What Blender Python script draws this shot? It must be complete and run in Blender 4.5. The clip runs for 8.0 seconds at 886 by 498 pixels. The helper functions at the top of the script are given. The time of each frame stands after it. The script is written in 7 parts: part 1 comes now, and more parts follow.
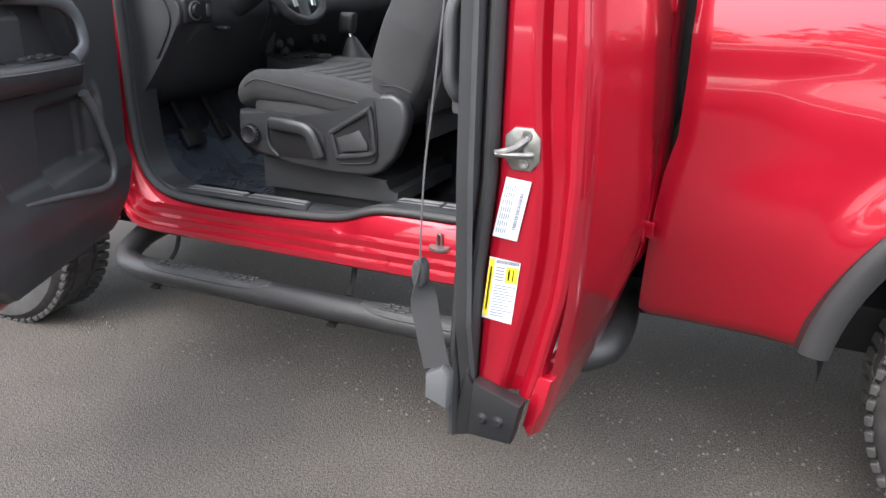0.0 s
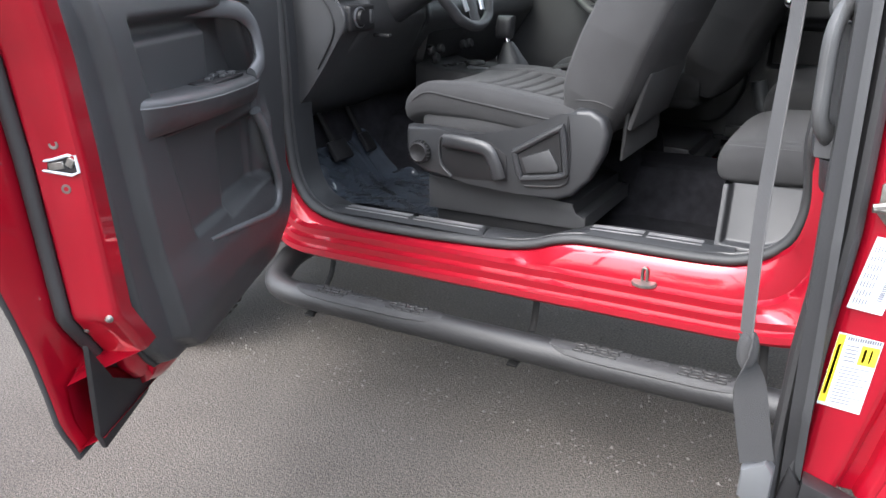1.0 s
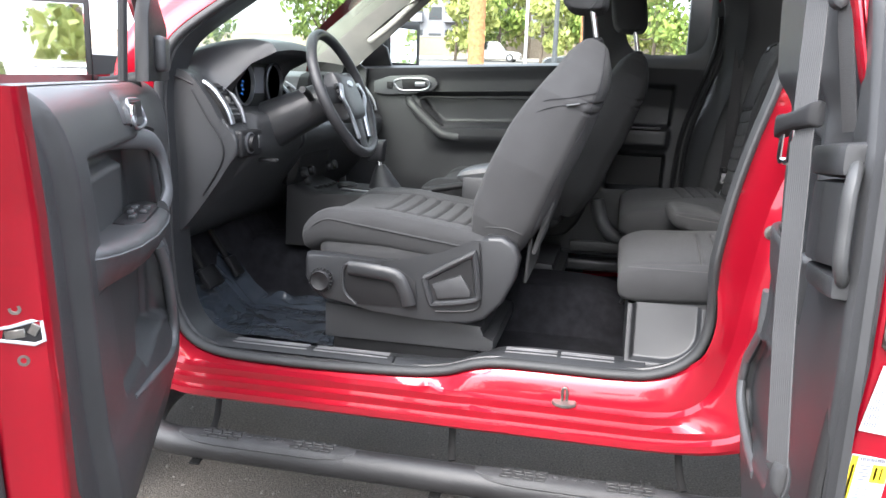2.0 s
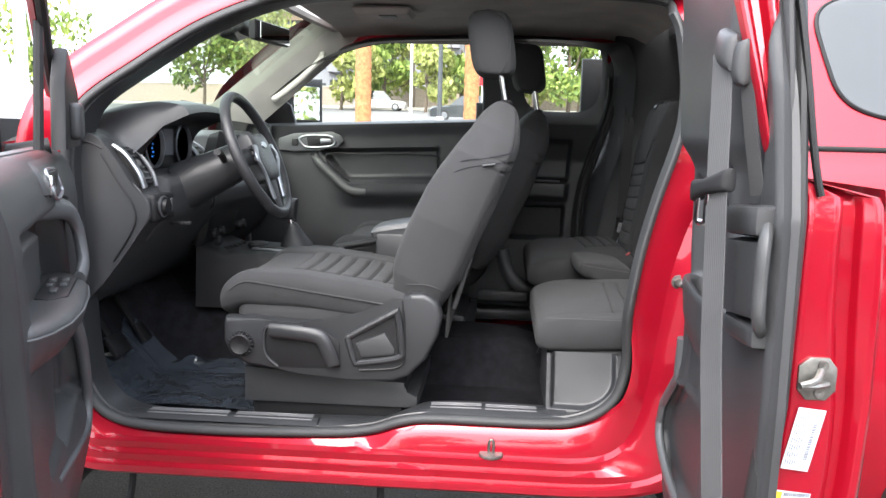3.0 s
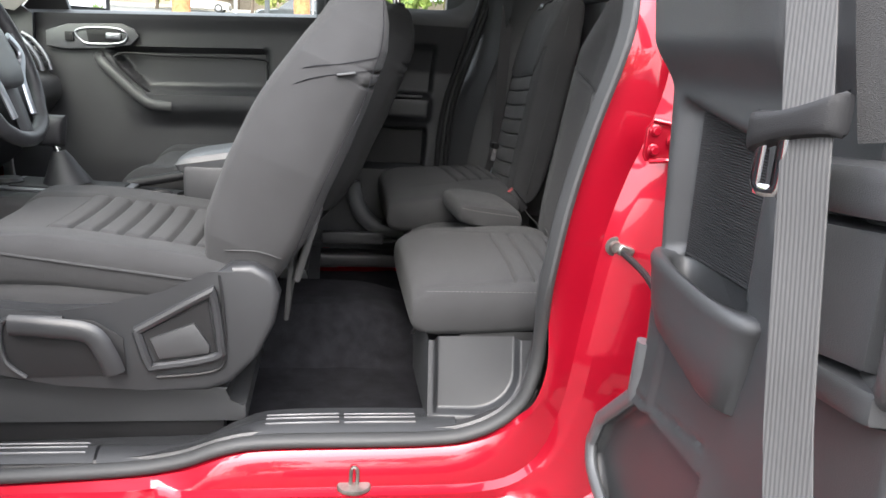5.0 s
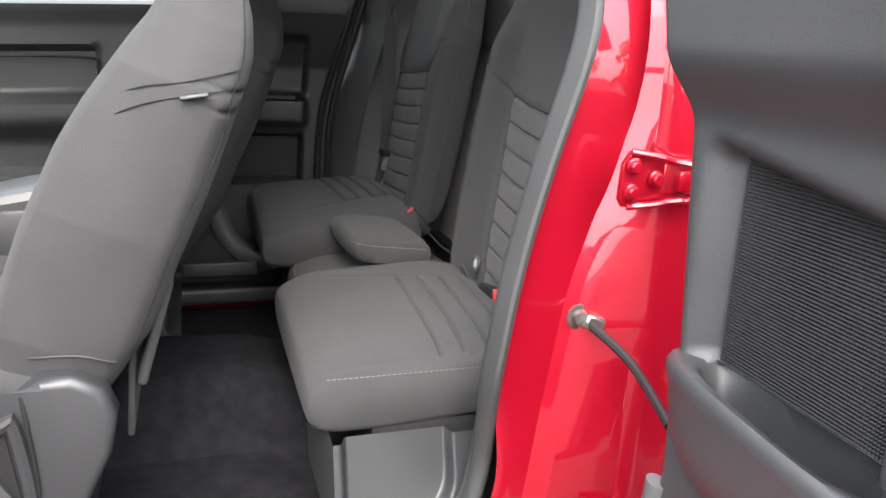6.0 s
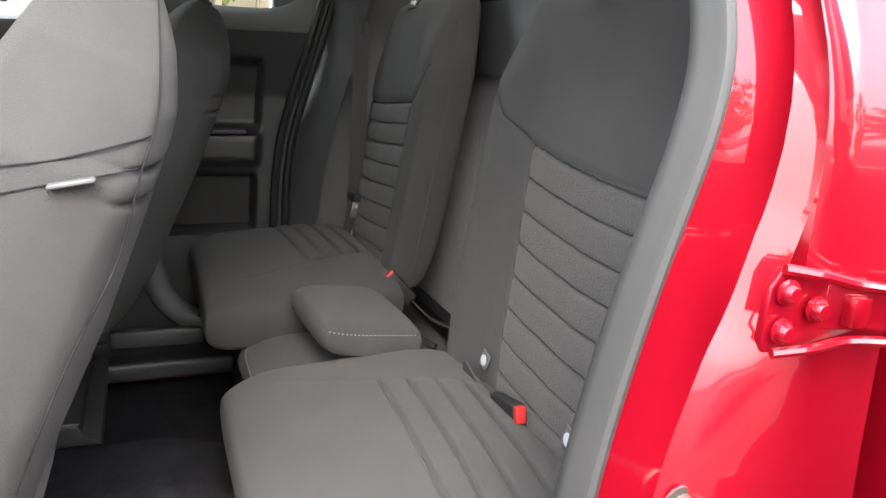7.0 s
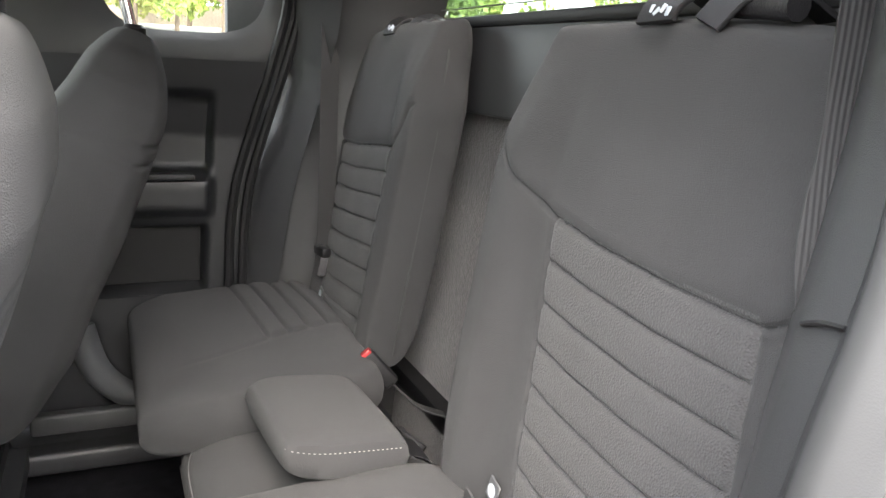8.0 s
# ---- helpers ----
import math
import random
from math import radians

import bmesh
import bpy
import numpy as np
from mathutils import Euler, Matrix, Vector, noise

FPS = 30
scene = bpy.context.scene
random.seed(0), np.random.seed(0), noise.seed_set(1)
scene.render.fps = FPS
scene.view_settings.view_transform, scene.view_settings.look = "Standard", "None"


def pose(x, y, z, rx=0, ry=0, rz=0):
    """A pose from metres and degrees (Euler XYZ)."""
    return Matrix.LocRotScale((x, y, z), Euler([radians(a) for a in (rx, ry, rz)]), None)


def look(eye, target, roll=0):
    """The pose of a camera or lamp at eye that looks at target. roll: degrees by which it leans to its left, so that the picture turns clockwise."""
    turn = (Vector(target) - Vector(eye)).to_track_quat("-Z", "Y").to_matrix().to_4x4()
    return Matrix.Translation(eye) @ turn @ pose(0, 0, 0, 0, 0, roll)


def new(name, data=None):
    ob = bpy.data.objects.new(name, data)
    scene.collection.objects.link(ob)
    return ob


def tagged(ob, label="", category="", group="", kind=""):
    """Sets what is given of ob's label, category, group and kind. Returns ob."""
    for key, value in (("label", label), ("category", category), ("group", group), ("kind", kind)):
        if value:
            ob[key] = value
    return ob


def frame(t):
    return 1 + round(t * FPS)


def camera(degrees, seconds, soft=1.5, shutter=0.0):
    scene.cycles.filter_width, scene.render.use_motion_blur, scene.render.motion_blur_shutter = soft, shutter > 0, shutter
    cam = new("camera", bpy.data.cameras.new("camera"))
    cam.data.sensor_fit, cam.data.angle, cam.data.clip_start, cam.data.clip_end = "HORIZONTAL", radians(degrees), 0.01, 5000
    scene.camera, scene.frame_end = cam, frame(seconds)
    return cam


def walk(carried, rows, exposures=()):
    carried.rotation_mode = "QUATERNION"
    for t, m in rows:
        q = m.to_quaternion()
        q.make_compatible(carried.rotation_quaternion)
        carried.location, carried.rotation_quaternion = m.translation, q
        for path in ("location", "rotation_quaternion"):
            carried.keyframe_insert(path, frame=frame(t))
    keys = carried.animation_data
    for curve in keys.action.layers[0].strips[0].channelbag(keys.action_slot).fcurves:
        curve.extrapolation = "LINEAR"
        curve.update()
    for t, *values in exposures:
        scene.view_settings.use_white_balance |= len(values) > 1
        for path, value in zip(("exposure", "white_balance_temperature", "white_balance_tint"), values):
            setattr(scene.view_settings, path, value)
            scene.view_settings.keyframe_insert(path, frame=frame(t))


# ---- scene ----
cam = camera(58.9, 8.0)
PATH = [
    (0, (0.889, -1.855, 1.307), (0.106, -0.137, 0.648), 0.7),
    (0.5, (0.708, -1.824, 1.3), (-0.199, -0.176, 0.619), -0.2),
    (1, (0.451, -1.794, 1.328), (-0.463, -0.148, 0.653), -0.3),
    (1.5, (0.253, -1.814, 1.332), (-0.472, -0.044, 0.748), 0.6),
    (2, (0.079, -1.879, 1.383), (-0.329, 0.033, 0.963), 1.9),
    (2.2, (0.06, -1.901, 1.393), (-0.286, 0.035, 1.033), 1.5),
    (3.3, (-0.027, -1.922, 1.420), (-0.105, 0.055, 1.126), 1.9),
    (3.5, (-0.038, -1.904, 1.414), (-0.082, 0.071, 1.099), 2.2),
    (4, (-0.029, -1.735, 1.398), (0.022, 0.234, 1.049), 2.9),
    (4.5, (-0.013, -1.493, 1.405), (0.108, 0.460, 0.990), 3.1),
    (5, (-0.057, -1.269, 1.388), (0.231, 0.647, 0.892), 3.4),
    (5.2, (-0.085, -1.173, 1.396), (0.314, 0.719, 0.889), 3.7),
    (6.3, (-0.011, -0.748, 1.424), (0.601, 1.08, 0.892), 2.3),
    (6.5, (0.002, -0.678, 1.425), (0.621, 1.149, 0.897), 2.3),
    (7, (0.018, -0.457, 1.444), (0.721, 1.348, 0.946), 2.9),
    (7.5, (0.046, -0.28, 1.464), (0.838, 1.499, 1.005), 3.3),
    (8, (0.09, -0.175, 1.474), (0.867, 1.61, 1.017), 2.9),
]
walk(cam, [(t, look(eye, target, roll)) for t, eye, target, roll in PATH],
     [(0, 1.95, 6200, 10), (0.5, 2.15, 6150, 10), (1, 2.35, 6100, 10), (2, 2.6, 6150, 10), (3.5, 2.2, 6300, 10), (4, 2.35, 6350, 10), (5, 2.55, 6350, 10), (6.5, 3.05, 6600, 10), (7.0, 3.15, 6650, 10), (7.5, 3.4, 6700, 10), (8, 3.85, 6700, 10)])

# ---- world, sun and exposure ----
world = bpy.data.worlds.new("overcast_sky")
scene.world = world
world.use_nodes = True
wn, wl = world.node_tree.nodes, world.node_tree.links
sky = wn.new("ShaderNodeTexSky")
sky.sky_type = "NISHITA"
sky.sun_disc = False
sky.sun_elevation = radians(48)
sky.sun_rotation = radians(193)
sky.air_density = 1.0
sky.dust_density = 6.0
sky.ozone_density = 1.0
pale = wn.new("ShaderNodeHueSaturation")
pale.inputs["Saturation"].default_value = 0.65
wl.new(sky.outputs["Color"], pale.inputs["Color"])
cloud = wn.new("ShaderNodeMix")  # an even cloud layer
cloud.data_type = "RGBA"
cloud.inputs["Factor"].default_value = 0.68
cloud.inputs["B"].default_value = (3.0, 3.1, 3.25, 1)
wl.new(pale.outputs["Color"], cloud.inputs["A"])
wl.new(cloud.outputs["Result"], wn["Background"].inputs["Color"])
wn["Background"].inputs["Strength"].default_value = 0.30

sun_data = bpy.data.lights.new("sun", "SUN")
sun_data.energy = 0.55
sun_data.angle = radians(60)
sun_data.color = (1.0, 0.975, 0.95)
sun = new("sun", sun_data)
sun.matrix_world = look((0, 0, 0), (0.14, 0.60, -0.76))


# ---- materials ----
def material(name, colour, rough=0.5, metal=0.0, grain=0.0, grain_scale=400.0, vary=0.15, vary_scale=6.0,
             coat=0.0, spec=0.5, weave=0.0, weave_scale=700.0, sheen=0.0):
    """A surface with two scales of variation: large soft patches in colour and roughness, and fine relief."""
    m = bpy.data.materials.new(name)
    m.use_nodes = True
    n, l = m.node_tree.nodes, m.node_tree.links
    b = n["Principled BSDF"]
    b.inputs["Roughness"].default_value = rough
    b.inputs["Metallic"].default_value = metal
    b.inputs["Specular IOR Level"].default_value = spec
    b.inputs["Coat Weight"].default_value = coat
    b.inputs["Coat Roughness"].default_value = 0.03
    b.inputs["Sheen Weight"].default_value = sheen
    co = n.new("ShaderNodeTexCoord")
    big = n.new("ShaderNodeTexNoise")
    big.inputs["Scale"].default_value = vary_scale
    big.inputs["Detail"].default_value = 4
    l.new(co.outputs["Object"], big.inputs["Vector"])
    ramp = n.new("ShaderNodeMapRange")
    ramp.inputs["From Min"].default_value = 0.3
    ramp.inputs["From Max"].default_value = 0.7
    ramp.inputs["To Min"].default_value = 1 - vary
    ramp.inputs["To Max"].default_value = 1 + vary
    l.new(big.outputs["Fac"], ramp.inputs["Value"])
    mul = n.new("ShaderNodeMix")
    mul.data_type, mul.blend_type = "RGBA", "MULTIPLY"
    mul.inputs["Factor"].default_value = 1.0
    mul.inputs["A"].default_value = (*colour, 1)
    l.new(ramp.outputs["Result"], mul.inputs["B"])
    l.new(mul.outputs["Result"], b.inputs["Base Color"])
    rr = n.new("ShaderNodeMapRange")
    rr.inputs["To Min"].default_value = max(0.02, rough * 0.85)
    rr.inputs["To Max"].default_value = min(1.0, rough * 1.15)
    l.new(big.outputs["Fac"], rr.inputs["Value"])
    l.new(rr.outputs["Result"], b.inputs["Roughness"])
    height = None
    if grain:
        fine = n.new("ShaderNodeTexNoise")
        fine.inputs["Scale"].default_value = grain_scale
        fine.inputs["Detail"].default_value = 2
        l.new(co.outputs["Object"], fine.inputs["Vector"])
        bump = n.new("ShaderNodeBump")
        bump.inputs["Strength"].default_value = grain
        bump.inputs["Distance"].default_value = 0.002
        l.new(fine.outputs["Fac"], bump.inputs["Height"])
        l.new(bump.outputs["Normal"], b.inputs["Normal"])
        height = bump
    if weave:
        cell = n.new("ShaderNodeTexVoronoi")
        cell.inputs["Scale"].default_value = weave_scale
        l.new(co.outputs["Object"], cell.inputs["Vector"])
        bump = n.new("ShaderNodeBump")
        bump.inputs["Strength"].default_value = weave
        bump.inputs["Distance"].default_value = 0.001
        l.new(cell.outputs["Distance"], bump.inputs["Height"])
        if height:
            l.new(height.outputs["Normal"], bump.inputs["Normal"])
        l.new(bump.outputs["Normal"], b.inputs["Normal"])
    return m


def clear_glass(name, tint, rough=0.0):
    m = bpy.data.materials.new(name)
    m.use_nodes = True
    n, l = m.node_tree.nodes, m.node_tree.links
    n.remove(n["Principled BSDF"])
    out = n["Material Output"]
    pass_on = n.new("ShaderNodeBsdfTransparent")
    pass_on.inputs["Color"].default_value = (*tint, 1)
    gloss = n.new("ShaderNodeBsdfGlossy")
    gloss.inputs["Roughness"].default_value = 0.02
    rim = n.new("ShaderNodeLayerWeight")
    rim.inputs["Blend"].default_value = 0.5
    power = n.new("ShaderNodeMath")
    power.operation = "POWER"
    power.inputs[1].default_value = 4.0
    l.new(rim.outputs["Facing"], power.inputs[0])
    fres = n.new("ShaderNodeMapRange")
    fres.inputs["To Min"].default_value, fres.inputs["To Max"].default_value = 0.06, 0.9
    l.new(power.outputs["Value"], fres.inputs["Value"])
    mix = n.new("ShaderNodeMixShader")
    l.new(fres.outputs["Result"], mix.inputs["Fac"])
    l.new(pass_on.outputs["BSDF"], mix.inputs[1])
    l.new(gloss.outputs["BSDF"], mix.inputs[2])
    l.new(mix.outputs["Shader"], out.inputs["Surface"])
    return m


RED = material("red_metallic_paint", (0.33, 0.003, 0.016), 0.38, 0.5, vary=0.04, coat=1.0, spec=0.25)
TRIM = material("charcoal_grained_plastic", (0.034, 0.035, 0.037), 0.42, grain=0.25, grain_scale=900, vary=0.12)
TRIM_SOFT = material("grey_grained_plastic", (0.045, 0.046, 0.047), 0.45, grain=0.3, grain_scale=700, vary=0.12)
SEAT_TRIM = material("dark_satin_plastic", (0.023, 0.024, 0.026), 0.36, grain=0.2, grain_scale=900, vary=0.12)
TRIM_LIGHT = material("smooth_grey_plastic", (0.075, 0.078, 0.082), 0.38, grain=0.15, grain_scale=900)
BLACK = material("black_plastic", (0.011, 0.011, 0.012), 0.50, grain=0.2, grain_scale=900, spec=0.32)
RUBBER = material("black_rubber_seal", (0.020, 0.020, 0.021), 0.60, grain=0.2, grain_scale=300)
SEAL_GREY = material("grey_fabric_covered_seal", (0.030, 0.031, 0.032), 0.62, weave=0.05, weave_scale=900)
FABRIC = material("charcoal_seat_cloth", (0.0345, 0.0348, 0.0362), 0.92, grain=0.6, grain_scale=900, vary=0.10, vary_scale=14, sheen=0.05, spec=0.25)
# woven insert; its base is also lightened to make up for light on the backrests
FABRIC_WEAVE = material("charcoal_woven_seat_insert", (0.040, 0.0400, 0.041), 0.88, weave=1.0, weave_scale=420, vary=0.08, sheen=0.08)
STITCH = material("grey_stitching", (0.22, 0.21, 0.20), 0.8)
DARK_STITCH = material("dark_grey_stitching", (0.10, 0.10, 0.10), 0.8)
CARPET = material("black_cabin_carpet", (0.014, 0.014, 0.0165), 0.98, grain=1.0, grain_scale=420, vary=0.35, vary_scale=30, spec=0.1)
FELT = material("grey_speckled_felt", (0.045, 0.043, 0.042), 0.98, grain=1.0, grain_scale=260, vary=0.45, vary_scale=90, sheen=0.3)
LINER = material("light_grey_headliner", (0.50, 0.47, 0.44), 0.95, weave=0.4, weave_scale=600)
BEIGE = material("pale_grey_pillar_trim", (0.46, 0.45, 0.41), 0.55, grain=0.25, grain_scale=700)
SILVER = material("satin_silver_trim", (0.30, 0.31, 0.33), 0.35, 0.9)
CHROME = material("chrome", (0.75, 0.75, 0.76), 0.10, 1.0)
STEEL = material("zinc_plated_steel", (0.24, 0.235, 0.22), 0.38, 0.9, vary=0.25, vary_scale=60)
LEATHER = material("black_leather_rim", (0.020, 0.020, 0.022), 0.42, grain=0.5, grain_scale=500)


def webbing_material(name, colour, across):
    """Woven strap with ribs running along it."""
    m = material(name, colour, 0.75, weave=0.4, weave_scale=1400)
    n, l = m.node_tree.nodes, m.node_tree.links
    b = n["Principled BSDF"]
    co = n.new("ShaderNodeTexCoord")
    dot = n.new("ShaderNodeVectorMath")
    dot.operation = "DOT_PRODUCT"
    dot.inputs[1].default_value = across
    l.new(co.outputs["Object"], dot.inputs[0])
    scale = n.new("ShaderNodeMath")
    scale.operation = "MULTIPLY"
    scale.inputs[1].default_value = 1500.0
    l.new(dot.outputs["Value"], scale.inputs[0])
    wave = n.new("ShaderNodeMath")
    wave.operation = "SINE"
    l.new(scale.outputs["Value"], wave.inputs[0])
    bump = n.new("ShaderNodeBump")
    bump.inputs["Strength"].default_value = 0.4
    bump.inputs["Distance"].default_value = 0.0005
    l.new(wave.outputs["Value"], bump.inputs["Height"])
    l.new(bump.outputs["Normal"], b.inputs["Normal"])
    return m


WEB = webbing_material("grey_seat_belt_webbing", (0.050, 0.050, 0.051), (-0.45, 0.89, -0.17))
WEB_RIBBED = webbing_material("black_ribbed_webbing", (0.024, 0.024, 0.025), (0.86, -0.5, 0.0))
WEB_DARK = material("black_seat_belt_webbing", (0.030, 0.030, 0.031), 0.8, weave=0.7, weave_scale=900)
TUBE = material("black_powder_coated_steel", (0.021, 0.021, 0.022), 0.42, 0.0, grain=0.25, grain_scale=900, vary=0.2)
PADGRIP = material("moulded_step_rubber", (0.034, 0.034, 0.035), 0.62, grain=0.6, grain_scale=300, vary=0.25, vary_scale=20)
TYRE = material("tyre_rubber", (0.035, 0.034, 0.033), 0.75, grain=0.6, grain_scale=120, vary=0.35, vary_scale=20)
WHITE = material("white_label_paper", (0.40, 0.44, 0.48), 0.55)
YELLOW = material("yellow_label_ink", (0.62, 0.48, 0.02), 0.55)
INK = material("dark_label_ink", (0.10, 0.10, 0.12), 0.6)
RED_PLASTIC = material("red_buckle_button", (0.28, 0.015, 0.015), 0.4)
DARK_METAL = material("dark_underbody_steel", (0.010, 0.010, 0.010), 0.75, 0.0, spec=0.2)
GLASS = clear_glass("window_glass", (0.86, 0.90, 0.87))
GLASS_DARK = clear_glass("privacy_glass", (0.40, 0.44, 0.42))
SCREEN_GLASS = clear_glass("green_tinted_screen_glass", (0.74, 0.82, 0.72))
CANOPY_GLASS = clear_glass("light_smoked_glass", (0.80, 0.83, 0.80))
MIRROR = material("mirror_silvering", (0.88, 0.89, 0.90), 0.02, 1.0, vary=0.0)


# ---- mesh helpers ----
def sstep(a, b, x):
    t = min(1.0, max(0.0, (x - a) / (b - a)))
    return t * t * (3 - 2 * t)


def part(name, bm, mat, parent=None, label="", smooth=40.0, flip=False):
    """Links a bmesh as one mesh object under a thing or a part."""
    bmesh.ops.recalc_face_normals(bm, faces=bm.faces)
    if flip:
        bmesh.ops.reverse_faces(bm, faces=bm.faces)
    me = bpy.data.meshes.new(name)
    bm.to_mesh(me)
    bm.free()
    me.materials.append(mat)
    if smooth:
        me.shade_smooth()
        me.set_sharp_from_angle(angle=radians(smooth))
    ob = new(name, me)
    if parent:
        ob.parent = parent
    if label:
        tagged(ob, label)
    return ob


def thing(name, label, category, group="", kind="", at=(0, 0, 0)):
    ob = new(name)
    ob.location = at
    ob.empty_display_size = 0.1
    return tagged(ob, label, category, group, kind)


def grid(nu, nv, fn, close_u=False, close_v=False):
    """A sheet of quads over u, v in 0..1."""
    bm = bmesh.new()
    mu, mv = nu if close_u else nu + 1, nv if close_v else nv + 1
    vs = [[bm.verts.new(fn(i / nu, j / nv)) for j in range(mv)] for i in range(mu)]
    for i in range(nu):
        for j in range(nv):
            bm.faces.new((vs[i][j], vs[(i + 1) % mu][j], vs[(i + 1) % mu][(j + 1) % mv], vs[i][(j + 1) % mv]))
    return bm


def skin(rings, close=True, caps=True):
    """Joins rings of equal count into a tube."""
    bm = bmesh.new()
    vs = [[bm.verts.new(p) for p in ring] for ring in rings]
    n = len(rings[0])
    for a, b in zip(vs, vs[1:]):
        for i in range(n if close else n - 1):
            bm.faces.new((a[i], a[(i + 1) % n], b[(i + 1) % n], b[i]))
    if caps and close:
        for ring in (vs[0], vs[-1]):
            bm.faces.new(ring)
    return bm


def smooth_path(pts, n, closed=False):
    """Catmull-Rom through points of any dimension, resampled evenly."""
    P = [np.array(p, float) for p in pts]
    m = len(P)
    out = []
    segs = m if closed else m - 1
    for i in range(segs):
        if closed:
            a, b, c, d = P[(i - 1) % m], P[i], P[(i + 1) % m], P[(i + 2) % m]
        else:
            a, b, c, d = P[max(0, i - 1)], P[i], P[i + 1], P[min(m - 1, i + 2)]
        for k in range(24):
            t = k / 24
            out.append(0.5 * (2 * b + (c - a) * t + (2 * a - 5 * b + 4 * c - d) * t * t + (3 * b - a - 3 * c + d) * t ** 3))
    out.append(P[0] if closed else P[-1])
    L = np.r_[0, np.cumsum([np.linalg.norm(q - p) for p, q in zip(out, out[1:])])]
    A = np.array(out)
    want = np.linspace(0, L[-1], n, endpoint=not closed)
    return [np.array([np.interp(w, L, A[:, k]) for k in range(A.shape[1])]) for w in want]


def tube(path, radius, seg=12, n=None, closed=False, flat=None, caps=True):
    """A round (or, with flat=(normal, a, b), oval) bar along a path."""
    pts = [Vector(p) for p in (smooth_path(path, n, closed) if n else path)]
    rings, m = [], len(pts)
    ref = None
    for i, p in enumerate(pts):
        if closed:
            d = pts[(i + 1) % m] - pts[i - 1]
        else:
            d = pts[min(m - 1, i + 1)] - pts[max(0, i - 1)]
        d.normalize()
        if flat:
            ref = Vector(flat[0])
        elif ref is None:
            ref = Vector((0, 0, 1)) if abs(d.z) < 0.9 else Vector((1, 0, 0))
        side = d.cross(ref).normalized()
        ref = side.cross(d).normalized()
        ra, rb = (flat[1], flat[2]) if flat else (radius, radius)
        if callable(radius):
            ra = rb = radius(i / (m - 1))
        rings.append([p + side * ra * math.cos(2 * math.pi * k / seg) + ref * rb * math.sin(2 * math.pi * k / seg) for k in range(seg)])
    if closed:
        rings.append(rings[0])
        bm = bmesh.new()
        vs = [[bm.verts.new(q) for q in ring] for ring in rings[:-1]]
        vs.append(vs[0])
        for a, b in zip(vs, vs[1:]):
            for i in range(seg):
                bm.faces.new((a[i], a[(i + 1) % seg], b[(i + 1) % seg], b[i]))
        return bm
    return skin(rings, True, caps)


def ribbon(path, width_dir, width, thick, n=None):
    """A flat strap along a path; width_dir is the direction across it (a vector, or a function of 0..1)."""
    pts = [Vector(p) for p in (smooth_path(path, n) if n else path)]
    rings, m = [], len(pts)
    for i, p in enumerate(pts):
        d = (pts[min(m - 1, i + 1)] - pts[max(0, i - 1)]).normalized()
        w = Vector(width_dir(i / (m - 1)) if callable(width_dir) else width_dir)
        w = (w - d * w.dot(d)).normalized()
        t = d.cross(w)
        wd = width(i / (m - 1)) if callable(width) else width
        rings.append([p + w * a * wd / 2 + t * b * thick / 2 for a, b in ((-1, -.4), (-.97, -1), (.97, -1), (1, -.4), (1, .4), (.97, 1), (-.97, 1), (-1, .4))])
    return skin(rings)


def rbox(size, bevel=0.005, seg=2, m=None):
    """A box with rounded edges about the origin, or laid by the matrix m."""
    bm = bmesh.new()
    bmesh.ops.create_cube(bm, size=1.0)
    bmesh.ops.scale(bm, vec=size, verts=bm.verts)
    if bevel:
        bmesh.ops.bevel(bm, geom=list(bm.edges), offset=min(bevel, min(size) * 0.45), segments=seg, profile=0.5, affect="EDGES")
    if m is not None:
        bmesh.ops.transform(bm, matrix=m, verts=bm.verts)
    return bm


def lathe(profile, seg=24, m=None, caps=True):
    """A turned shape about z: profile of (radius, height)."""
    bm = skin([[Vector((r * math.cos(2 * math.pi * k / seg), r * math.sin(2 * math.pi * k / seg), h)) for k in range(seg)] for r, h in profile], True, caps)
    if m is not None:
        bmesh.ops.transform(bm, matrix=m, verts=bm.verts)
    return bm


def prism(outline, depth, bevel=0.0, m=None, seg=2):
    """A plate with the outline (in x, y) and the depth (in z, from 0 up)."""
    bm = bmesh.new()
    low = [bm.verts.new((x, y, 0)) for x, y in outline]
    top = [bm.verts.new((x, y, depth)) for x, y in outline]
    n = len(low)
    bm.faces.new(low)
    bm.faces.new(top)
    for i in range(n):
        bm.faces.new((low[i], low[(i + 1) % n], top[(i + 1) % n], top[i]))
    if bevel:
        edges = [e for e in bm.edges if abs(e.verts[0].co.z - e.verts[1].co.z) < 1e-6]
        bmesh.ops.bevel(bm, geom=edges, offset=bevel, segments=seg, profile=0.5, affect="EDGES")
    if m is not None:
        bmesh.ops.transform(bm, matrix=m, verts=bm.verts)
    return bm


def join(*bms):
    """One bmesh out of several."""
    out = bmesh.new()
    for b in bms:
        me = bpy.data.meshes.new("joined")
        b.to_mesh(me)
        b.free()
        out.from_mesh(me)
        bpy.data.meshes.remove(me)
    return out


def frame_of(origin, ex, ey):
    """A matrix whose x and y axes are ex and ey."""
    x = Vector(ex).normalized()
    z = x.cross(Vector(ey)).normalized()
    y = z.cross(x)
    m = Matrix((x, y, z)).transposed().to_4x4()
    m.translation = Vector(origin)
    return m


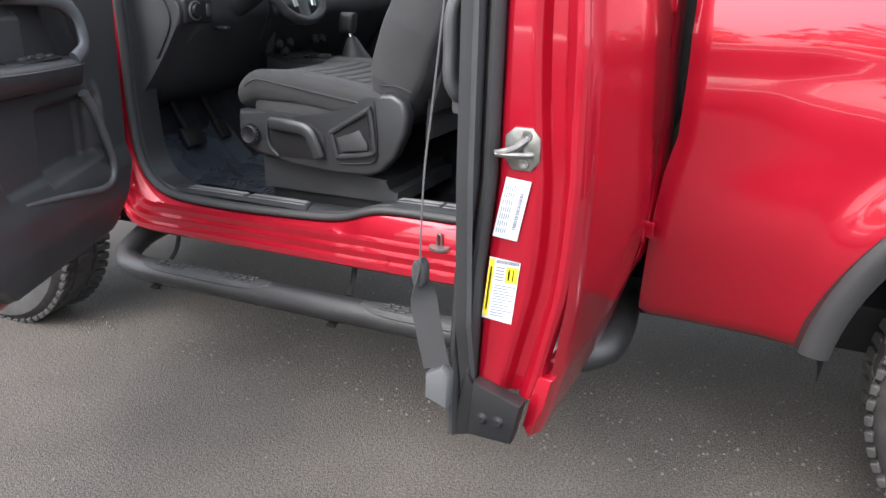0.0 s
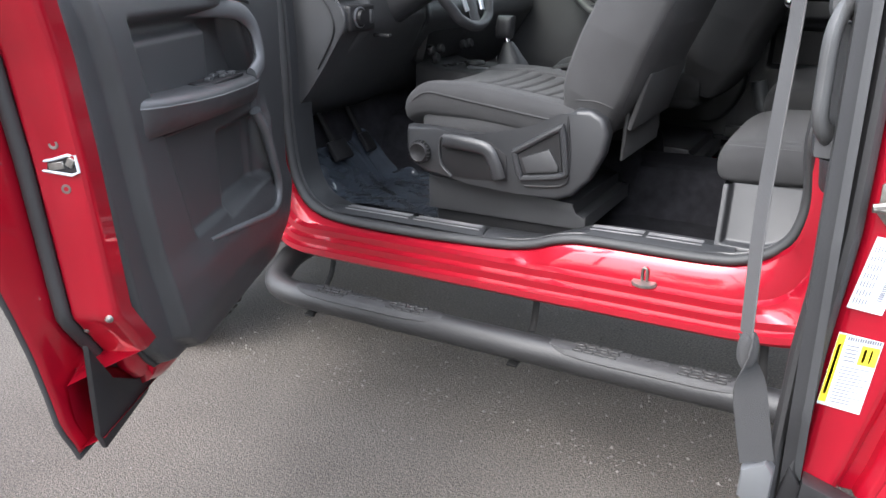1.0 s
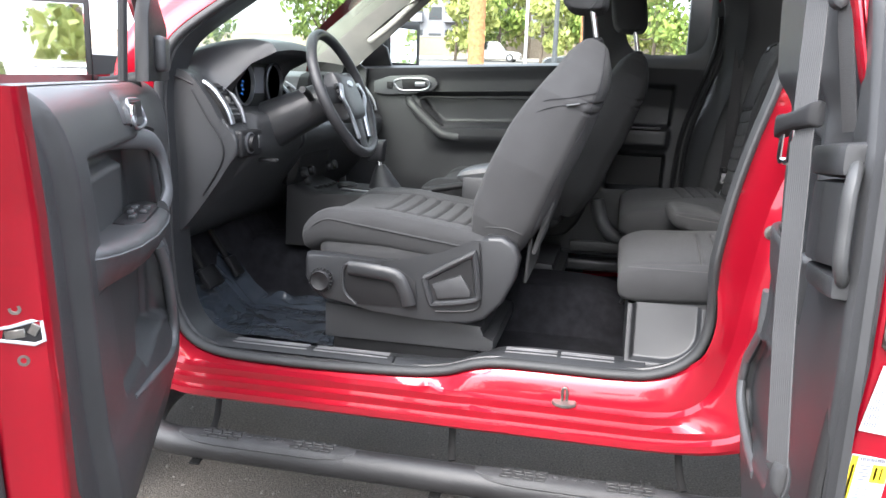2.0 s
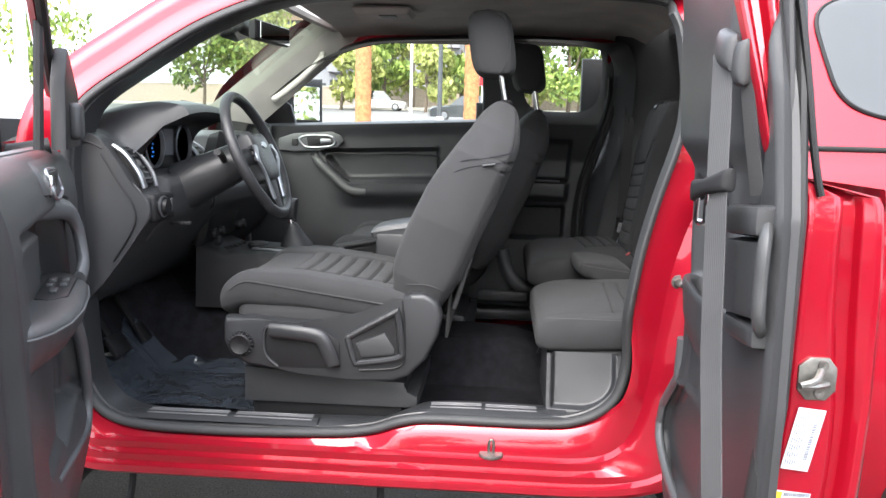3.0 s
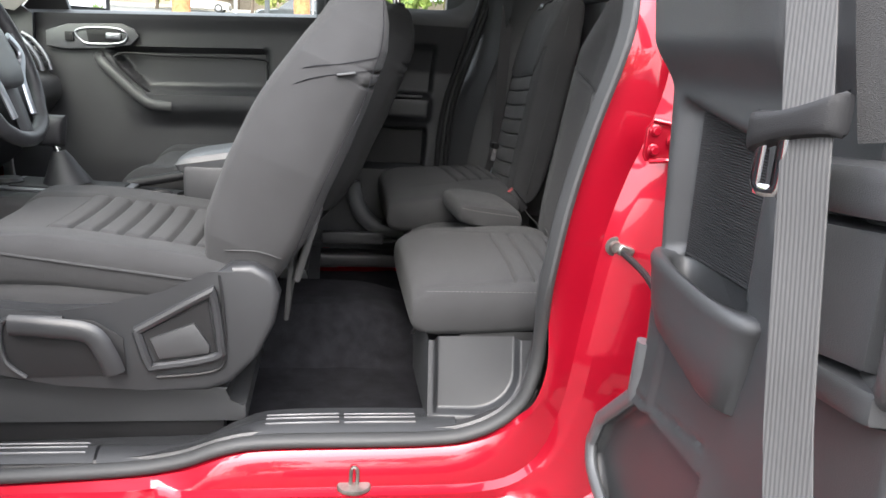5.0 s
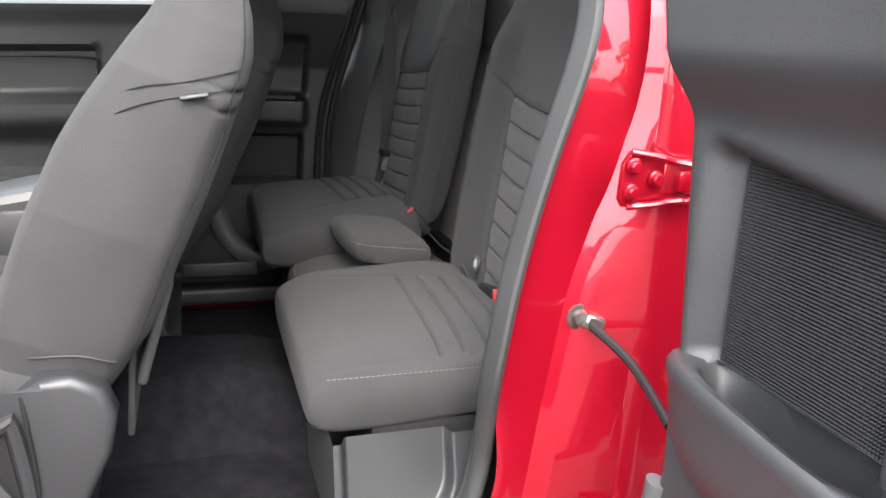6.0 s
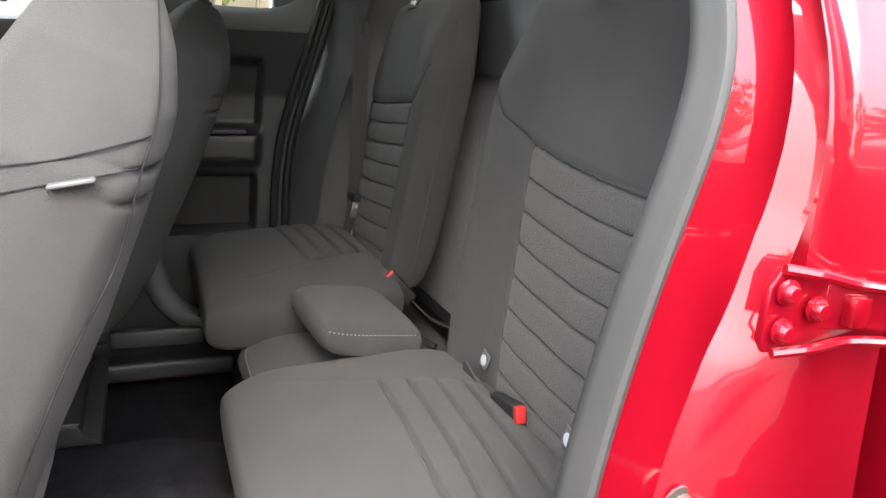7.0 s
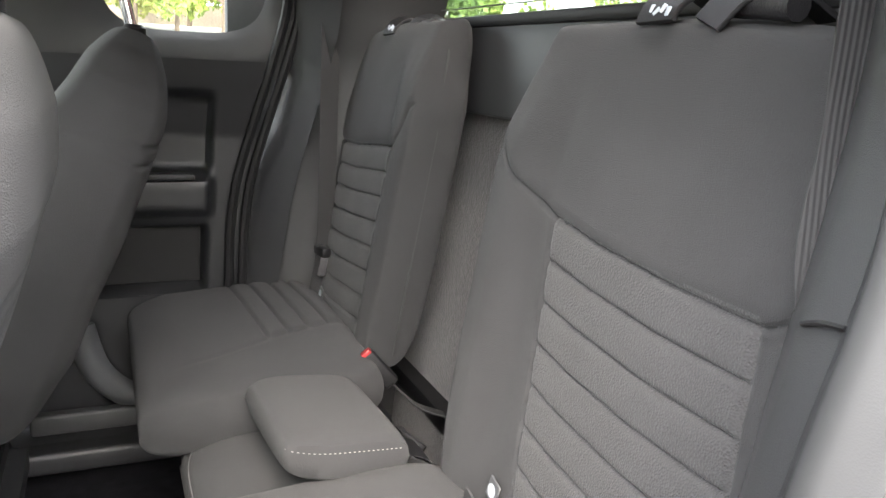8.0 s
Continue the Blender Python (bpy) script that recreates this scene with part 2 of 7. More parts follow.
def pad(place, front, back, nx=40, nz=60, p=7.0, relief=None, taper=None):
    """A stuffed cushion: place(a, b, d) maps a, b in -1..1 and the depth d to the world. front and back are half thicknesses;
    relief(a, b) is added on the front side."""
    bm = bmesh.new()

    def spread(i, n):
        t = 2 * i / n - 1
        return 0.72 * t + 0.28 * math.sin(t * math.pi / 2)

    def depth(a, b):
        return (max(0.0, 1 - abs(a) ** p) ** (1 / p)) * (max(0.0, 1 - abs(b) ** p) ** (1 / p))
    A = [spread(i, nx) for i in range(nx + 1)]
    B = [spread(j, nz) for j in range(nz + 1)]
    rim = {}

    def sheet(sign, half):
        vs = {}
        for i, a in enumerate(A):
            for j, b in enumerate(B):
                edge = i in (0, nx) or j in (0, nz)
                if edge and (i, j) in rim:
                    vs[i, j] = rim[i, j]
                    continue
                d = depth(a, b) * half
                if sign > 0 and relief and not edge:
                    d += relief(a, b) * min(1.0, depth(a, b) * 1.2)
                v = bm.verts.new(place(a, b, sign * d))
                vs[i, j] = v
                if edge:
                    rim[i, j] = v
        for i in range(nx):
            for j in range(nz):
                q = (vs[i, j], vs[i + 1, j], vs[i + 1, j + 1], vs[i, j + 1])
                bm.faces.new(q if sign > 0 else q[::-1])
    sheet(1, front)
    sheet(-1, back)
    return bm


def groove(x, at, width=0.006):
    return math.exp(-((x - at) / width) ** 2)


# ---- ground ----
def rise(x, y):
    """Beyond the truck the lot climbs gently to the street."""
    return 0.0 if y < 4 else (y - 4) * 0.050 * sstep(4, 9, y)


def asphalt():
    m = bpy.data.materials.new("worn_asphalt")
    m.use_nodes = True
    n, l = m.node_tree.nodes, m.node_tree.links
    b = n["Principled BSDF"]
    co = n.new("ShaderNodeTexCoord")
    big = n.new("ShaderNodeTexNoise")
    big.inputs["Scale"].default_value = 1.6
    big.inputs["Detail"].default_value = 6
    grit = n.new("ShaderNodeTexVoronoi")
    grit.inputs["Scale"].default_value = 260
    fine = n.new("ShaderNodeTexNoise")
    fine.inputs["Scale"].default_value = 130
    fine.inputs["Detail"].default_value = 6
    for t in (big, grit, fine):
        l.new(co.outputs["Object"], t.inputs["Vector"])
    ramp = n.new("ShaderNodeValToRGB")
    ramp.color_ramp.elements[0].position, ramp.color_ramp.elements[0].color = 0.32, (0.058, 0.050, 0.043, 1)
    ramp.color_ramp.elements[1].position, ramp.color_ramp.elements[1].color = 0.70, (0.092, 0.081, 0.070, 1)
    l.new(big.outputs["Fac"], ramp.inputs["Fac"])
    speck = n.new("ShaderNodeMapRange")
    speck.inputs["From Min"].default_value, speck.inputs["From Max"].default_value = 0.3, 0.7
    speck.inputs["To Min"].default_value, speck.inputs["To Max"].default_value = 0.42, 1.58
    l.new(fine.outputs["Fac"], speck.inputs["Value"])
    mul = n.new("ShaderNodeMix")
    mul.data_type, mul.blend_type = "RGBA", "MULTIPLY"
    mul.inputs["Factor"].default_value = 1.0
    l.new(ramp.outputs["Color"], mul.inputs["A"])
    l.new(speck.outputs["Result"], mul.inputs["B"])
    l.new(mul.outputs["Result"], b.inputs["Base Color"])
    b.inputs["Roughness"].default_value = 0.9
    bump = n.new("ShaderNodeBump")
    bump.inputs["Strength"].default_value = 0.9
    bump.inputs["Distance"].default_value = 0.006
    l.new(grit.outputs["Distance"], bump.inputs["Height"])
    l.new(bump.outputs["Normal"], b.inputs["Normal"])
    return m


ASPHALT = asphalt()


def ground_sheet():
    bm = bmesh.new()
    xs = [-900, -300, -120, -60, -30, -15, -8, -4, -2, 0, 2, 4, 8, 15, 30, 60, 120, 300, 900]
    ys = [-300, -100, -40, -15, -6, -3, -1, 1, 3, 4, 5, 6, 7, 8, 9, 11, 15, 25, 45, 80, 140, 300, 900]
    vs = [[bm.verts.new((x, y, rise(x, y))) for y in ys] for x in xs]
    for i in range(len(xs) - 1):
        for j in range(len(ys) - 1):
            bm.faces.new((vs[i][j], vs[i + 1][j], vs[i + 1][j + 1], vs[i][j + 1]))
    return bm


tagged(part("ground", ground_sheet(), ASPHALT), "grey worn asphalt of a car lot", "ground", kind="structure")

# ---- the truck: cab shell ----
truck = thing("pickup_truck", "red extended-cab pickup truck with both side doors open", "pickup truck")
MID = 0.86  # the truck's middle line in y


def tumble(z):
    """How far the body side leans in above the belt line."""
    t = z - 1.37
    return 0.0 if t < 0 else 1.9 * t * t if t < 0.12 else 0.02736 + 0.456 * (t - 0.12)


OPENING = [(-1.16, 1.10), (-1.16, 0.85), (-1.13, 0.68), (-1.03, 0.595), (-0.79, 0.578), (-0.46, 0.588), (-0.33, 0.603), (-0.24, 0.632),
           (-0.15, 0.643), (0.13, 0.645), (0.23, 0.658), (0.305, 0.70), (0.345, 0.77), (0.37, 0.95), (0.395, 1.12), (0.425, 1.25),
           (0.46, 1.37), (0.482, 1.46), (0.49, 1.58), (0.47, 1.73), (0.39, 1.79), (0.1, 1.815), (-0.4, 1.805), (-0.62, 1.78),
           (-0.82, 1.70), (-1.00, 1.575), (-1.11, 1.485), (-1.15, 1.40), (-1.165, 1.30)]
LOOP = smooth_path(OPENING, 260, True)


def outward(i):
    a, b = LOOP[i - 1], LOOP[(i + 1) % len(LOOP)]
    d = (b - a) / np.linalg.norm(b - a)
    return np.array([d[1], -d[0]])  # loop runs down the front, back along the sill, up the rear


SILL_Y = [0.115, 0.092, 0.080, 0.074, 0.055, 0.056, 0.036, 0.037, 0.018, 0.016, 0.026, 0.045, 0.30]
SILL_Z = [None, None, None, 0.568, 0.560, 0.540, 0.533, 0.514, 0.507, 0.490, 0.481, 0.477, 0.470]
REAR_Y = [0.058, 0.056, 0.058, 0.058, 0.050, 0.036, 0.016, 0.006, 0.002, -0.002, -0.012, 0.004, 0.12]
REAR_X = [None, None, None, None, None, None, 0.522, 0.532, 0.545, 0.572, 0.596, 0.604, 0.606]
OUT = [0.0, 0.008, 0.026, 0.046, 0.056, 0.072, 0.082, 0.096, 0.104, 0.115, 0.122, 0.128, 0.128]
ROOF_Y = [0.115, 0.095, 0.088, 0.085, 0.08, 0.075, 0.07, 0.07, 0.07, 0.075, 0.09, 0.12, 0.25]


def body_side(mirror=False):
    rings = []
    for i, (x, z) in enumerate(LOOP):
        nx, nz = outward(i)
        wb, wr = max(0.0, -nz) ** 2, max(0.0, nx) ** 2
        wo = max(0.0, 1 - wb - wr)
        ring = []
        tuck = sstep(0.35, 0.85, nx) * sstep(0.80, 1.0, z)
        for k, o in enumerate(OUT):
            if k == 0:
                o -= 0.032 * tuck       # runs in under the seal of the rear pillar
            px, pz = x + nx * o, z + nz * o
            if SILL_Z[k] is not None:
                pz += wb * (SILL_Z[k] - pz)
            if REAR_X[k] is not None:
                px += wr * (REAR_X[k] - px)
            y = wb * SILL_Y[k] + wr * REAR_Y[k] + wo * ROOF_Y[k] + tumble(pz)
            ring.append((px, 2 * MID - y if mirror else y, pz))
        rings.append(ring)
    rings.append(rings[0])
    return skin(rings, close=False)


part("body_side", body_side(), RED, truck, smooth=28)
part("body_side", body_side(True), RED, truck, smooth=28)


def seal_loop(offset, y, r, mirror=False, ry=0.017):
    """A soft seal round the opening, broader and nearer the outside on the rear pillar, with a crease along it."""
    rings = []
    for i, (x, z) in enumerate(LOOP):
        nx, nz = outward(i)
        w = sstep(0.35, 0.85, nx) * sstep(0.80, 1.0, z) if not mirror else 0.0
        ring = []
        for k in range(16):
            a = 2 * math.pi * k / 16
            dent = 1 - 0.30 * w * math.exp(-((a - 4.2) / 0.30) ** 2)
            o = offset - 0.032 * w + r * math.sin(a) * dent
            px, pz = x + nx * o, z + nz * o
            yy = y - 0.048 * w + (ry + 0.007 * w) * math.cos(a) * dent + tumble(pz)
            ring.append((px, 2 * MID - yy if mirror else yy, pz))
        rings.append(ring)
    rings.append(rings[0])
    return skin(rings, caps=False)


part("door_seal", seal_loop(-0.008, 0.100, 0.013, ry=0.017), SEAL_GREY, truck, "grey rubber door seal")
part("door_seal", seal_loop(-0.008, 0.100, 0.013, True, ry=0.017), RUBBER, truck, "black rubber door seal")


def inner_ring(mirror=False):
    """Plastic trim between the door seal and the cabin."""
    rings = []
    for i, (x, z) in enumerate(LOOP):
        nx, nz = outward(i)
        ring = []
        w = sstep(0.35, 0.85, nx) * sstep(0.80, 1.0, z) if not mirror else 0.0
        for o, y, ow, yw in ((-0.012, 0.115, -0.050, 0.058), (-0.020, 0.120, -0.046, 0.066), (-0.024, 0.17, -0.022, 0.088), (-0.022, 0.21, 0.001, 0.112)):
            if y > 0.12:
                o += 0.075 * max(0.0, nx) * (y - 0.12) / 0.09
            o, y = o + (ow - o) * w, y + (yw - y) * w
            px, pz = x + nx * o, z + nz * o
            yy = y + tumble(pz)
            ring.append((px, 2 * MID - yy if mirror else yy, pz))
        rings.append(ring)
    rings.append(rings[0])
    return skin(rings, close=False)


part("opening_trim", inner_ring(), SEAT_TRIM, truck, "dark plastic trim round the door opening")
part("opening_trim", inner_ring(True), TRIM, truck, "dark plastic trim round the door opening")

# roof, cowl, rear wall, floor of the cab
part("roof", grid(14, 14, lambda u, v: (-0.66 + 1.24 * u, 0.27 + 1.18 * v, 1.895 + 0.03 * math.sin(math.pi * v) + 0.03 * math.sin(math.pi * u) - 0.04 * (1 - u) ** 6)), RED, truck)


def headliner_point(u, v):
    x = -0.68 + 1.24 * u
    y = 0.19 + 1.34 * v
    e = (2 * v - 1) ** 6 * 0.05 + max(0.0, 1 - u * 9) ** 2 * 0.02 + max(0.0, u * 9 - 8) ** 2 * 0.05
    return (x, y, 1.838 - e)


part("headliner", grid(24, 24, headliner_point), LINER, truck, "light grey fabric headliner")


def floor_point(u, v):
    """Carpet with the transmission tunnel."""
    x = -1.45 + 2.10 * u
    y = 0.13 + 1.46 * v
    tunnel = 0.16 * (sstep(0.22, 0.10, abs(y - MID)))
    ramp = 0.40 * sstep(-1.12, -1.45, x)
    z = 0.555 + tunnel * sstep(0.5, 0.0, x) + ramp + 0.006 * noise.noise(Vector((x * 9, y * 9, 0)))
    return (x, y, z)


part("floor_carpet", grid(60, 50, floor_point), CARPET, truck, "black cabin carpet")
part("rear_wall", rbox((0.02, 1.50, 0.98), 0.004, m=pose(0.725, MID, 1.05, 0, 5, 0)), FELT, truck, "grey speckled felt behind the rear seats")
part("firewall", rbox((0.03, 1.5, 0.95), 0.004, m=pose(-1.46, MID, 0.95)), BLACK, truck)

# ---- cargo bed and canopy ----
def bed_side_point(u, v, side=0):
    z = 0.492 + 0.908 * v
    x0 = float(np.interp(z, [0.492, 0.75, 0.88, 0.97, 1.10, 1.40], [0.577, 0.598, 0.615, 0.638, 0.643, 0.645]))
    x = x0 + (2.678 - x0) * u
    y = -0.005 - 0.045 * math.sin(math.pi * min(1, v * 1.15)) + 0.02 * sstep(0.9, 1.0, v) + 0.03 * (1 - v) ** 3
    # pressed hollow ahead of the arch, shoulder crease and rolled front edge
    y += 0.014 * math.exp(-((z - 0.92) / 0.13) ** 2) * sstep(1.25, 1.0, x)
    y -= 0.010 * sstep(1.10, 1.20, z) * sstep(1.40, 1.24, z)
    y += 0.016 * (1 - min(1.0, (x - x0) / 0.020)) ** 2
    y += 0.022 * sstep(0.515, 0.492, z)
    # flared rear arch
    d = math.hypot(x - 1.58, z - 0.42)
    y -= 0.03 * sstep(0.74, 0.58, d) + 0.020 * sstep(1.0, 0.62, d)
    return [x, y, z]


def bed_side(mirror=False):
    bm = bmesh.new()
    nu, nv, cut = 90, 40, 0.575
    vs = {}
    for i in range(nu + 1):
        for j in range(nv + 1):
            x, y, z = bed_side_point(i / nu, j / nv)
            d = math.hypot(x - 1.58, z - 0.42)
            if d < cut:  # pull the edge of the wheel opening onto its arc
                s = cut / max(d, 1e-4)
                x, z = 1.58 + (x - 1.58) * s, 0.42 + (z - 0.42) * s
            vs[i, j] = (bm.verts.new((x, 2 * MID - y if mirror else y, z)), d)
    for i in range(nu):
        for j in range(nv):
            q = [vs[i, j], vs[i + 1, j], vs[i + 1, j + 1], vs[i, j + 1]]
            if all(d < cut for _, d in q):
                continue
            try:
                bm.faces.new([v for v, _ in q])
            except ValueError:
                pass
    edge = [e for e in bm.edges if e.is_boundary]
    r = bmesh.ops.extrude_edge_only(bm, edges=edge)
    for v in (g for g in r["geom"] if isinstance(g, bmesh.types.BMVert)):
        v.co.y += -0.05 if mirror else 0.05
    return bm


part("bed_side", bed_side(), RED, truck, "red cargo bed side", smooth=50)
part("bed_side", bed_side(True), RED, truck, "red cargo bed side", smooth=50)


def arch_flare(mirror=False, x0=1.58):
    def f(u, v):
        a = radians(171 - 162 * u)
        r = 0.566 + 0.074 * v
        y = -0.072 - 0.020 * math.sin(math.pi * v) ** 0.6 + (0.035 if v > 0.99 else 0.0)
        return (x0 + r * math.cos(a), 2 * MID - y if mirror else y, 0.42 + r * math.sin(a))
    return grid(48, 10, f)


part("wheel_arch_flare", arch_flare(), TUBE, truck, "black plastic wheel arch flare")


def front_fender(mirror=False):
    """Front wing behind the wheel and the bonnet's edge."""
    def f(u, v):
        x = -1.20 - 1.3 * u
        z = 0.50 + 0.62 * v
        y = 0.012 - 0.05 * math.sin(math.pi * v) + 0.03 * (1 - v) ** 3
        d = math.hypot(x + 1.79, z - 0.39)
        if d < 0.46:
            s = 0.46 / max(d, 1e-3)
            x, z = -1.79 + (x + 1.79) * s, 0.39 + abs(z - 0.39) * s
        return (x, 2 * MID - y if mirror else y, z)
    return grid(30, 20, f)


part("front_wing", front_fender(), RED, truck)
part("front_wing", front_fender(True), RED, truck)


def bonnet_point(u, v):
    x = -1.28 - 1.25 * u
    y = 0.0 + 1.72 * v
    side = abs(2 * v - 1)
    return (x, y, 1.235 - 0.06 * u ** 1.5 - 0.18 * side ** 5 + 0.02 * sstep(0.6, 0.75, side))


part("bonnet", grid(20, 30, bonnet_point), RED, truck, "red bonnet")
part("cowl", grid(6, 12, lambda u, v: (-1.50 + 0.25 * u, 0.12 + 1.48 * v, 1.27 + 0.09 * (1 - u))), BLACK, truck)

# canopy over the bed
def canopy_wall(x, z):
    return 0.02 + 0.30 * (z - 1.405) + 0.60 * max(0.0, z - 1.741) ** 1.5


def canopy_side():
    def wall(u, v):
        z = 1.405 + 0.42 * v
        x = 0.66 + 2.0 * u + 0.05 * (1 - u) * v
        return (x, canopy_wall(x, z), z)
    return grid(20, 24, wall)


def pane_outline(f, n=64):
    """A window outline with rounded corners and a raked front edge, shrunk by f about its middle."""
    out = []
    for k in range(n):
        a = 2 * math.pi * k / n
        ca, sa = math.cos(a), math.sin(a)
        x = 0.93 * f * math.copysign(abs(ca) ** 0.22, ca)
        z = 0.160 * f * math.copysign(abs(sa) ** 0.45, sa)
        out.append((1.70 + x - 0.28 * z * max(0.0, -ca) ** 0.5, 1.622 + z))
    return out


def canopy_pane(mirror=False):
    rings = []
    for f, lift in ((1.0, 0.0), (0.997, 0.006), (0.9, 0.006), (0.6, 0.006), (0.2, 0.006)):
        rings.append([(x, 2 * MID - canopy_wall(x, z) + lift if mirror else canopy_wall(x, z) - lift, z) for x, z in pane_outline(f)])
    return skin(rings)


def canopy_frame():
    """The far side, open where its window sits."""
    rings = [[], [], []]
    for k, (px, pz) in enumerate(pane_outline(0.99)):
        a = 2 * math.pi * k / 64
        ca, sa = math.cos(a), math.sin(a)
        m = max(abs(ca), abs(sa))
        ox, oz = 1.66 + 1.0 * ca / m, 1.615 + 0.21 * sa / m
        for ring, f in zip(rings, (0.0, 0.5, 1.0)):
            x, z = px + (ox - px) * f, pz + (oz - pz) * f
            ring.append((x, 2 * MID - canopy_wall(x, z), z))
    return skin(rings, caps=False)


canopy = thing("bed_canopy", "red fibreglass canopy with dark windows over the cargo bed", "truck canopy", at=(0, 0, 0))
part("side_panel", canopy_side(), RED, canopy)
part("side_panel", canopy_frame(), RED, canopy)
part("roof_panel", grid(10, 20, lambda u, v: (0.71 + 1.95 * u, 0.16 + 1.40 * v, 1.823 + 0.05 * math.sin(math.pi * v))), RED, canopy)


SMOKED = material("smoked_canopy_glass", (0.06, 0.066, 0.07), 0.04, vary=0.02)
part("side_window", canopy_pane(), SMOKED, canopy, "smoked grey side window")
part("side_window", canopy_pane(True), CANOPY_GLASS, canopy, "smoked grey side window")
part("window_gasket", tube([(x, canopy_wall(x, z) - 0.003, z) for x, z in pane_outline(1.002)], 0.005, 6, closed=True), BLACK, canopy, "black rubber window gasket")
part("bottom_gasket", rbox((2.0, 0.012, 0.012), 0.003, m=pose(1.66, 0.012, 1.400)), BLACK, canopy, "black rubber gasket")


# ---- wheels ----
def wheel(x, y, side):
    """Tyre with shoulder lugs and grooves, and a spoked rim."""
    w = new("wheel")
    w.parent = truck
    prof = [(0.23, -0.115), (0.30, -0.128), (0.355, -0.122), (0.378, -0.098), (0.386, -0.05), (0.386, -0.046), (0.378, -0.043), (0.378, -0.034), (0.387, -0.031),
            (0.387, 0.031), (0.378, 0.034), (0.378, 0.043), (0.386, 0.046), (0.386, 0.05), (0.378, 0.098), (0.355, 0.122), (0.30, 0.128), (0.23, 0.115)]
    m = pose(x, y, 0.386, 90, 0, 0)
    part("tyre", lathe(prof, 72, m, caps=False), TYRE, w)
    lugs = []
    for k in range(60):
        a = 2 * math.pi * k / 60
        for s in (-1, 1):
            lugs.append(rbox((0.020, 0.026, 0.050), 0.003, 1, m @ pose(0, 0, 0, 0, 0, math.degrees(a) + (1.5 if s > 0 else 0)) @ pose(0.384, 0, s * 0.080, 0, s * 16, 0)))
            if k % 2:
                lugs.append(rbox((0.012, 0.022, 0.040), 0.002, 1, m @ pose(0, 0, 0, 0, 0, math.degrees(a) + 3) @ pose(0.384, 0, s * 0.018, 14 * s, 0, 0)))
    part("tread", join(*lugs), TYRE, w)
    rim = [lathe([(0.0, 0.04), (0.06, 0.06), (0.10, 0.05), (0.19, 0.03), (0.215, 0.05), (0.235, 0.105), (0.225, 0.108), (0.21, 0.03), (0.205, -0.1)], 48,
                 m @ pose(0, 0, 0, 0 if side < 0 else 180, 0, 0), caps=False)]
    part("rim", join(*rim), SILVER, w)


wheel(1.52, 0.115, -1)
wheel(-1.86, 0.115, -1)
wheel(1.52, 2 * MID - 0.115, 1)
wheel(-1.86, 2 * MID - 0.115, 1)
part("underbody", rbox((4.6, 1.1, 0.14), 0.02, m=pose(0.1, MID, 0.44)), DARK_METAL, truck, "dark underbody and frame rails")
part("wheel_housing", grid(16, 4, lambda u, v: (1.58 + 0.57 * math.cos(radians(180 - 180 * u)), -0.02 + 0.35 * v, 0.42 + 0.57 * math.sin(radians(180 - 180 * u)))), BLACK, truck)
part("bed_floor", rbox((2.0, 1.45, 0.04), 0.005, m=pose(1.66, MID, 0.80)), BLACK, truck)

# ---- step bar ----
step = part("step_bar", tube([(-1.20, 0.30, 0.43), (-1.22, 0.16, 0.405), (-1.20, 0.05, 0.365), (-1.12, 0.008, 0.352), (-0.95, 0.0, 0.350), (-0.4, 0.0, 0.350),
                              (0.2, 0.0, 0.350), (0.42, 0.0, 0.354), (0.500, 0.03, 0.372), (0.520, 0.12, 0.40), (0.505, 0.28, 0.43)], 0.041, 24, 90), TUBE, truck, "black tubular side step")


GRIP = material("worn_step_grip", (0.032, 0.032, 0.032), 0.5, vary=0.3, vary_scale=50)


def step_pad(x0, x1):
    xm, half = (x0 + x1) / 2, (x1 - x0) / 2

    def place(a, b, d):
        w = 0.036 * (1 - abs(a) ** 5) ** 0.5 + 0.002
        return (xm + a * half, b * w - 0.002, 0.383 + d - 0.010 * (b * w / 0.036) ** 2)
    base = part("step_pad", pad(place, 0.010, 0.012, 40, 10, 6), PADGRIP, step, "moulded black rubber tread pad")
    first = None
    for cx in (-0.50, 0.50):
        for i in range(4):
            for j in range(4):
                x = xm + cx * half + (i - 1.5) * 0.030 + (0.006 if j % 2 else 0)
                y = (j - 1.5) * 0.0135
                if first is None:
                    ob = first = part("grip_block", rbox((0.026, 0.0105, 0.006), 0.0015, 1), GRIP, step)
                else:
                    ob = new("grip_block", first.data)
                    ob.parent = step
                ob.location = (x, y - 0.002, 0.3935 - 0.010 * (y / 0.036) ** 2)
    for k in range(5):
        part("raised_bar", rbox((0.014, 0.012 if k else 0.016, 0.003), 0.001, 1, pose(xm - 0.05 + k * 0.024, 0, 0.3935)), PADGRIP, step)


step_pad(-1.075, -0.535)
step_pad(-0.225, 0.315)
for bx in (-1.00, -0.30, 0.30):
    br = join(tube([(bx, 0.10, 0.46), (bx + 0.005, 0.075, 0.41), (bx + 0.015, 0.03, 0.385)], 0.0, 8, 12, flat=((1, 0, 0), 0.003, 0.010)))
    part("step_bracket", br, DARK_METAL, truck)
    part("bracket_foot", rbox((0.03, 0.05, 0.006), 0.001, 1, pose(bx - 0.02, 0.0, 0.302, 12)), DARK_METAL, truck)
    part("bracket_bolt", tube([(bx - 0.02, 0, 0.312), (bx - 0.02, 0, 0.285)], 0.006, 8), DARK_METAL, truck)

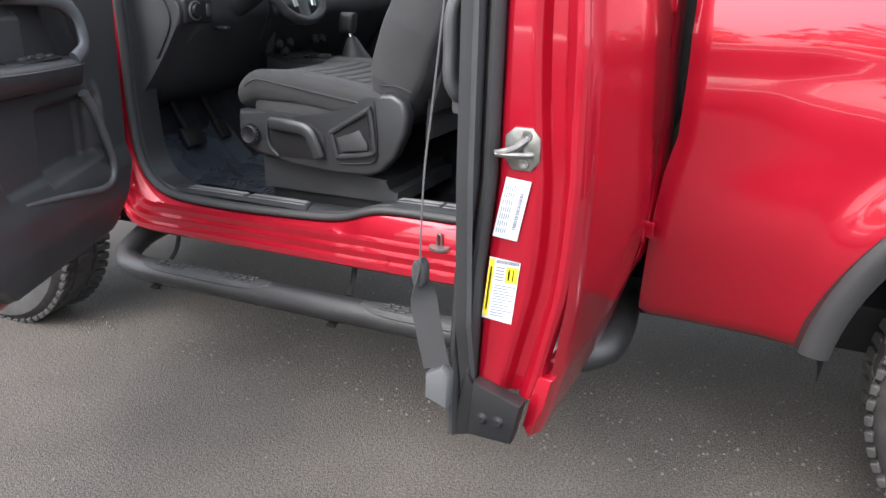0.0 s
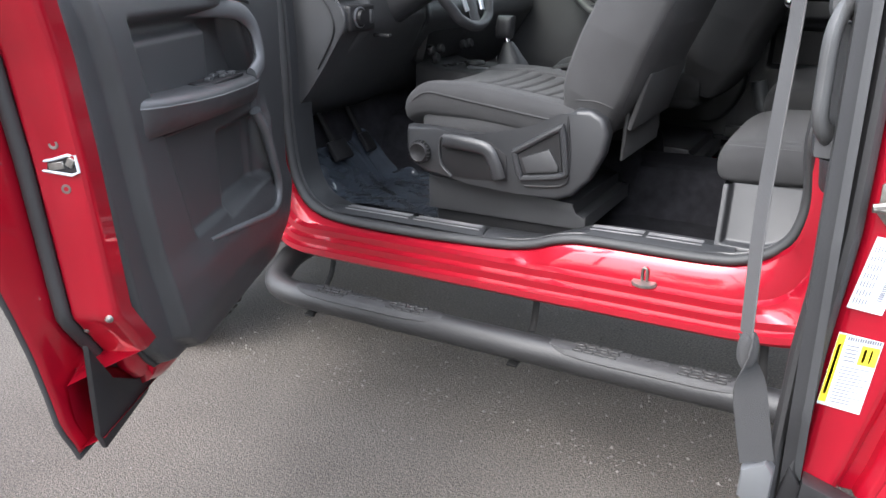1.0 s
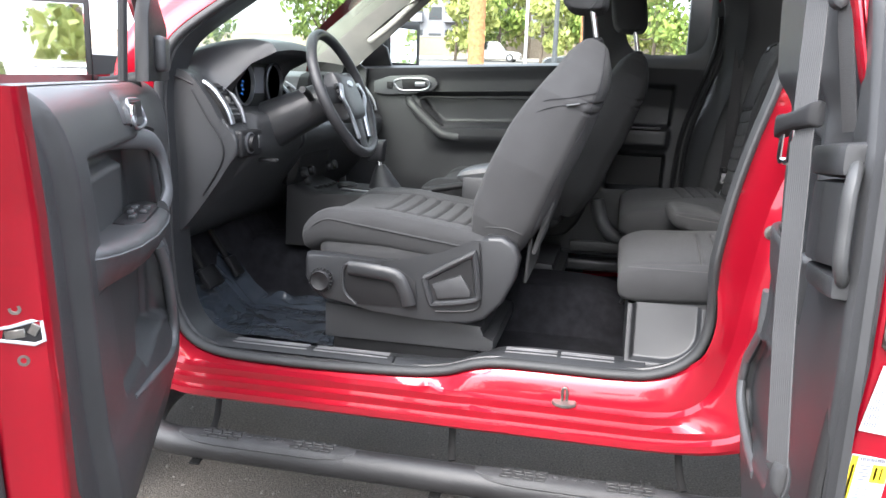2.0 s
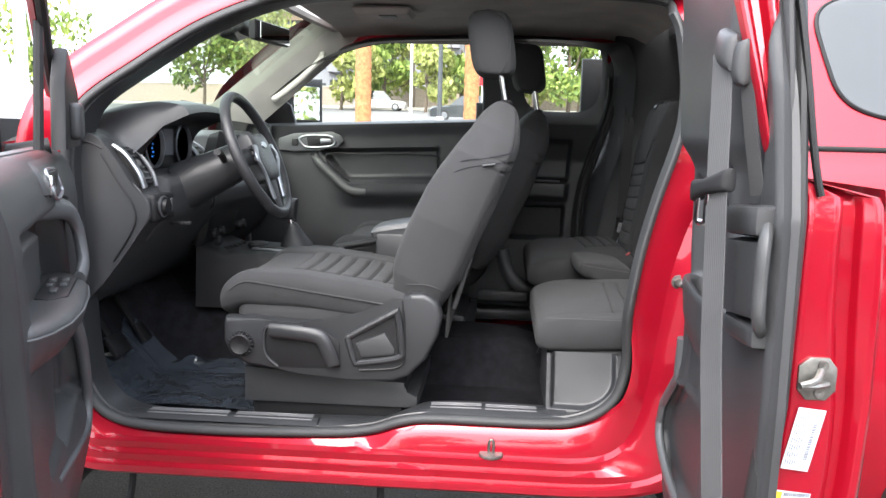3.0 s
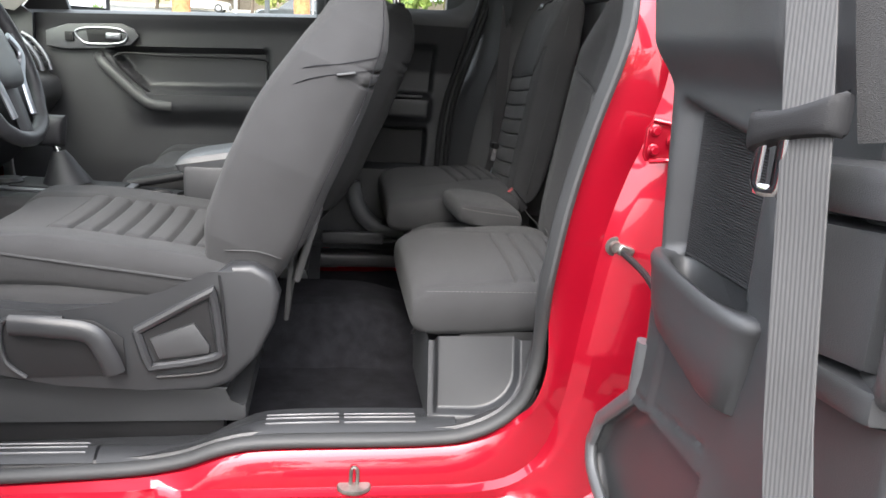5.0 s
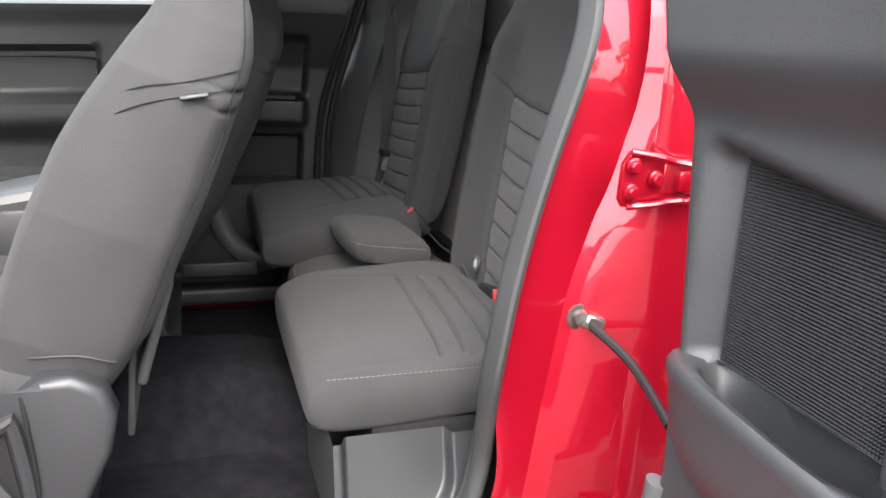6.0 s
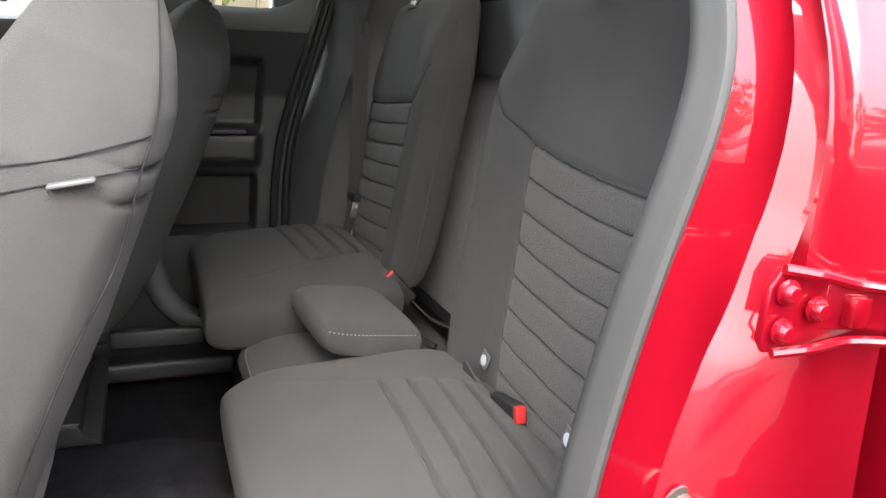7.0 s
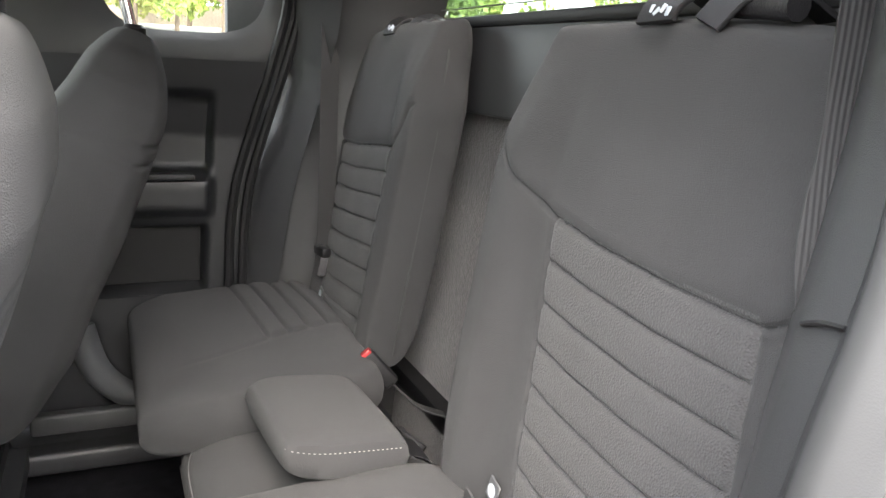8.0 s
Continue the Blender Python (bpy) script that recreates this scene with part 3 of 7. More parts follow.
# striker on the sill
st = join(lathe([(0.0, 0.004), (0.030, 0.004), (0.033, 0.0), (0.033, -0.004)], 20, pose(0, 0.070, 0.571, 14) @ Matrix.Diagonal((1, 0.62, 1, 1))),
          tube([(-0.006, 0.072, 0.57), (-0.006, 0.070, 0.604), (0.0, 0.070, 0.612), (0.006, 0.070, 0.604), (0.006, 0.072, 0.57)], 0.0036, 8, 20))
part("door_striker", st, STEEL, truck, "steel striker loop on the sill")

# sill scuff plates
# far paler than the plate: the ribs' white highlights are put into this colour
RIB = material("highlight_toned_ribs", (0.14, 0.14, 0.145), 0.35)


def scuff(x0, x1, zf, ribs):
    def f(u, v):
        x = x0 + (x1 - x0) * u
        y = 0.112 + 0.10 * v
        return (x, y, zf(x) + 0.012 * math.sin(math.pi * min(1.0, v * 1.4)) - 0.035 * sstep(0.75, 1.0, v))
    p = part("scuff_plate", grid(40, 14, f), SEAT_TRIM, truck, "ribbed dark plastic scuff plate")
    rb = []
    for a, b in ribs:
        for k in range(3):
            y = 0.133 + k * 0.016
            rb.append(rbox((b - a, 0.0022, 0.004), 0.001, 1, pose((a + b) / 2, y, zf((a + b) / 2) + (0.0105, 0.0128, 0.0118)[k], 0, -math.degrees(math.atan2(zf(b) - zf(a), b - a)), 0)))
    part("scuff_ribs", join(*rb), RIB, truck, "raised grip ribs")


def sill_top(x):
    return 0.606 + 0.056 * sstep(-0.36, -0.14, x)


scuff(-1.08, -0.483, sill_top, [(-0.97, -0.74), (-0.72, -0.50)])
scuff(-0.477, 0.20, sill_top, [(-0.17, -0.03), (-0.02, 0.12)])


# ---- rear quarter jamb details ----
part("stay_bolt", join(lathe([(0.0, 0.012), (0.010, 0.012), (0.012, 0.004), (0.018, 0.003), (0.018, 0.0)], 12, pose(0.452, 0.045, 1.06, 90)),
                       rbox((0.03, 0.012, 0.02), 0.003, 1, pose(0.467, 0.028, 1.055, 0, 20, 0))), STEEL, truck, "steel door check bolt")
part("door_check_strap", tube([(0.46, 0.03, 1.055), (0.48, -0.05, 1.03), (0.47, -0.16, 1.00)], 0.006, 8, 14), BLACK, truck)


def hinge(z):
    m = frame_of((0.506, 0.002, z), (1, 0, 0), (0, 0, 1))
    plate = join(prism([(-0.036, -0.036), (-0.042, -0.026), (-0.040, 0.018), (-0.030, 0.034), (0.0, 0.030), (0.034, 0.022), (0.060, 0.020), (0.060, -0.024), (0.030, -0.028), (-0.010, -0.036)], 0.010, 0.003, m=m),
                 tube([(0.474, -0.010, z + 0.034), (0.506, -0.018, z + 0.029), (0.540, -0.022, z + 0.021), (0.585, -0.045, z + 0.018)], 0.0045, 8, 16),
                 tube([(0.474, -0.010, z - 0.035), (0.506, -0.018, z - 0.031), (0.540, -0.022, z - 0.026), (0.585, -0.045, z - 0.024)], 0.0045, 8, 16),
                 rbox((0.090, 0.008, 0.040), 0.003, 2, pose(0.566, -0.020, z, 0, 0, -20)),
                 rbox((0.020, 0.014, 0.026), 0.004, 2, pose(0.545, -0.020, z - 0.002)),
                 tube([(0.580, -0.034, z - 0.030), (0.580, -0.034, z + 0.026)], 0.008, 12))
    h = part("door_hinge", plate, RED, truck, "red painted door hinge")
    for dx, dz in ((-0.022, 0.016), (-0.022, -0.016), (0.010, 0.0)):
        part("hinge_bolt", lathe([(0.0, 0.010), (0.006, 0.010), (0.0085, 0.006), (0.0085, 0.003), (0.011, 0.002), (0.011, 0.0)], 10, pose(0.500 + dx, -0.012, z + dz, 90)), RED, h)


hinge(1.258)
hinge(0.74)


# ---- driver's front door, swung open ----
DU, DN, DO = Vector((0.413, -0.911, 0)), Vector((0.911, 0.413, 0)), Vector((-0.949, -0.23, 0))


def on_door(s, off, z):
    """Along the door from its hinge side, out of its inner face, and up."""
    return DO + DU * s + DN * off + Vector((0, 0, z))


def rear_edge(z):
    """The door's shut edge, along the door, by height."""
    return float(np.interp(z, [0.48, 0.55, 0.62, 0.70, 0.78, 0.86, 0.94, 1.05, 1.20, 1.36, 1.5], [0.80, 0.83, 0.835, 0.845, 0.865, 0.89, 0.915, 0.925, 0.945, 1.00, 1.03]))


def front_edge(z):
    return float(np.interp(z, [0.48, 0.60, 0.70, 0.85, 1.36, 1.5], [-0.12, -0.15, -0.20, -0.23, -0.25, -0.25]))


front_door = new("front_door")
front_door.parent = truck
tagged(front_door, "red driver's door, wide open, with charcoal trim")


def skin_off(z):
    """Bulge of the outer skin."""
    return -0.150 - 0.035 * math.sin(math.pi * min(1.0, max(0.0, (z - 0.46) / 0.95))) + 0.03 * max(0.0, z - 1.2)


def outer_skin(u, v):
    z = 0.475 + 0.895 * v
    s0, s1 = front_edge(z), rear_edge(z) + 0.012
    return on_door(s0 + (s1 - s0) * u, skin_off(z), z)


part("outer_panel", grid(20, 40, outer_skin), RED, front_door, "red painted outer panel")


def shut_line(z):
    """Where the painted shut face stands along the door, by height."""
    return float(np.interp(z, [0.49, 0.55, 0.61, 0.75, 1.04, 1.20, 1.36], [0.500, 0.565, 0.690, 0.797, 0.829, 0.855, 0.900]))


def shut_face(u, v):
    """The painted edge of the door that meets the body, and the flange of the skin beyond the seal."""
    z = 0.485 + 0.875 * v
    k = shut_line(z)
    dent = 0.008 * math.exp(-((z - 1.03) / 0.075) ** 2)
    prof = [(k - 0.060, -0.046), (k - 0.010, -0.044), (k - 0.002, -0.050), (k + 0.003 - dent, -0.070), (k + 0.005 - dent, -0.100), (k + 0.006, -0.118), (k + 0.002, -0.124), (k - 0.010, -0.128), (k - 0.010, -0.146),
            (k + 0.006, -0.149), (k + 0.5 * (rear_edge(z) - k), -0.5 * 0.150 + 0.5 * skin_off(z) + 0.006), (rear_edge(z) + 0.006, skin_off(z) + 0.006), (rear_edge(z) + 0.012, skin_off(z))]
    low = sstep(0.642, 0.628, z)        # below the trim the face folds back to the skin
    prof = [(a + (rear_edge(z) - 0.02 - a) * low, b + (-0.147 - b) * low) for a, b in prof[:10]] + prof[10:]
    q = u * (len(prof) - 1)
    i = min(len(prof) - 2, int(q))
    f = q - i
    return on_door(prof[i][0] + (prof[i + 1][0] - prof[i][0]) * f, prof[i][1] + (prof[i + 1][1] - prof[i][1]) * f, z)


part("shut_face", grid(48, 70, shut_face), RED, front_door, "red painted shut face", smooth=50)


def door_bottom(u, v):
    s = -0.12 + 0.93 * u
    return on_door(s, -0.095 - 0.055 * v, 0.515 - 0.03 * v)


part("bottom_face", grid(20, 8, door_bottom), RED, front_door)
part("edge_seal", tube([on_door(shut_line(z) + 0.008, -0.136, z) for z in np.linspace(1.36, 0.62, 34)] + [on_door(shut_line(z) + 0.010, -0.134, z) for z in (0.58, 0.54, 0.51)], 0.013, 12), RUBBER, front_door, "black rubber seal")
part("outer_edge_seal", tube([on_door(rear_edge(z) + 0.013, skin_off(z), z) for z in np.linspace(1.36, 0.47, 30)] + [on_door(0.6, skin_off(0.47), 0.473), on_door(0.2, skin_off(0.47), 0.473)], 0.005, 8), RUBBER, front_door)
part("corner_patch", prism([(0.585, 0.528), (0.66, 0.550), (0.745, 0.600), (0.785, 0.665), (0.806, 0.70), (0.815, 0.52), (0.80, 0.485), (0.62, 0.50)], 0.012, 0.003,
                           m=frame_of(on_door(0, -0.100, 0), DU, (0, 0, 1))), BLACK, front_door, "black plastic corner cover")


def on_trim(s, off, z):
    """The inner trim's own frame on the door; its upper part leans back."""
    return on_door(s - 0.055, off - 0.030 - 1.9 * max(0.0, z - 1.22) ** 2, z)


def trim_rear(z):
    return float(np.interp(z, [0.545, 0.57, 0.61, 0.68, 0.80, 1.0, 1.2, 1.36], [0.60, 0.68, 0.72, 0.758, 0.785, 0.825, 0.855, 0.895]))


def border_line(z):
    return float(np.interp(z, [0.55, 0.61, 0.88, 1.14, 1.29, 1.36], [0.55, 0.635, 0.710, 0.760, 0.805, 0.83]))


def trim_front(z):
    return float(np.interp(z, [0.545, 0.57, 0.63, 0.75, 1.36], [0.02, -0.06, -0.12, -0.19, -0.23]))


def trim_relief(s, z):
    """Relief of the moulded inner panel: pull recess, armrest swell, map pocket, lower bulge."""
    h = 0.0
    left = 0.700 - (1.235 - z) * 0.40          # slanting left border of the sunk middle
    right = 0.140 - 0.08 * sstep(1.22, 1.05, z)
    # upper recess
    inside = sstep(left + 0.012, left - 0.012, s) * sstep(right - 0.012, right + 0.012, s) * sstep(1.252, 1.226, z) * sstep(0.785, 0.81, z)
    h -= 0.055 * inside * sstep(1.035, 1.06, z) * (1 - 0.45 * sstep(1.215, 1.195, z) * sstep(0.27, 0.30, s) * sstep(left - 0.02, left - 0.04, s))
    h -= 0.012 * inside * sstep(1.06, 1.035, z)
    # map pocket towards the hinge side
    pk = sstep(0.335, 0.31, s) * sstep(0.012, 0.035, s + 0.10 * sstep(0.92, 0.76, z) * 0.4) * sstep(0.985, 0.955, z) * sstep(0.785 - 0.05 * s, 0.815 - 0.05 * s, z)
    h -= 0.035 * pk
    # rolled lip of the pocket
    lip = math.exp(-((s - 0.005) / 0.022) ** 2) * sstep(0.76, 0.82, z) * sstep(1.02, 0.94, z)
    h += 0.022 * lip
    h += 0.018 * sstep(0.80, 0.72, z) * sstep(0.56, 0.66, z) * sstep(0.75, 0.5, s)
    # flat rear border, set lower
    h -= 0.030 * sstep(border_line(z) - 0.004, border_line(z) + 0.014, s)
    # rolled rim
    e = min(trim_rear(z) - s, s - trim_front(z), z - 0.543)
    h -= 0.030 * (1 - min(1.0, max(0.0, e / 0.018))) ** 2.2
    q = min(1.0, max(0.0, (z - 1.315) / 0.045))
    h -= 0.040 * (1 - math.sqrt(max(0.0, 1 - q * q)))
    return h


def trim_point(u, v):
    z = 0.545 + 0.815 * v
    s0, s1 = trim_front(z), trim_rear(z)
    s = s0 + (s1 - s0) * u
    return on_trim(s, 0.012 + trim_relief(s, z), z)


inner = part("inner_panel", grid(170, 130, trim_point), TRIM, front_door, "charcoal moulded door trim", smooth=60)
part("belt_ledge", grid(20, 6, lambda u, v: on_trim(-0.23 + 1.12 * u, -0.012 - 0.12 * v, 1.3575 - 0.030 * v * v)), SEAL_GREY, front_door)


def rim_path(k):
    """Down the trim's rear border and round its lower corner; k in 0..1."""
    if k < 0.35:
        z = 0.73 - 0.16 * k / 0.35
        return trim_rear(z), z
    q = (k - 0.35) / 0.65
    return 0.71 - 0.75 * q, 0.57 - 0.028 * sstep(0.0, 0.15, q)


def red_rim(u, v):
    s, z = rim_path(u)
    s2, z2 = rim_path(min(1.0, u + 0.01))
    s1, z1 = rim_path(max(0.0, u - 0.01))
    d = Vector((s2 - s1, z2 - z1)).normalized()
    grow = sstep(0.0, 0.28, u)
    out, off = ((-0.02, -0.045), (0.004, -0.047), (0.018, -0.050), (0.030, -0.058), (0.036, -0.070), (0.030, -0.085))[int(v * 5 + 0.5)]
    return on_trim(s - d.y * out * grow, off - 0.012 * (1 - grow), z + d.x * out * grow)


part("inner_shell_rim", grid(70, 5, red_rim), RED, front_door, "red painted door shell rim", smooth=60)
part("trim_gap_seal", tube([on_trim(trim_rear(z) + 0.004, -0.046, z) for z in np.linspace(1.36, 0.57, 30)] + [on_trim(0.55, -0.046, 0.542), on_trim(0.1, -0.046, 0.542)], 0.006, 8), RUBBER, front_door)


def arm_out(s):
    """How far the armrest's front edge stands off the panel, along the door."""
    return float(np.interp(s, [0.06, 0.10, 0.18, 0.30, 0.45, 0.58, 0.66, 0.70, 0.715], [0.020, 0.040, 0.058, 0.068, 0.070, 0.060, 0.042, 0.024, 0.006]))


def arm_top(s):
    return float(np.interp(s, [0.06, 0.25, 0.50, 0.715], [1.082, 1.088, 1.097, 1.108]))


def arm_ring(s):
    o, z = arm_out(s), arm_top(s)
    prof = [(-0.060, 1.000), (-0.060, z - 0.006), (-0.03, z + 0.002), (max(-0.02, o - 0.034), z + 0.003), (o - 0.016, z), (o - 0.006, z - 0.005), (o - 0.001, z - 0.012), (o - 0.001, z - 0.020), (o - 0.005, z - 0.036),
            (min(o, 0.75 * o + 0.004) - 0.006, z - 0.060), (0.006, z - 0.075), (-0.012, 1.000)]
    return [tuple(on_trim(s, a, b)) for a, b in prof]


part("armrest", skin([arm_ring(float(q)) for q in np.linspace(0.06, 0.715, 60)]), TRIM, front_door, "padded charcoal door armrest", smooth=50)
# thin tube, paler than the armrest, draws a line along its front edge
part("armrest_seam", tube([on_trim(q, arm_out(q) - 0.0005, arm_top(q) - 0.015) for q in np.linspace(0.07, 0.712, 50)], 0.0022, 6), TRIM_LIGHT, front_door, "pale line along the armrest's front edge")
part("armrest_joint", tube([on_trim(q, 0.010, arm_top(q) - 0.074) for q in np.linspace(0.33, 0.70, 20)], 0.0025, 6), BLACK, front_door)
part("pocket_lip", tube([on_trim(a, b, c) for a, b, c in ((0.085, 0.016, 0.985), (0.045, 0.026, 0.92), (0.010, 0.030, 0.84), (-0.020, 0.030, 0.765), (0.000, 0.030, 0.715), (0.070, 0.029, 0.705), (0.20, 0.027, 0.725), (0.34, 0.024, 0.748), (0.47, 0.016, 0.765))], lambda t: 0.015 - 0.009 * t, 12, 60), TRIM_LIGHT, front_door, "smooth grey map pocket lip")
part("window_switch_panel", prism([(0.20, -0.028), (0.42, -0.026), (0.44, 0.0), (0.41, 0.030), (0.22, 0.030)], 0.008, 0.003, m=frame_of(on_trim(0, 0.010, 1.0915), DU, DN)), BLACK, front_door, "black window switch panel")
for k, (a, b) in enumerate(((0.26, -0.010), (0.26, 0.014), (0.31, -0.010), (0.31, 0.014), (0.37, 0.002))):
    part("window_switch", rbox((0.028, 0.015, 0.010), 0.003, 2, frame_of(on_trim(a, 0.010 + b, 1.102), DU, DN)), TRIM, front_door)
part("pull_handle", tube([on_trim(0.36, -0.045, 1.250), on_trim(0.26, -0.004, 1.246), on_trim(0.165, 0.020, 1.234), on_trim(0.108, 0.032, 1.200), on_trim(0.094, 0.040, 1.15), on_trim(0.108, 0.044, 1.108), on_trim(0.16, 0.040, 1.082)], 0.0, 14, 50, flat=(DN, 0.022, 0.013)), TRIM_LIGHT, front_door, "smooth grey pull handle")
part("release_bezel", grid(30, 8, lambda u, v: on_trim(0.045 + 0.335 * u, 0.017 + 0.003 * math.sin(math.pi * v) - 0.045 * max(0.0, (1.275 + 0.073 * v) - 1.318) ** 1.0 * 0.4 - (0.012 if v in (0.0, 1.0) or u in (0.0, 1.0) else 0.0), (1.238 + 0.042 * u ** 0.7) + (0.108 - 0.042 * u ** 0.7 - 0.012 * sstep(0.9, 1.0, u)) * v - 0.004)), TRIM, front_door, "charcoal handle bezel")
part("release_cup", rbox((0.125, 0.050, 0.010), 0.004, 2, frame_of(on_trim(0.250, 0.017, 1.297), DU, (0, 0, 1))), BLACK, front_door)
part("release_frame", tube([on_trim(a - 0.045, 0.022, b) for a, b in ((0.232, 1.275), (0.228, 1.297), (0.234, 1.320), (0.28, 1.324), (0.355, 1.323), (0.362, 1.300), (0.358, 1.273), (0.30, 1.268))], 0.004, 8, 60, closed=True), SILVER, front_door)
part("release_lever", rbox((0.045, 0.040, 0.010), 0.004, 2, frame_of(on_trim(0.300, 0.021, 1.297), DU, (0, 0, 1))), CHROME, front_door, "chrome release lever")
part("mirror_sail", prism([(-0.20, 1.36), (0.14, 1.36), (0.11, 1.50), (0.02, 1.575), (-0.18, 1.49)], 0.03, 0.006, m=frame_of(on_door(0, -0.02, 0), DU, (0, 0, 1)) @ pose(0, 0, -0.02)), BLACK, front_door, "black sail panel")
part("tweeter_boss", rbox((0.09, 0.08, 0.03), 0.012, 3, frame_of(on_door(0.0, 0.008, 1.42), DU, (0, 0, 1))), TRIM, front_door)
part("window_frame", tube([on_door(-0.22, -0.06, 1.50), on_door(-0.05, -0.055, 1.56), on_door(0.2, -0.04, 1.66), on_door(0.5, -0.02, 1.745), on_door(0.85, -0.015, 1.775), on_door(0.99, -0.02, 1.74), on_door(1.02, -0.045, 1.6), on_door(1.01, -0.07, 1.36)], 0.0, 8, 60, flat=(DN, 0.03, 0.018)), RED, front_door, "red window frame")
part("frame_seal", tube([on_door(-0.20, -0.048, 1.47), on_door(-0.03, -0.043, 1.53), on_door(0.2, -0.028, 1.635), on_door(0.5, -0.008, 1.718), on_door(0.83, -0.003, 1.748), on_door(0.965, -0.01, 1.715), on_door(0.985, -0.035, 1.6), on_door(0.975, -0.06, 1.36)], 0.012, 8, 60), RUBBER, front_door)
part("window_post", tube([on_door(0.16, -0.05, 1.36), on_door(0.15, -0.04, 1.62)], 0.010, 8), BLACK, front_door)

# latch, holes and screws on the shut face
def on_shut(off, z, lift=0.0):
    """A frame on the shut face: x towards the cabin side, y up, z out of the face."""
    return frame_of(on_door(shut_line(z) - 0.003 + lift, off, z), DN, (0, 0, 1))


mouth = [(0.030, 0.014), (0.032, -0.014), (0.020, -0.019), (-0.005, -0.015), (-0.032, -0.011), (-0.034, 0.003), (-0.010, 0.006), (0.018, 0.014)]
latch_m = on_shut(-0.083, 1.036, -0.002)
part("latch_mouth", prism(mouth, 0.003, 0.0, m=latch_m), BLACK, front_door)
part("latch_plate", tube([latch_m @ Vector((a, b, 0.004)) for a, b in mouth], 0.0026, 6, closed=True), WHITE, front_door, "pale bare-edged latch opening")
part("latch_claw", join(rbox((0.026, 0.012, 0.004), 0.001, 1, latch_m @ pose(-0.004, -0.004, 0.004, 0, 0, 8)), rbox((0.012, 0.016, 0.005), 0.001, 1, latch_m @ pose(0.020, 0.002, 0.004, 0, 0, -30))), STEEL, front_door, "steel latch claw")
for oo, zz in ((-0.116, 1.064), (-0.084, 1.068), (-0.081, 0.992)):
    part("latch_screw", lathe([(0.0, 0.001), (0.003, 0.001), (0.0045, 0.0035), (0.008, 0.0035), (0.009, 0.0)], 14, on_shut(oo, zz, -0.002)), STEEL, front_door)
part("vent_hole", lathe([(0.0, 0.0015), (0.006, 0.0015), (0.0075, 0.0)], 14, on_shut(-0.108, 1.088, 0.001)), BLACK, front_door)
for oo, zz in ((-0.058, 0.750), (-0.116, 0.717)):
    part("trim_clip", lathe([(0.0, 0.008), (0.004, 0.007), (0.007, 0.002), (0.008, 0.0)], 12, on_shut(oo, zz, 0.003)), STEEL, front_door)

# exterior mirror on the door
mirror_m = frame_of(on_door(-0.055, -0.270, 1.436), DU, (0, 0, 1))


def mirror_shell(place_m, mat):
    def f(a, b, d):
        w, h = 0.115, 0.112
        return place_m @ Vector((0.0, 0, 0)) + place_m.to_3x3() @ Vector((d * 1.0, b * h * (1 - 0.06 * a), a * w))
    return pad(f, 0.012, 0.085, 16, 16, 5)


part("mirror_housing", mirror_shell(mirror_m, RED), RED, front_door, "red mirror housing")
part("mirror_bezel", rbox((0.010, 0.208, 0.212), 0.004, 2, mirror_m @ pose(0.0095, -0.004, -0.016)), BLACK, front_door)
part("mirror_glass", rbox((0.006, 0.188, 0.190), 0.002, 1, mirror_m @ pose(0.0125, -0.004, -0.016)), MIRROR, front_door, "mirror glass")
part("mirror_arm", tube([on_door(-0.13, -0.06, 1.36), on_door(-0.12, -0.14, 1.345), on_door(-0.10, -0.20, 1.345)], 0.022, 10, 10), BLACK, front_door)


# ---- rear half door, opened square to the body ----
rear_door = new("rear_door")
rear_door.parent = truck
tagged(rear_door, "red rear half door, open, with seat belt and charcoal trim")


def rd_edge(z):
    """The free edge of the half door, in y."""
    return float(np.interp(z, [0.50, 0.60, 0.75, 1.0, 1.3, 1.5, 1.8], [-0.735, -0.742, -0.742, -0.738, -0.735, -0.70, -0.62]))


def rd_skin(z):
    return float(np.interp(z, [0.50, 0.56, 0.66, 0.80, 1.0, 1.2, 1.33, 1.80], [0.535, 0.553, 0.580, 0.598, 0.607, 0.605, 0.596, 0.50]))


def rd_hinge(z):
    return float(np.interp(z, [0.50, 0.70, 0.9, 1.4, 1.8], [-0.20, -0.08, -0.05, -0.05, -0.02]))


def rd_slip(z):
    return float(np.interp(z, [0.62, 0.84, 1.0, 1.3, 1.8], [-0.026, -0.016, 0.0, 0.004, 0.0]))


def rd_outer(u, v):
    z = 0.535 + 0.81 * v
    y0, y1 = rd_hinge(z), rd_edge(z) + 0.05
    y = y0 + (y1 - y0) * u
    return (rd_skin(z) - 0.018 * sstep(-0.66, -0.70, y) + 0.004 * math.sin(u * 3.1), y, z)


part("outer_panel", grid(30, 40, rd_outer), RED, rear_door, "red painted outer panel")


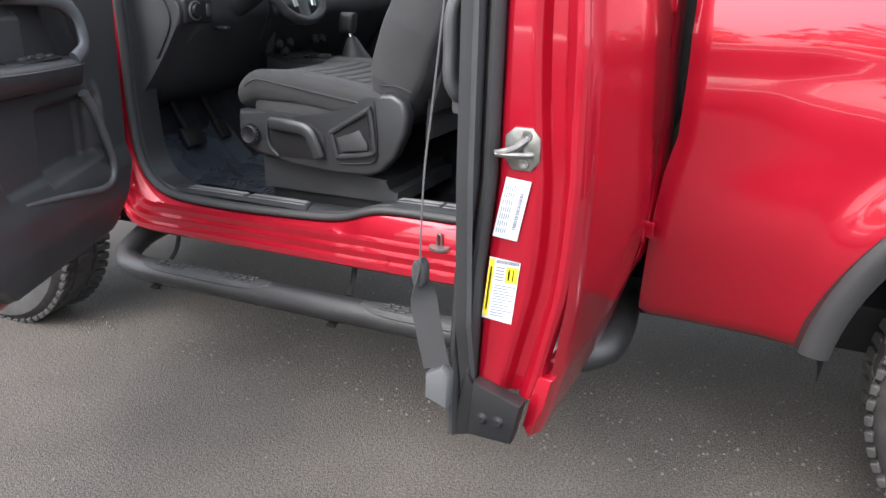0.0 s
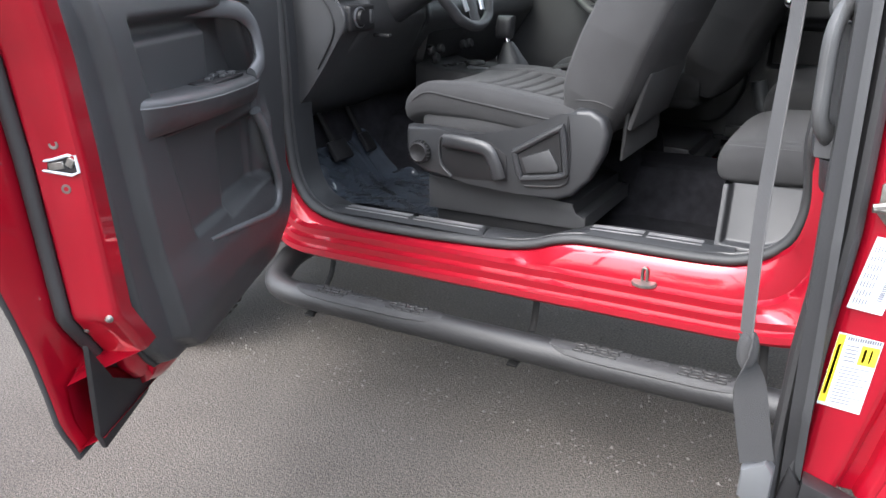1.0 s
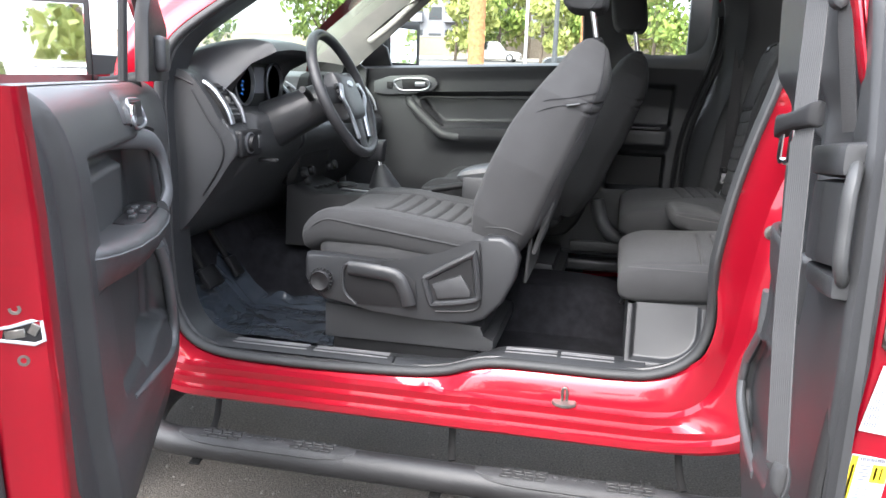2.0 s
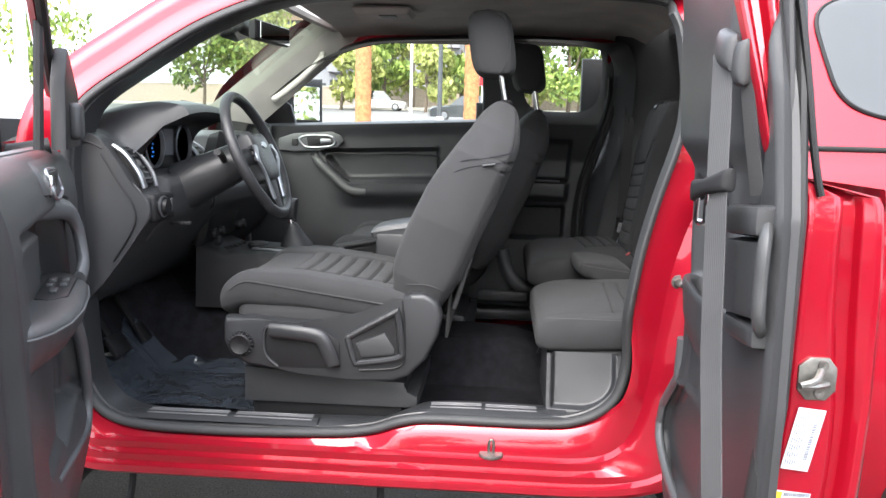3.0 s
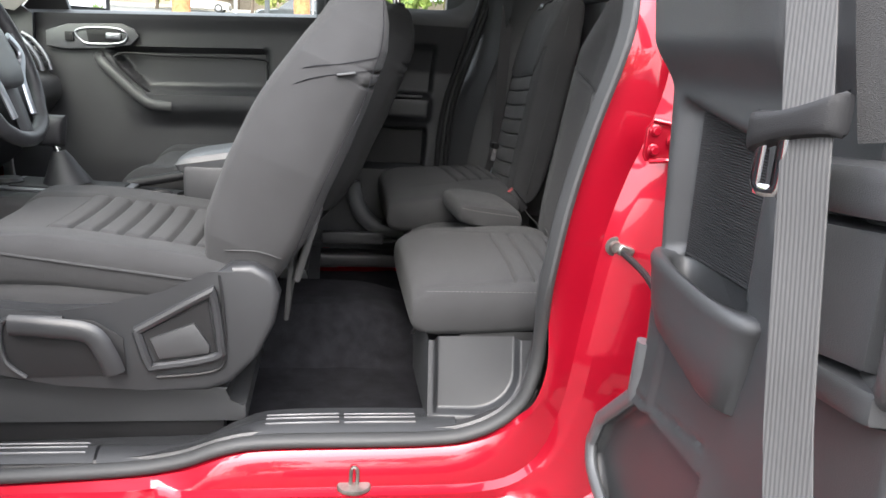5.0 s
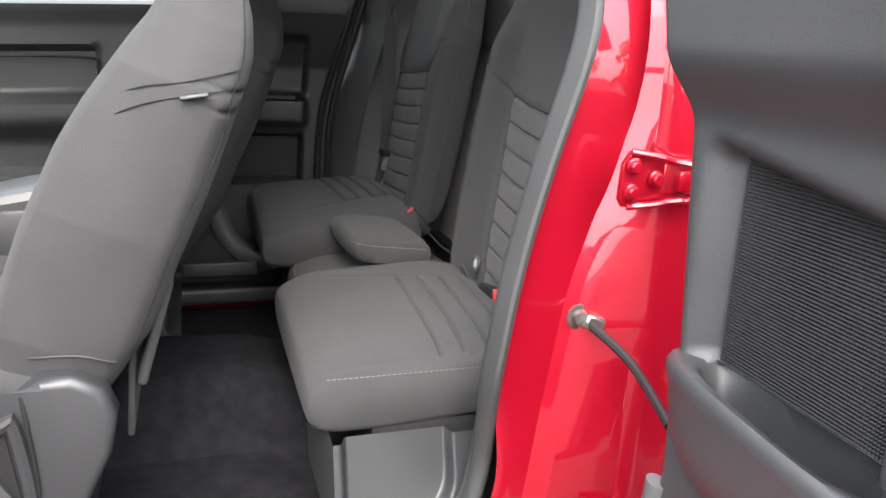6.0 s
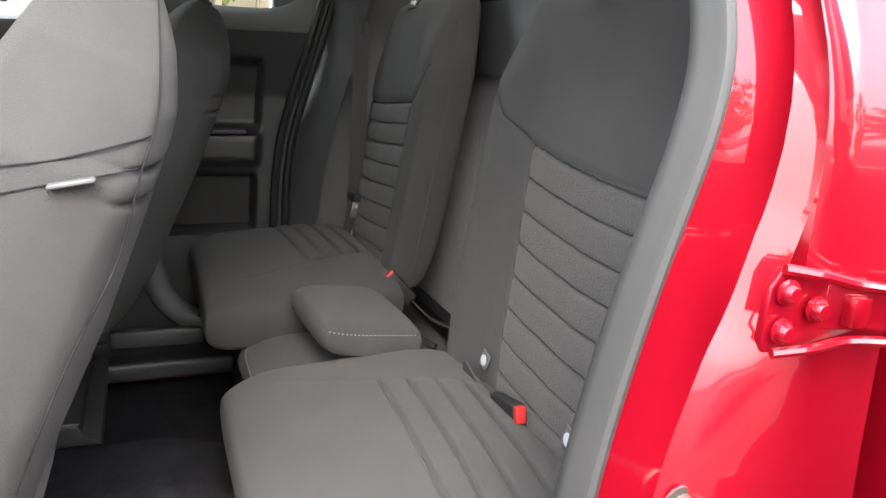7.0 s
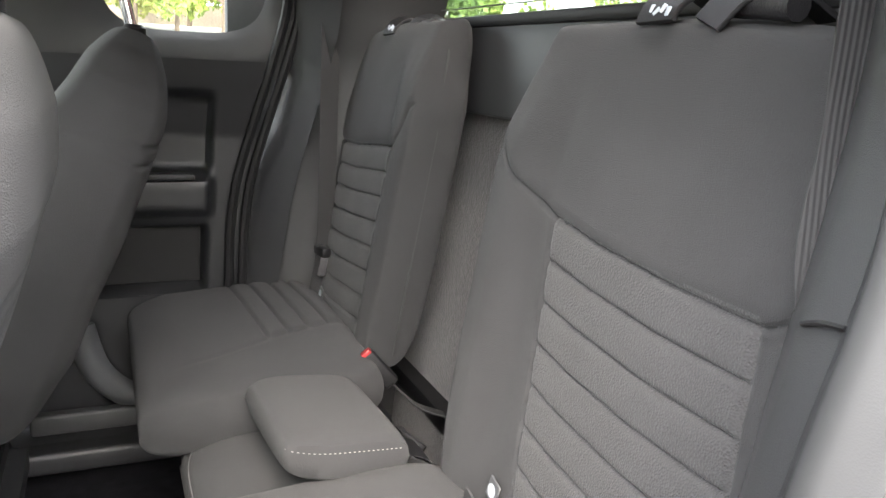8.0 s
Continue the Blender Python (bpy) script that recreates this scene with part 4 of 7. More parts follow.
def rd_shut(u, v):
    """The painted, stepped shut face with its long pressings."""
    z = 0.615 + 1.15 * v
    w = 0.010 * math.sin(z * 9.0) * sstep(1.45, 1.3, z)
    slip = float(np.interp(z, [0.62, 0.84, 1.0, 1.3, 1.8], [-0.026, -0.016, 0.0, 0.004, 0.0]))
    lean = -0.02 * sstep(0.9, 0.6, z) + (rd_skin(z) - 0.605) - 0.055 * sstep(1.33, 1.40, z)
    prof = [(0.452, 0.055), (0.462, 0.040), (0.466, 0.036), (0.520 + w, 0.034), (0.528 + w, 0.040), (0.538 + w, 0.062), (0.556 + w * .6, 0.064), (0.562 + w * .6, 0.050),
            (0.575, 0.040), (0.584, 0.040), (0.590, 0.046), (0.5965, 0.060)]
    k = u * (len(prof) - 1)
    i = min(len(prof) - 2, int(k))
    f = k - i
    x = prof[i][0] + (prof[i + 1][0] - prof[i][0]) * f
    y = prof[i][1] + (prof[i + 1][1] - prof[i][1]) * f
    t = (x - 0.452) / 0.145
    x = 0.452 + (x - 0.452) * (1 - 0.78 * sstep(1.330, 1.365, z))
    return (x + lean * t + slip * (1 - t), rd_edge(z) + y, z)


part("shut_face", grid(55, 80, rd_shut), RED, rear_door, "red painted shut face with pressed creases", smooth=60)
part("edge_seal", join(tube([(0.446 + rd_slip(z), rd_edge(z) + 0.034, z) for z in np.linspace(1.72, 0.56, 40)], 0.0, 10, flat=((0, 1, 0), 0.013, 0.020)),
                       tube([(0.424 + rd_slip(z), rd_edge(z) + 0.018, z) for z in np.linspace(1.72, 0.53, 40)], 0.0, 10, flat=((0, 1, 0), 0.010, 0.018))), RUBBER, rear_door, "black rubber edge seal")
lower_cover = join(prism([(0.432, 0.540), (0.512, 0.540), (0.528, 0.618), (0.440, 0.645)], 0.035, 0.005, m=frame_of((0, -0.706, 0), (1, 0, 0), (0, 0, 1))),
                   prism([(0.395, 0.52), (0.436, 0.535), (0.44, 0.63), (0.42, 0.66)], 0.02, 0.005, m=frame_of((0, -0.71, 0), (1, 0, 0), (0, 0, 1))))
cover = part("lower_cover", lower_cover, BLACK, rear_door, "black plastic corner cover")
for bx in (0.460, 0.490):
    part("cover_bolt", lathe([(0.0, 0.006), (0.006, 0.006), (0.009, 0.001), (0.012, 0.0)], 14, pose(bx, -0.742, 0.580, 90)), BLACK, rear_door)
part("bottom_tip", prism([(0.520, 0.56), (0.532, 0.535), (0.556, 0.60), (0.572, 0.66), (0.54, 0.66)], 0.12, 0.004, m=frame_of((0, -0.58, 0), (1, 0, 0), (0, 0, 1))), RED, rear_door)
latch = prism([(-0.028, -0.018), (-0.014, -0.034), (0.016, -0.034), (0.030, -0.018), (0.030, 0.018), (0.017, 0.034), (-0.012, 0.034), (-0.028, 0.020)], 0.006, 0.0015, m=frame_of((0.499, -0.7025, 1.052), (1, 0, 0), (0, 0, 1)))
part("latch_plate", latch, STEEL, rear_door, "bare steel latch striker plate")
part("latch_loop", join(tube([(0.506, -0.706, 1.068), (0.490, -0.728, 1.055), (0.465, -0.734, 1.048)], 0.0055, 8, 12), tube([(0.516, -0.706, 1.044), (0.490, -0.727, 1.046), (0.465, -0.734, 1.048)], 0.0055, 8, 12)), STEEL, rear_door)
for bx, bz in ((0.507, 1.074), (0.504, 1.030)):
    part("latch_bolt", lathe([(0.0, 0.002), (0.004, 0.003), (0.008, 0.003), (0.009, 0.0)], 12, pose(bx, -0.7085, bz, 90)), STEEL, rear_door)


def shut_label(name, x0, x1, z0, z1, lean, marks, label):
    """A printed paper label on the shut face."""
    y = -0.7085
    m = frame_of((0, y, 0), (1, 0, 0), (0, 0, 1))
    base = part(name, prism([(x0, z0), (x1 - lean * .3, z0 - 0.004), (x1 + lean * .7, z1 - 0.004), (x0 + lean, z1)], 0.0012, 0, m=m), WHITE, rear_door, label)
    for kind, a, b, c, d in marks:
        bx0, bx1 = x0 + (x1 - x0) * a, x0 + (x1 - x0) * b
        bz0, bz1 = z0 + (z1 - z0) * c, z0 + (z1 - z0) * d
        k0, k1 = lean * c, lean * d
        part("print_bar", prism([(bx0 + k0, bz0), (bx1 + k0, bz0), (bx1 + k1, bz1), (bx0 + k1, bz1)], 0.0004, 0, m=frame_of((0, y - 0.0012, 0), (1, 0, 0), (0, 0, 1))), kind, base)


PALE_INK = material("pale_blue_label_ink", (0.42, 0.50, 0.58), 0.6)
rng = random.Random(5)
shut_label("certification_label", 0.456, 0.504, 0.905, 1.006, 0.020,
           [(INK, 0.08 + 0.075 * k, 0.105 + 0.075 * k, 0.06 + 0.12 * j + 0.02 * rng.random(), 0.14 + 0.12 * j + 0.02 * rng.random()) for k in range(5) for j in range(7)] +
           [(INK, 0.62, 0.74, 0.15 + 0.028 * k, 0.162 + 0.028 * k + 0.008 * rng.random()) for k in range(22)] + [(PALE_INK, 0.82, 0.86, 0.2, 0.8), (PALE_INK, 0.50, 0.53, 0.1, 0.9)], "white printed certification label")
shut_label("tyre_label", 0.441, 0.498, 0.757, 0.868, 0.012,
           [(YELLOW, 0.01, 0.17, 0.04, 0.98), (YELLOW, 0.55, 0.93, 0.62, 0.88)] + [(INK, 0.24 + 0.02 * rng.random(), 0.62 + 0.3 * rng.random(), 0.06 + 0.045 * k, 0.072 + 0.045 * k) for k in range(12)] + [(INK, 0.22 + 0.05 * k, 0.25 + 0.05 * k + 0.01 * rng.random(), 0.915, 0.965) for k in range(14)] + [(INK, 0.24, 0.50, 0.64 + 0.05 * k, 0.655 + 0.05 * k) for k in range(5)] +
           [(INK, 0.62, 0.68, 0.66, 0.84), (INK, 0.76, 0.80, 0.66, 0.84), (INK, 0.06, 0.12, 0.15, 0.85)], "white and yellow tyre pressure label")


def rd_trim_edge(z):
    return float(np.interp(z, [0.52, 0.6, 0.75, 1.0, 1.3, 1.5, 1.75], [-0.69, -0.715, -0.748, -0.756, -0.748, -0.70, -0.60]))


def rd_trim_in(z):
    """Hinge-side border of the trim."""
    return float(np.interp(z, [0.52, 0.62, 0.72, 0.80, 0.90, 1.0, 1.10, 1.35, 1.5, 1.75], [-0.26, -0.16, -0.06, -0.10, -0.22, -0.232, -0.230, -0.203, -0.174, -0.06]))


def rd_relief(y, z):
    """Towards the cabin is minus x."""
    h = 0.0
    # speaker recess
    roof = 1.335 - 0.16 * max(0.0, -y - 0.26)
    k = sstep(-0.240, -0.272, y) * sstep(-0.485, -0.468, y) * sstep(roof + 0.012, roof - 0.012, z) * sstep(1.12, 1.14, z)
    h += 0.030 * k
    # broad swell above the speaker
    h -= 0.030 * sstep(1.35, 1.42, z) * sstep(1.75, 1.45, z) * sstep(-0.62, -0.45, y)
    # pocket behind the pull tray
    h += 0.045 * sstep(-0.262, -0.275, y) * sstep(-0.49, -0.475, y) * sstep(1.06, 1.07, z) * sstep(1.135, 1.12, z)
    # belt channel
    h += 0.040 * sstep(-0.50, -0.53, y) * sstep(-0.66, -0.62, y) * sstep(1.20, 1.30, z)
    # map pocket
    pk = sstep(-0.012, -0.030, y - rd_trim_in(z)) * sstep(-0.46, -0.43, y) * sstep(0.895, 0.885, z) * sstep(0.64 - 0.1 * (y + 0.25), 0.67 - 0.1 * (y + 0.25), z)
    h += 0.026 * pk
    # lower swell
    h -= 0.012 * sstep(0.95, 0.85, z) * sstep(-0.55, -0.45, y)
    e = min(rd_trim_in(z) - y, y - rd_trim_edge(z), z - 0.52)
    h += 0.030 * (1 - min(1.0, max(0.0, e / 0.022))) ** 2.2
    # band along the hinge side and the seam above the map pocket
    h -= 0.006 * sstep(rd_trim_in(z) - 0.075, rd_trim_in(z) - 0.060, y) * sstep(1.12, 1.05, z) * sstep(0.82, 0.88, z)
    h += 0.004 * math.exp(-((z - 0.905 + 0.12 * (y + 0.25)) / 0.003) ** 2) * sstep(-0.46, -0.44, y)
    return h


def rd_trim(u, v):
    z = 0.525 + 1.23 * v
    y0, y1 = rd_trim_in(z), rd_trim_edge(z)
    y = y0 + (y1 - y0) * u
    return (0.408 + rd_relief(y, z) + tumble(z) * -0.15, y, z)


trim_sheet = grid(110, 190, rd_trim)
part("inner_panel", trim_sheet, TRIM, rear_door, "charcoal moulded half-door trim", smooth=60)
part("trim_edge_strip", grid(6, 40, lambda u, v: (0.412 + 0.018 * u, rd_trim_edge(0.53 + 1.2 * v) - 0.006 + 0.012 * u, 0.53 + 1.2 * v)), RUBBER, rear_door)
gr = []
for j in range(58):
    z = 1.135 + j * 0.0034
    y_end = -0.468 if z < 1.298 else -0.26 - (1.335 - z) / 0.16
    gr.append(tube([(0.4330, -0.274, z), (0.4312, (y_end - 0.274) / 2, z + 0.001), (0.4330, y_end, z)], 0.0012, 4, 5))
for j in range(56):
    y = -0.275 - j * 0.0035
    gr.append(tube([(0.4325, y, 1.134), (0.4325, y, 1.330 - 0.16 * max(0.0, -y - 0.26))], 0.0009, 4))
gr.append(prism([(-0.272, 1.132), (-0.272, 1.330), (-0.470, 1.298), (-0.470, 1.132)], 0.003, 0, m=frame_of((0.4360, 0, 0), (0, 1, 0), (0, 0, 1))))
part("speaker_grille", join(*gr), BLACK, rear_door, "fine black speaker grille")


def cup_tray():
    """Pull tray: a pocket with a rolled lip that sweeps off the panel, open on top."""
    def outline(f, q):
        a = 2 * math.pi * q / 44
        ca, sa = math.cos(a), math.sin(a)
        ea, eb = math.copysign(abs(ca) ** 0.55, ca), math.copysign(abs(sa) ** 0.75, sa)
        y = -0.375 + 0.146 * f * ea
        deep = 0.044 - 0.006 * ea
        return 0.424 - deep * f * eb, y, ea
    rings = []
    for f, z in ((0.20, 1.022), (0.62, 1.026), (0.84, 1.036), (0.94, 1.056), (0.98, 1.085), (1.0, 1.100), (1.03, 1.108), (1.04, 1.116), (1.00, 1.124), (0.93, 1.127), (0.76, 1.125), (0.70, 1.119), (0.66, 1.095), (0.58, 1.060), (0.10, 1.056)):
        ring = []
        for q in range(44):
            x, y, ea = outline(f, q)
            ring.append((x, y, z + 0.006 * ea - (0.035 * (0.5 - 0.5 * ea) if z < 1.05 else 0.0)))
        rings.append(ring)
    return skin(rings)


part("pull_tray", cup_tray(), TRIM, rear_door, "charcoal pull tray with an open pocket", smooth=50)


def grab_place(a, b, d):
    return (0.412 - d * (1 - 0.35 * max(0.0, -a)), -0.642 + a * 0.068, 1.197 + b * 0.064 - 0.006 * a)


part("grab_handle", pad(grab_place, 0.030, 0.02, 24, 20, 12), TRIM, rear_door, "moulded grab handle housing")
part("grab_bar", tube([(0.412, -0.690, 1.290), (0.398, -0.728, 1.278), (0.391, -0.742, 1.250), (0.390, -0.743, 1.20), (0.391, -0.743, 1.155), (0.400, -0.728, 1.132), (0.412, -0.690, 1.124)], 0.0, 12, 40, flat=((1, 0, 0), 0.014, 0.010)), TRIM_SOFT, rear_door, "charcoal vertical grab bar")
part("grab_cap", pad(lambda a, b, d: (0.410 - d, -0.632 + a * 0.094, 1.288 + b * 0.026 - 0.008 * a), 0.032, 0.02, 20, 8, 5), TRIM, rear_door)
part("grab_base", pad(lambda a, b, d: (0.411 - d, -0.655 + a * 0.080, 1.114 + b * 0.018 - 0.004 * a), 0.028, 0.02, 20, 8, 5), TRIM, rear_door)
part("pocket_lip", tube([(0.402, rd_trim_in(z) - 0.012, z) for z in np.linspace(0.99, 0.74, 26)] + [(0.400, -0.10, 0.705), (0.400, -0.16, 0.675), (0.401, -0.24, 0.650), (0.402, -0.34, 0.635)], 0.0, 10, 60, flat=((1, 0, 0), 0.013, 0.010)), TRIM_LIGHT, rear_door, "smooth grey pocket lip")
part("window_frame", join(tube([(0.52, -0.06, 1.44), (0.48, -0.05, 1.62), (0.42, -0.06, 1.76), (0.41, -0.30, 1.785), (0.410, -0.555, 1.78), (0.425, -0.615, 1.66), (0.440, -0.665, 1.42)], 0.0, 8, 50, flat=((1, 0, 0), 0.016, 0.014))), RED, rear_door, "red window frame")
part("outer_frame_trim", tube([(0.482, -0.700, 1.335), (0.476, -0.698, 1.36), (0.466, -0.692, 1.42), (0.450, -0.671, 1.56), (0.428, -0.620, 1.76)], 0.0, 8, 30, flat=((0, 1, 0), 0.006, 0.008)), BLACK, rear_door, "black window frame trim")
part("window_glass", grid(4, 4, lambda u, v: (0.470 - 0.055 * v, -0.10 - 0.52 * u, 1.42 + 0.33 * v)), GLASS_DARK, rear_door, "dark privacy glass")

# driver's seat belt, carried by the half door
belt = thing("front_seat_belt", "grey seat belt hanging from the half door", "seat belt")
part("webbing", ribbon([(0.353, -0.585, 1.555), (0.352, -0.595, 1.50), (0.342, -0.648, 1.33), (0.341, -0.664, 1.25), (0.338, -0.697, 1.10), (0.338, -0.724, 1.00), (0.343, -0.750, 0.855)], (-0.45, 0.89, 0), 0.046, 0.0022, 40), WEB, belt, "grey ribbed webbing")
part("twisted_webbing", ribbon([(0.343, -0.750, 0.858), (0.350, -0.758, 0.83), (0.362, -0.762, 0.76), (0.380, -0.758, 0.67)], lambda t: (-0.56 + 1.53 * min(1, t * 2.0), 0.83 - 0.53 * min(1, t * 2.0), 0), 0.046, 0.0025, 24), WEB_DARK, belt)
part("back_webbing", ribbon([(0.375, -0.625, 1.55), (0.392, -0.64, 1.42), (0.405, -0.65, 1.33)], (-0.43, 0.9, 0), 0.030, 0.0022, 16), WEB_DARK, belt)
part("guide_loop", join(pad(lambda a, b, d: (0.362 - d, -0.586 + a * 0.036, 1.560 + b * 0.030 + 0.010 * a), 0.020, 0.02, 14, 14, 2.6), pad(lambda a, b, d: (0.374 - d, -0.622 + a * 0.018, 1.536 + b * 0.036), 0.016, 0.02, 12, 12, 2.6)), TRIM, belt, "dark plastic shoulder guide")
tongue = part("tongue", join(pad(lambda a, b, d: (0.338 - d - 0.018 * a, -0.640 + a * 0.036, 1.343 + b * (0.014 + 0.006 * a * a) - 0.012 * a), 0.015, 0.012, 18, 10, 4),), BLACK, belt, "black belt tongue grip")
part("tongue_plate", join(tube([(0.322, -0.615, 1.332), (0.321, -0.614, 1.288), (0.323, -0.617, 1.282), (0.329, -0.627, 1.282), (0.331, -0.631, 1.288), (0.331, -0.632, 1.332)], 0.0, 8, 24, flat=((-0.88, -0.47, 0), 0.0055, 0.0018))), CHROME, belt, "chrome latch plate")
part("twist_knot", pad(lambda a, b, d: (0.348 - d, -0.757 + a * 0.016, 0.838 + b * 0.024), 0.014, 0.014, 10, 10, 2.5), WEB_DARK, belt)
part("anchor_cover", prism([(0.360, 0.610), (0.402, 0.595), (0.404, 0.66), (0.392, 0.675), (0.361, 0.655)], 0.035, 0.006, m=frame_of((0, -0.732, 0), (1, 0, 0), (0, 0, 1))), TRIM_LIGHT, belt, "grey belt anchor cover")


# ---- front seats ----
def front_seat(y0, label, mirror=1, dx=0.0):
    """A bucket seat: cushion, backrest, head restraint and plastic side trim. mirror -1 puts the trim on the far side."""
    seat = thing("bucket_seat", label, "car seat", "front seats", at=(-0.45 + dx, y0, 0.57))

    def P(x, y, z):
        return Vector((x + 0.45, y * mirror, z - 0.57))

    def cush(a, b, d):
        x = -0.50 + a * 0.275
        y = b * 0.262
        side = abs(b) ** 3
        z = 0.945 + 0.035 * -a * 1.0 + 0.030 * side + d * (1 - 0.10 * side)
        z -= 0.020 * sstep(-0.1, -0.9, a)
        if a < -0.7:
            z -= 0.05 * ((-a - 0.7) / 0.3) ** 2
        return P(x, y, z)

    def cush_relief(a, b):
        x, y = -0.50 + a * 0.275, b * 0.262
        h = 0.0
        mid = sstep(0.165, 0.150, abs(y))
        h -= 0.011 * groove(abs(y), 0.160, 0.006)
        if x > -0.60:
            pitch = 0.046
            f = ((x + 0.60) / pitch) % 1.0
            h += mid * (0.006 * (1 - (2 * f - 1) ** 4) - 0.011 * math.exp(-((min(f, 1 - f) * pitch) / 0.0042) ** 2))
        h += 0.004 * (1 - mid)
        return h
    part("cushion", pad(cush, 0.052, 0.075, 180, 70, 5.5, cush_relief), FABRIC, seat, "charcoal cloth cushion with stitched pleats", smooth=70)
    part("cushion_skirt", rbox((0.50, 0.50, 0.085), 0.035, 4, Matrix.Translation(P(-0.485, 0, 0.895))), FABRIC, seat)
    part("cushion_welt", tube([P(-0.50 + a * 0.262, -0.262, 0.945 - 0.035 * a + 0.020 - (0.05 * ((-a - 0.7) / 0.3) ** 2 if a < -0.7 else 0)) for a in np.linspace(-0.95, 0.95, 30)], 0.003, 6), FABRIC, seat)

    # backrest: leaning back, wide at the shoulders
    def mid_line(t):
        """Centre of the backrest by t in 0..1 up its length."""
        x = float(np.interp(t, [0, 0.15, 0.35, 0.6, 0.8, 1.0], [-0.225, -0.200, -0.150, -0.075, -0.020, 0.012]))
        z = float(np.interp(t, [0, 0.15, 0.35, 0.6, 0.8, 1.0], [0.905, 1.00, 1.13, 1.29, 1.40, 1.500]))
        return x, z

    def thick(t):
        return float(np.interp(t, [0, 0.2, 0.5, 0.75, 0.9, 1.0], [0.070, 0.098, 0.097, 0.082, 0.066, 0.045]))

    def wide(t):
        return float(np.interp(t, [0, 0.15, 0.4, 0.7, 0.85, 0.95, 1.0], [0.245, 0.270, 0.285, 0.270, 0.225, 0.175, 0.14]))

    def backrest(a, b, d):
        t = (b + 1) / 2
        x, z = mid_line(t)
        w = wide(t)
        lean = Vector((0.93, 0, -0.37))
        wing = -0.030 * abs(a) ** 3 * sstep(0.9, 0.5, t) * (1 if d < 0 else 0.3)
        c = P(x, a * w, z)
        return c + Vector((lean.x * (d + wing), 0, lean.z * (d + wing)))

    def back_relief(a, b):
        t = (b + 1) / 2
        w = wide(t)
        y = a * w
        h = 0.0
        # horizontal yoke seams on the rear face
        arc = 0.745 - 0.025 * (abs(a) ** 2)
        h -= 0.007 * groove(t, arc, 0.006)
        h -= 0.006 * groove(t, arc - 0.045, 0.006)
        h += 0.003 * noise.noise(Vector((y * 7, t * 6, y0 * 3)))
        return h

    part("backrest", pad(lambda a, b, d: backrest(a, b, d * thick((b + 1) / 2)), 1.0, 1.0, 70, 240, 5.0, lambda a, b: back_relief(a, b) / thick((b + 1) / 2)), FABRIC, seat, "charcoal cloth backrest", smooth=70)

    # seams on the flank that faces the door, each a line of (x, z) laid on the cloth
    def flank(x, z):
        t = float(np.interp(z, [0.905, 1.00, 1.13, 1.29, 1.40, 1.500], [0, 0.15, 0.35, 0.6, 0.8, 1.0]))
        for _ in range(6):
            mx, mz = mid_line(t)
            d = (x - mx) * 0.93 - (z - mz) * 0.37
            t = float(np.interp(z + 0.37 * d, [0.905, 1.00, 1.13, 1.29, 1.40, 1.500], [0, 0.15, 0.35, 0.6, 0.8, 1.0]))
        q = min(0.995, abs(d) / thick(t))
        b = 2 * t - 1
        q = min(0.995, q / max(0.2, (1 - abs(b) ** 5) ** 0.2))
        a = (1 - q ** 5) ** 0.2
        return P(x, -wide(t) * a - 0.0001, z)
    part("yoke_seam", tube([flank(x, z) for x, z in smooth_path([(-0.128, 1.332), (-0.09, 1.344), (-0.04, 1.350), (0.024, 1.364)], 26)], 0.0009, 6), CARPET, seat)
    part("panel_seam", tube([flank(x, z) for x, z in smooth_path([(-0.165, 1.275), (-0.137, 1.303), (-0.095, 1.322), (-0.033, 1.334), (0.013, 1.340)], 30)], 0.0009, 6), CARPET, seat)
    part("side_seam", tube([flank(x, z) for x, z in smooth_path([(0.036, 1.485), (0.033, 1.402), (0.026, 1.365), (0.015, 1.335), (-0.005, 1.266), (-0.034, 1.210), (-0.058, 1.159), (-0.085, 1.091), (-0.125, 0.985)], 60)], 0.0008, 6), CARPET, seat)
    part("front_stitch", join(*[tube([flank(x, z), flank(x + 0.0028, z + 0.0042)], 0.0008, 4) for x, z in smooth_path([(-0.285, 1.00), (-0.288, 1.04), (-0.262, 1.11), (-0.215, 1.19), (-0.165, 1.275), (-0.135, 1.33), (-0.095, 1.42)], 60)]), DARK_STITCH, seat)
    part("lower_seam", tube([flank(x, z) for x, z in smooth_path([(-0.292, 0.985), (-0.25, 0.998), (-0.19, 1.000), (-0.145, 0.985)], 20)], 0.0015, 6), RUBBER, seat)
    part("fabric_tag", rbox((0.034, 0.010, 0.004), 0.0012, 1, Matrix.Translation(flank(-0.033, 1.333) + Vector((0, -0.004, 0))) @ pose(0, 0, 0, 0, -9, 0)), TRIM_LIGHT, seat, "small grey sewn tag")
    if mirror > 0:
        part("back_flap", rbox((0.014, 0.40, 0.16), 0.006, 3, Matrix.Translation(P(-0.098, 0.0, 0.995)) @ pose(0, 0, 0, 0, 16, 0)), FABRIC, seat, "charcoal cloth flap below the backrest")
        part("lower_flap", rbox((0.010, 0.36, 0.15), 0.004, 2, Matrix.Translation(P(-0.135, 0.0, 0.905)) @ pose(0, 0, 0, 0, 4, 0)), FABRIC, seat, "charcoal cloth panel behind the cushion")
    # head restraint
    def head(a, b, d):
        z = 1.668 + b * 0.088
        return P(-0.030 + d + 0.025 * (b + 0.2) * -1 + 0.012 * b, a * (0.132 - 0.012 * b * b), z)
    part("head_restraint", pad(head, 0.062, 0.068, 34, 34, 4.5, lambda a, b: -0.004 * groove(abs(a), 0.82, 0.03)), FABRIC, seat, "charcoal cloth head restraint")
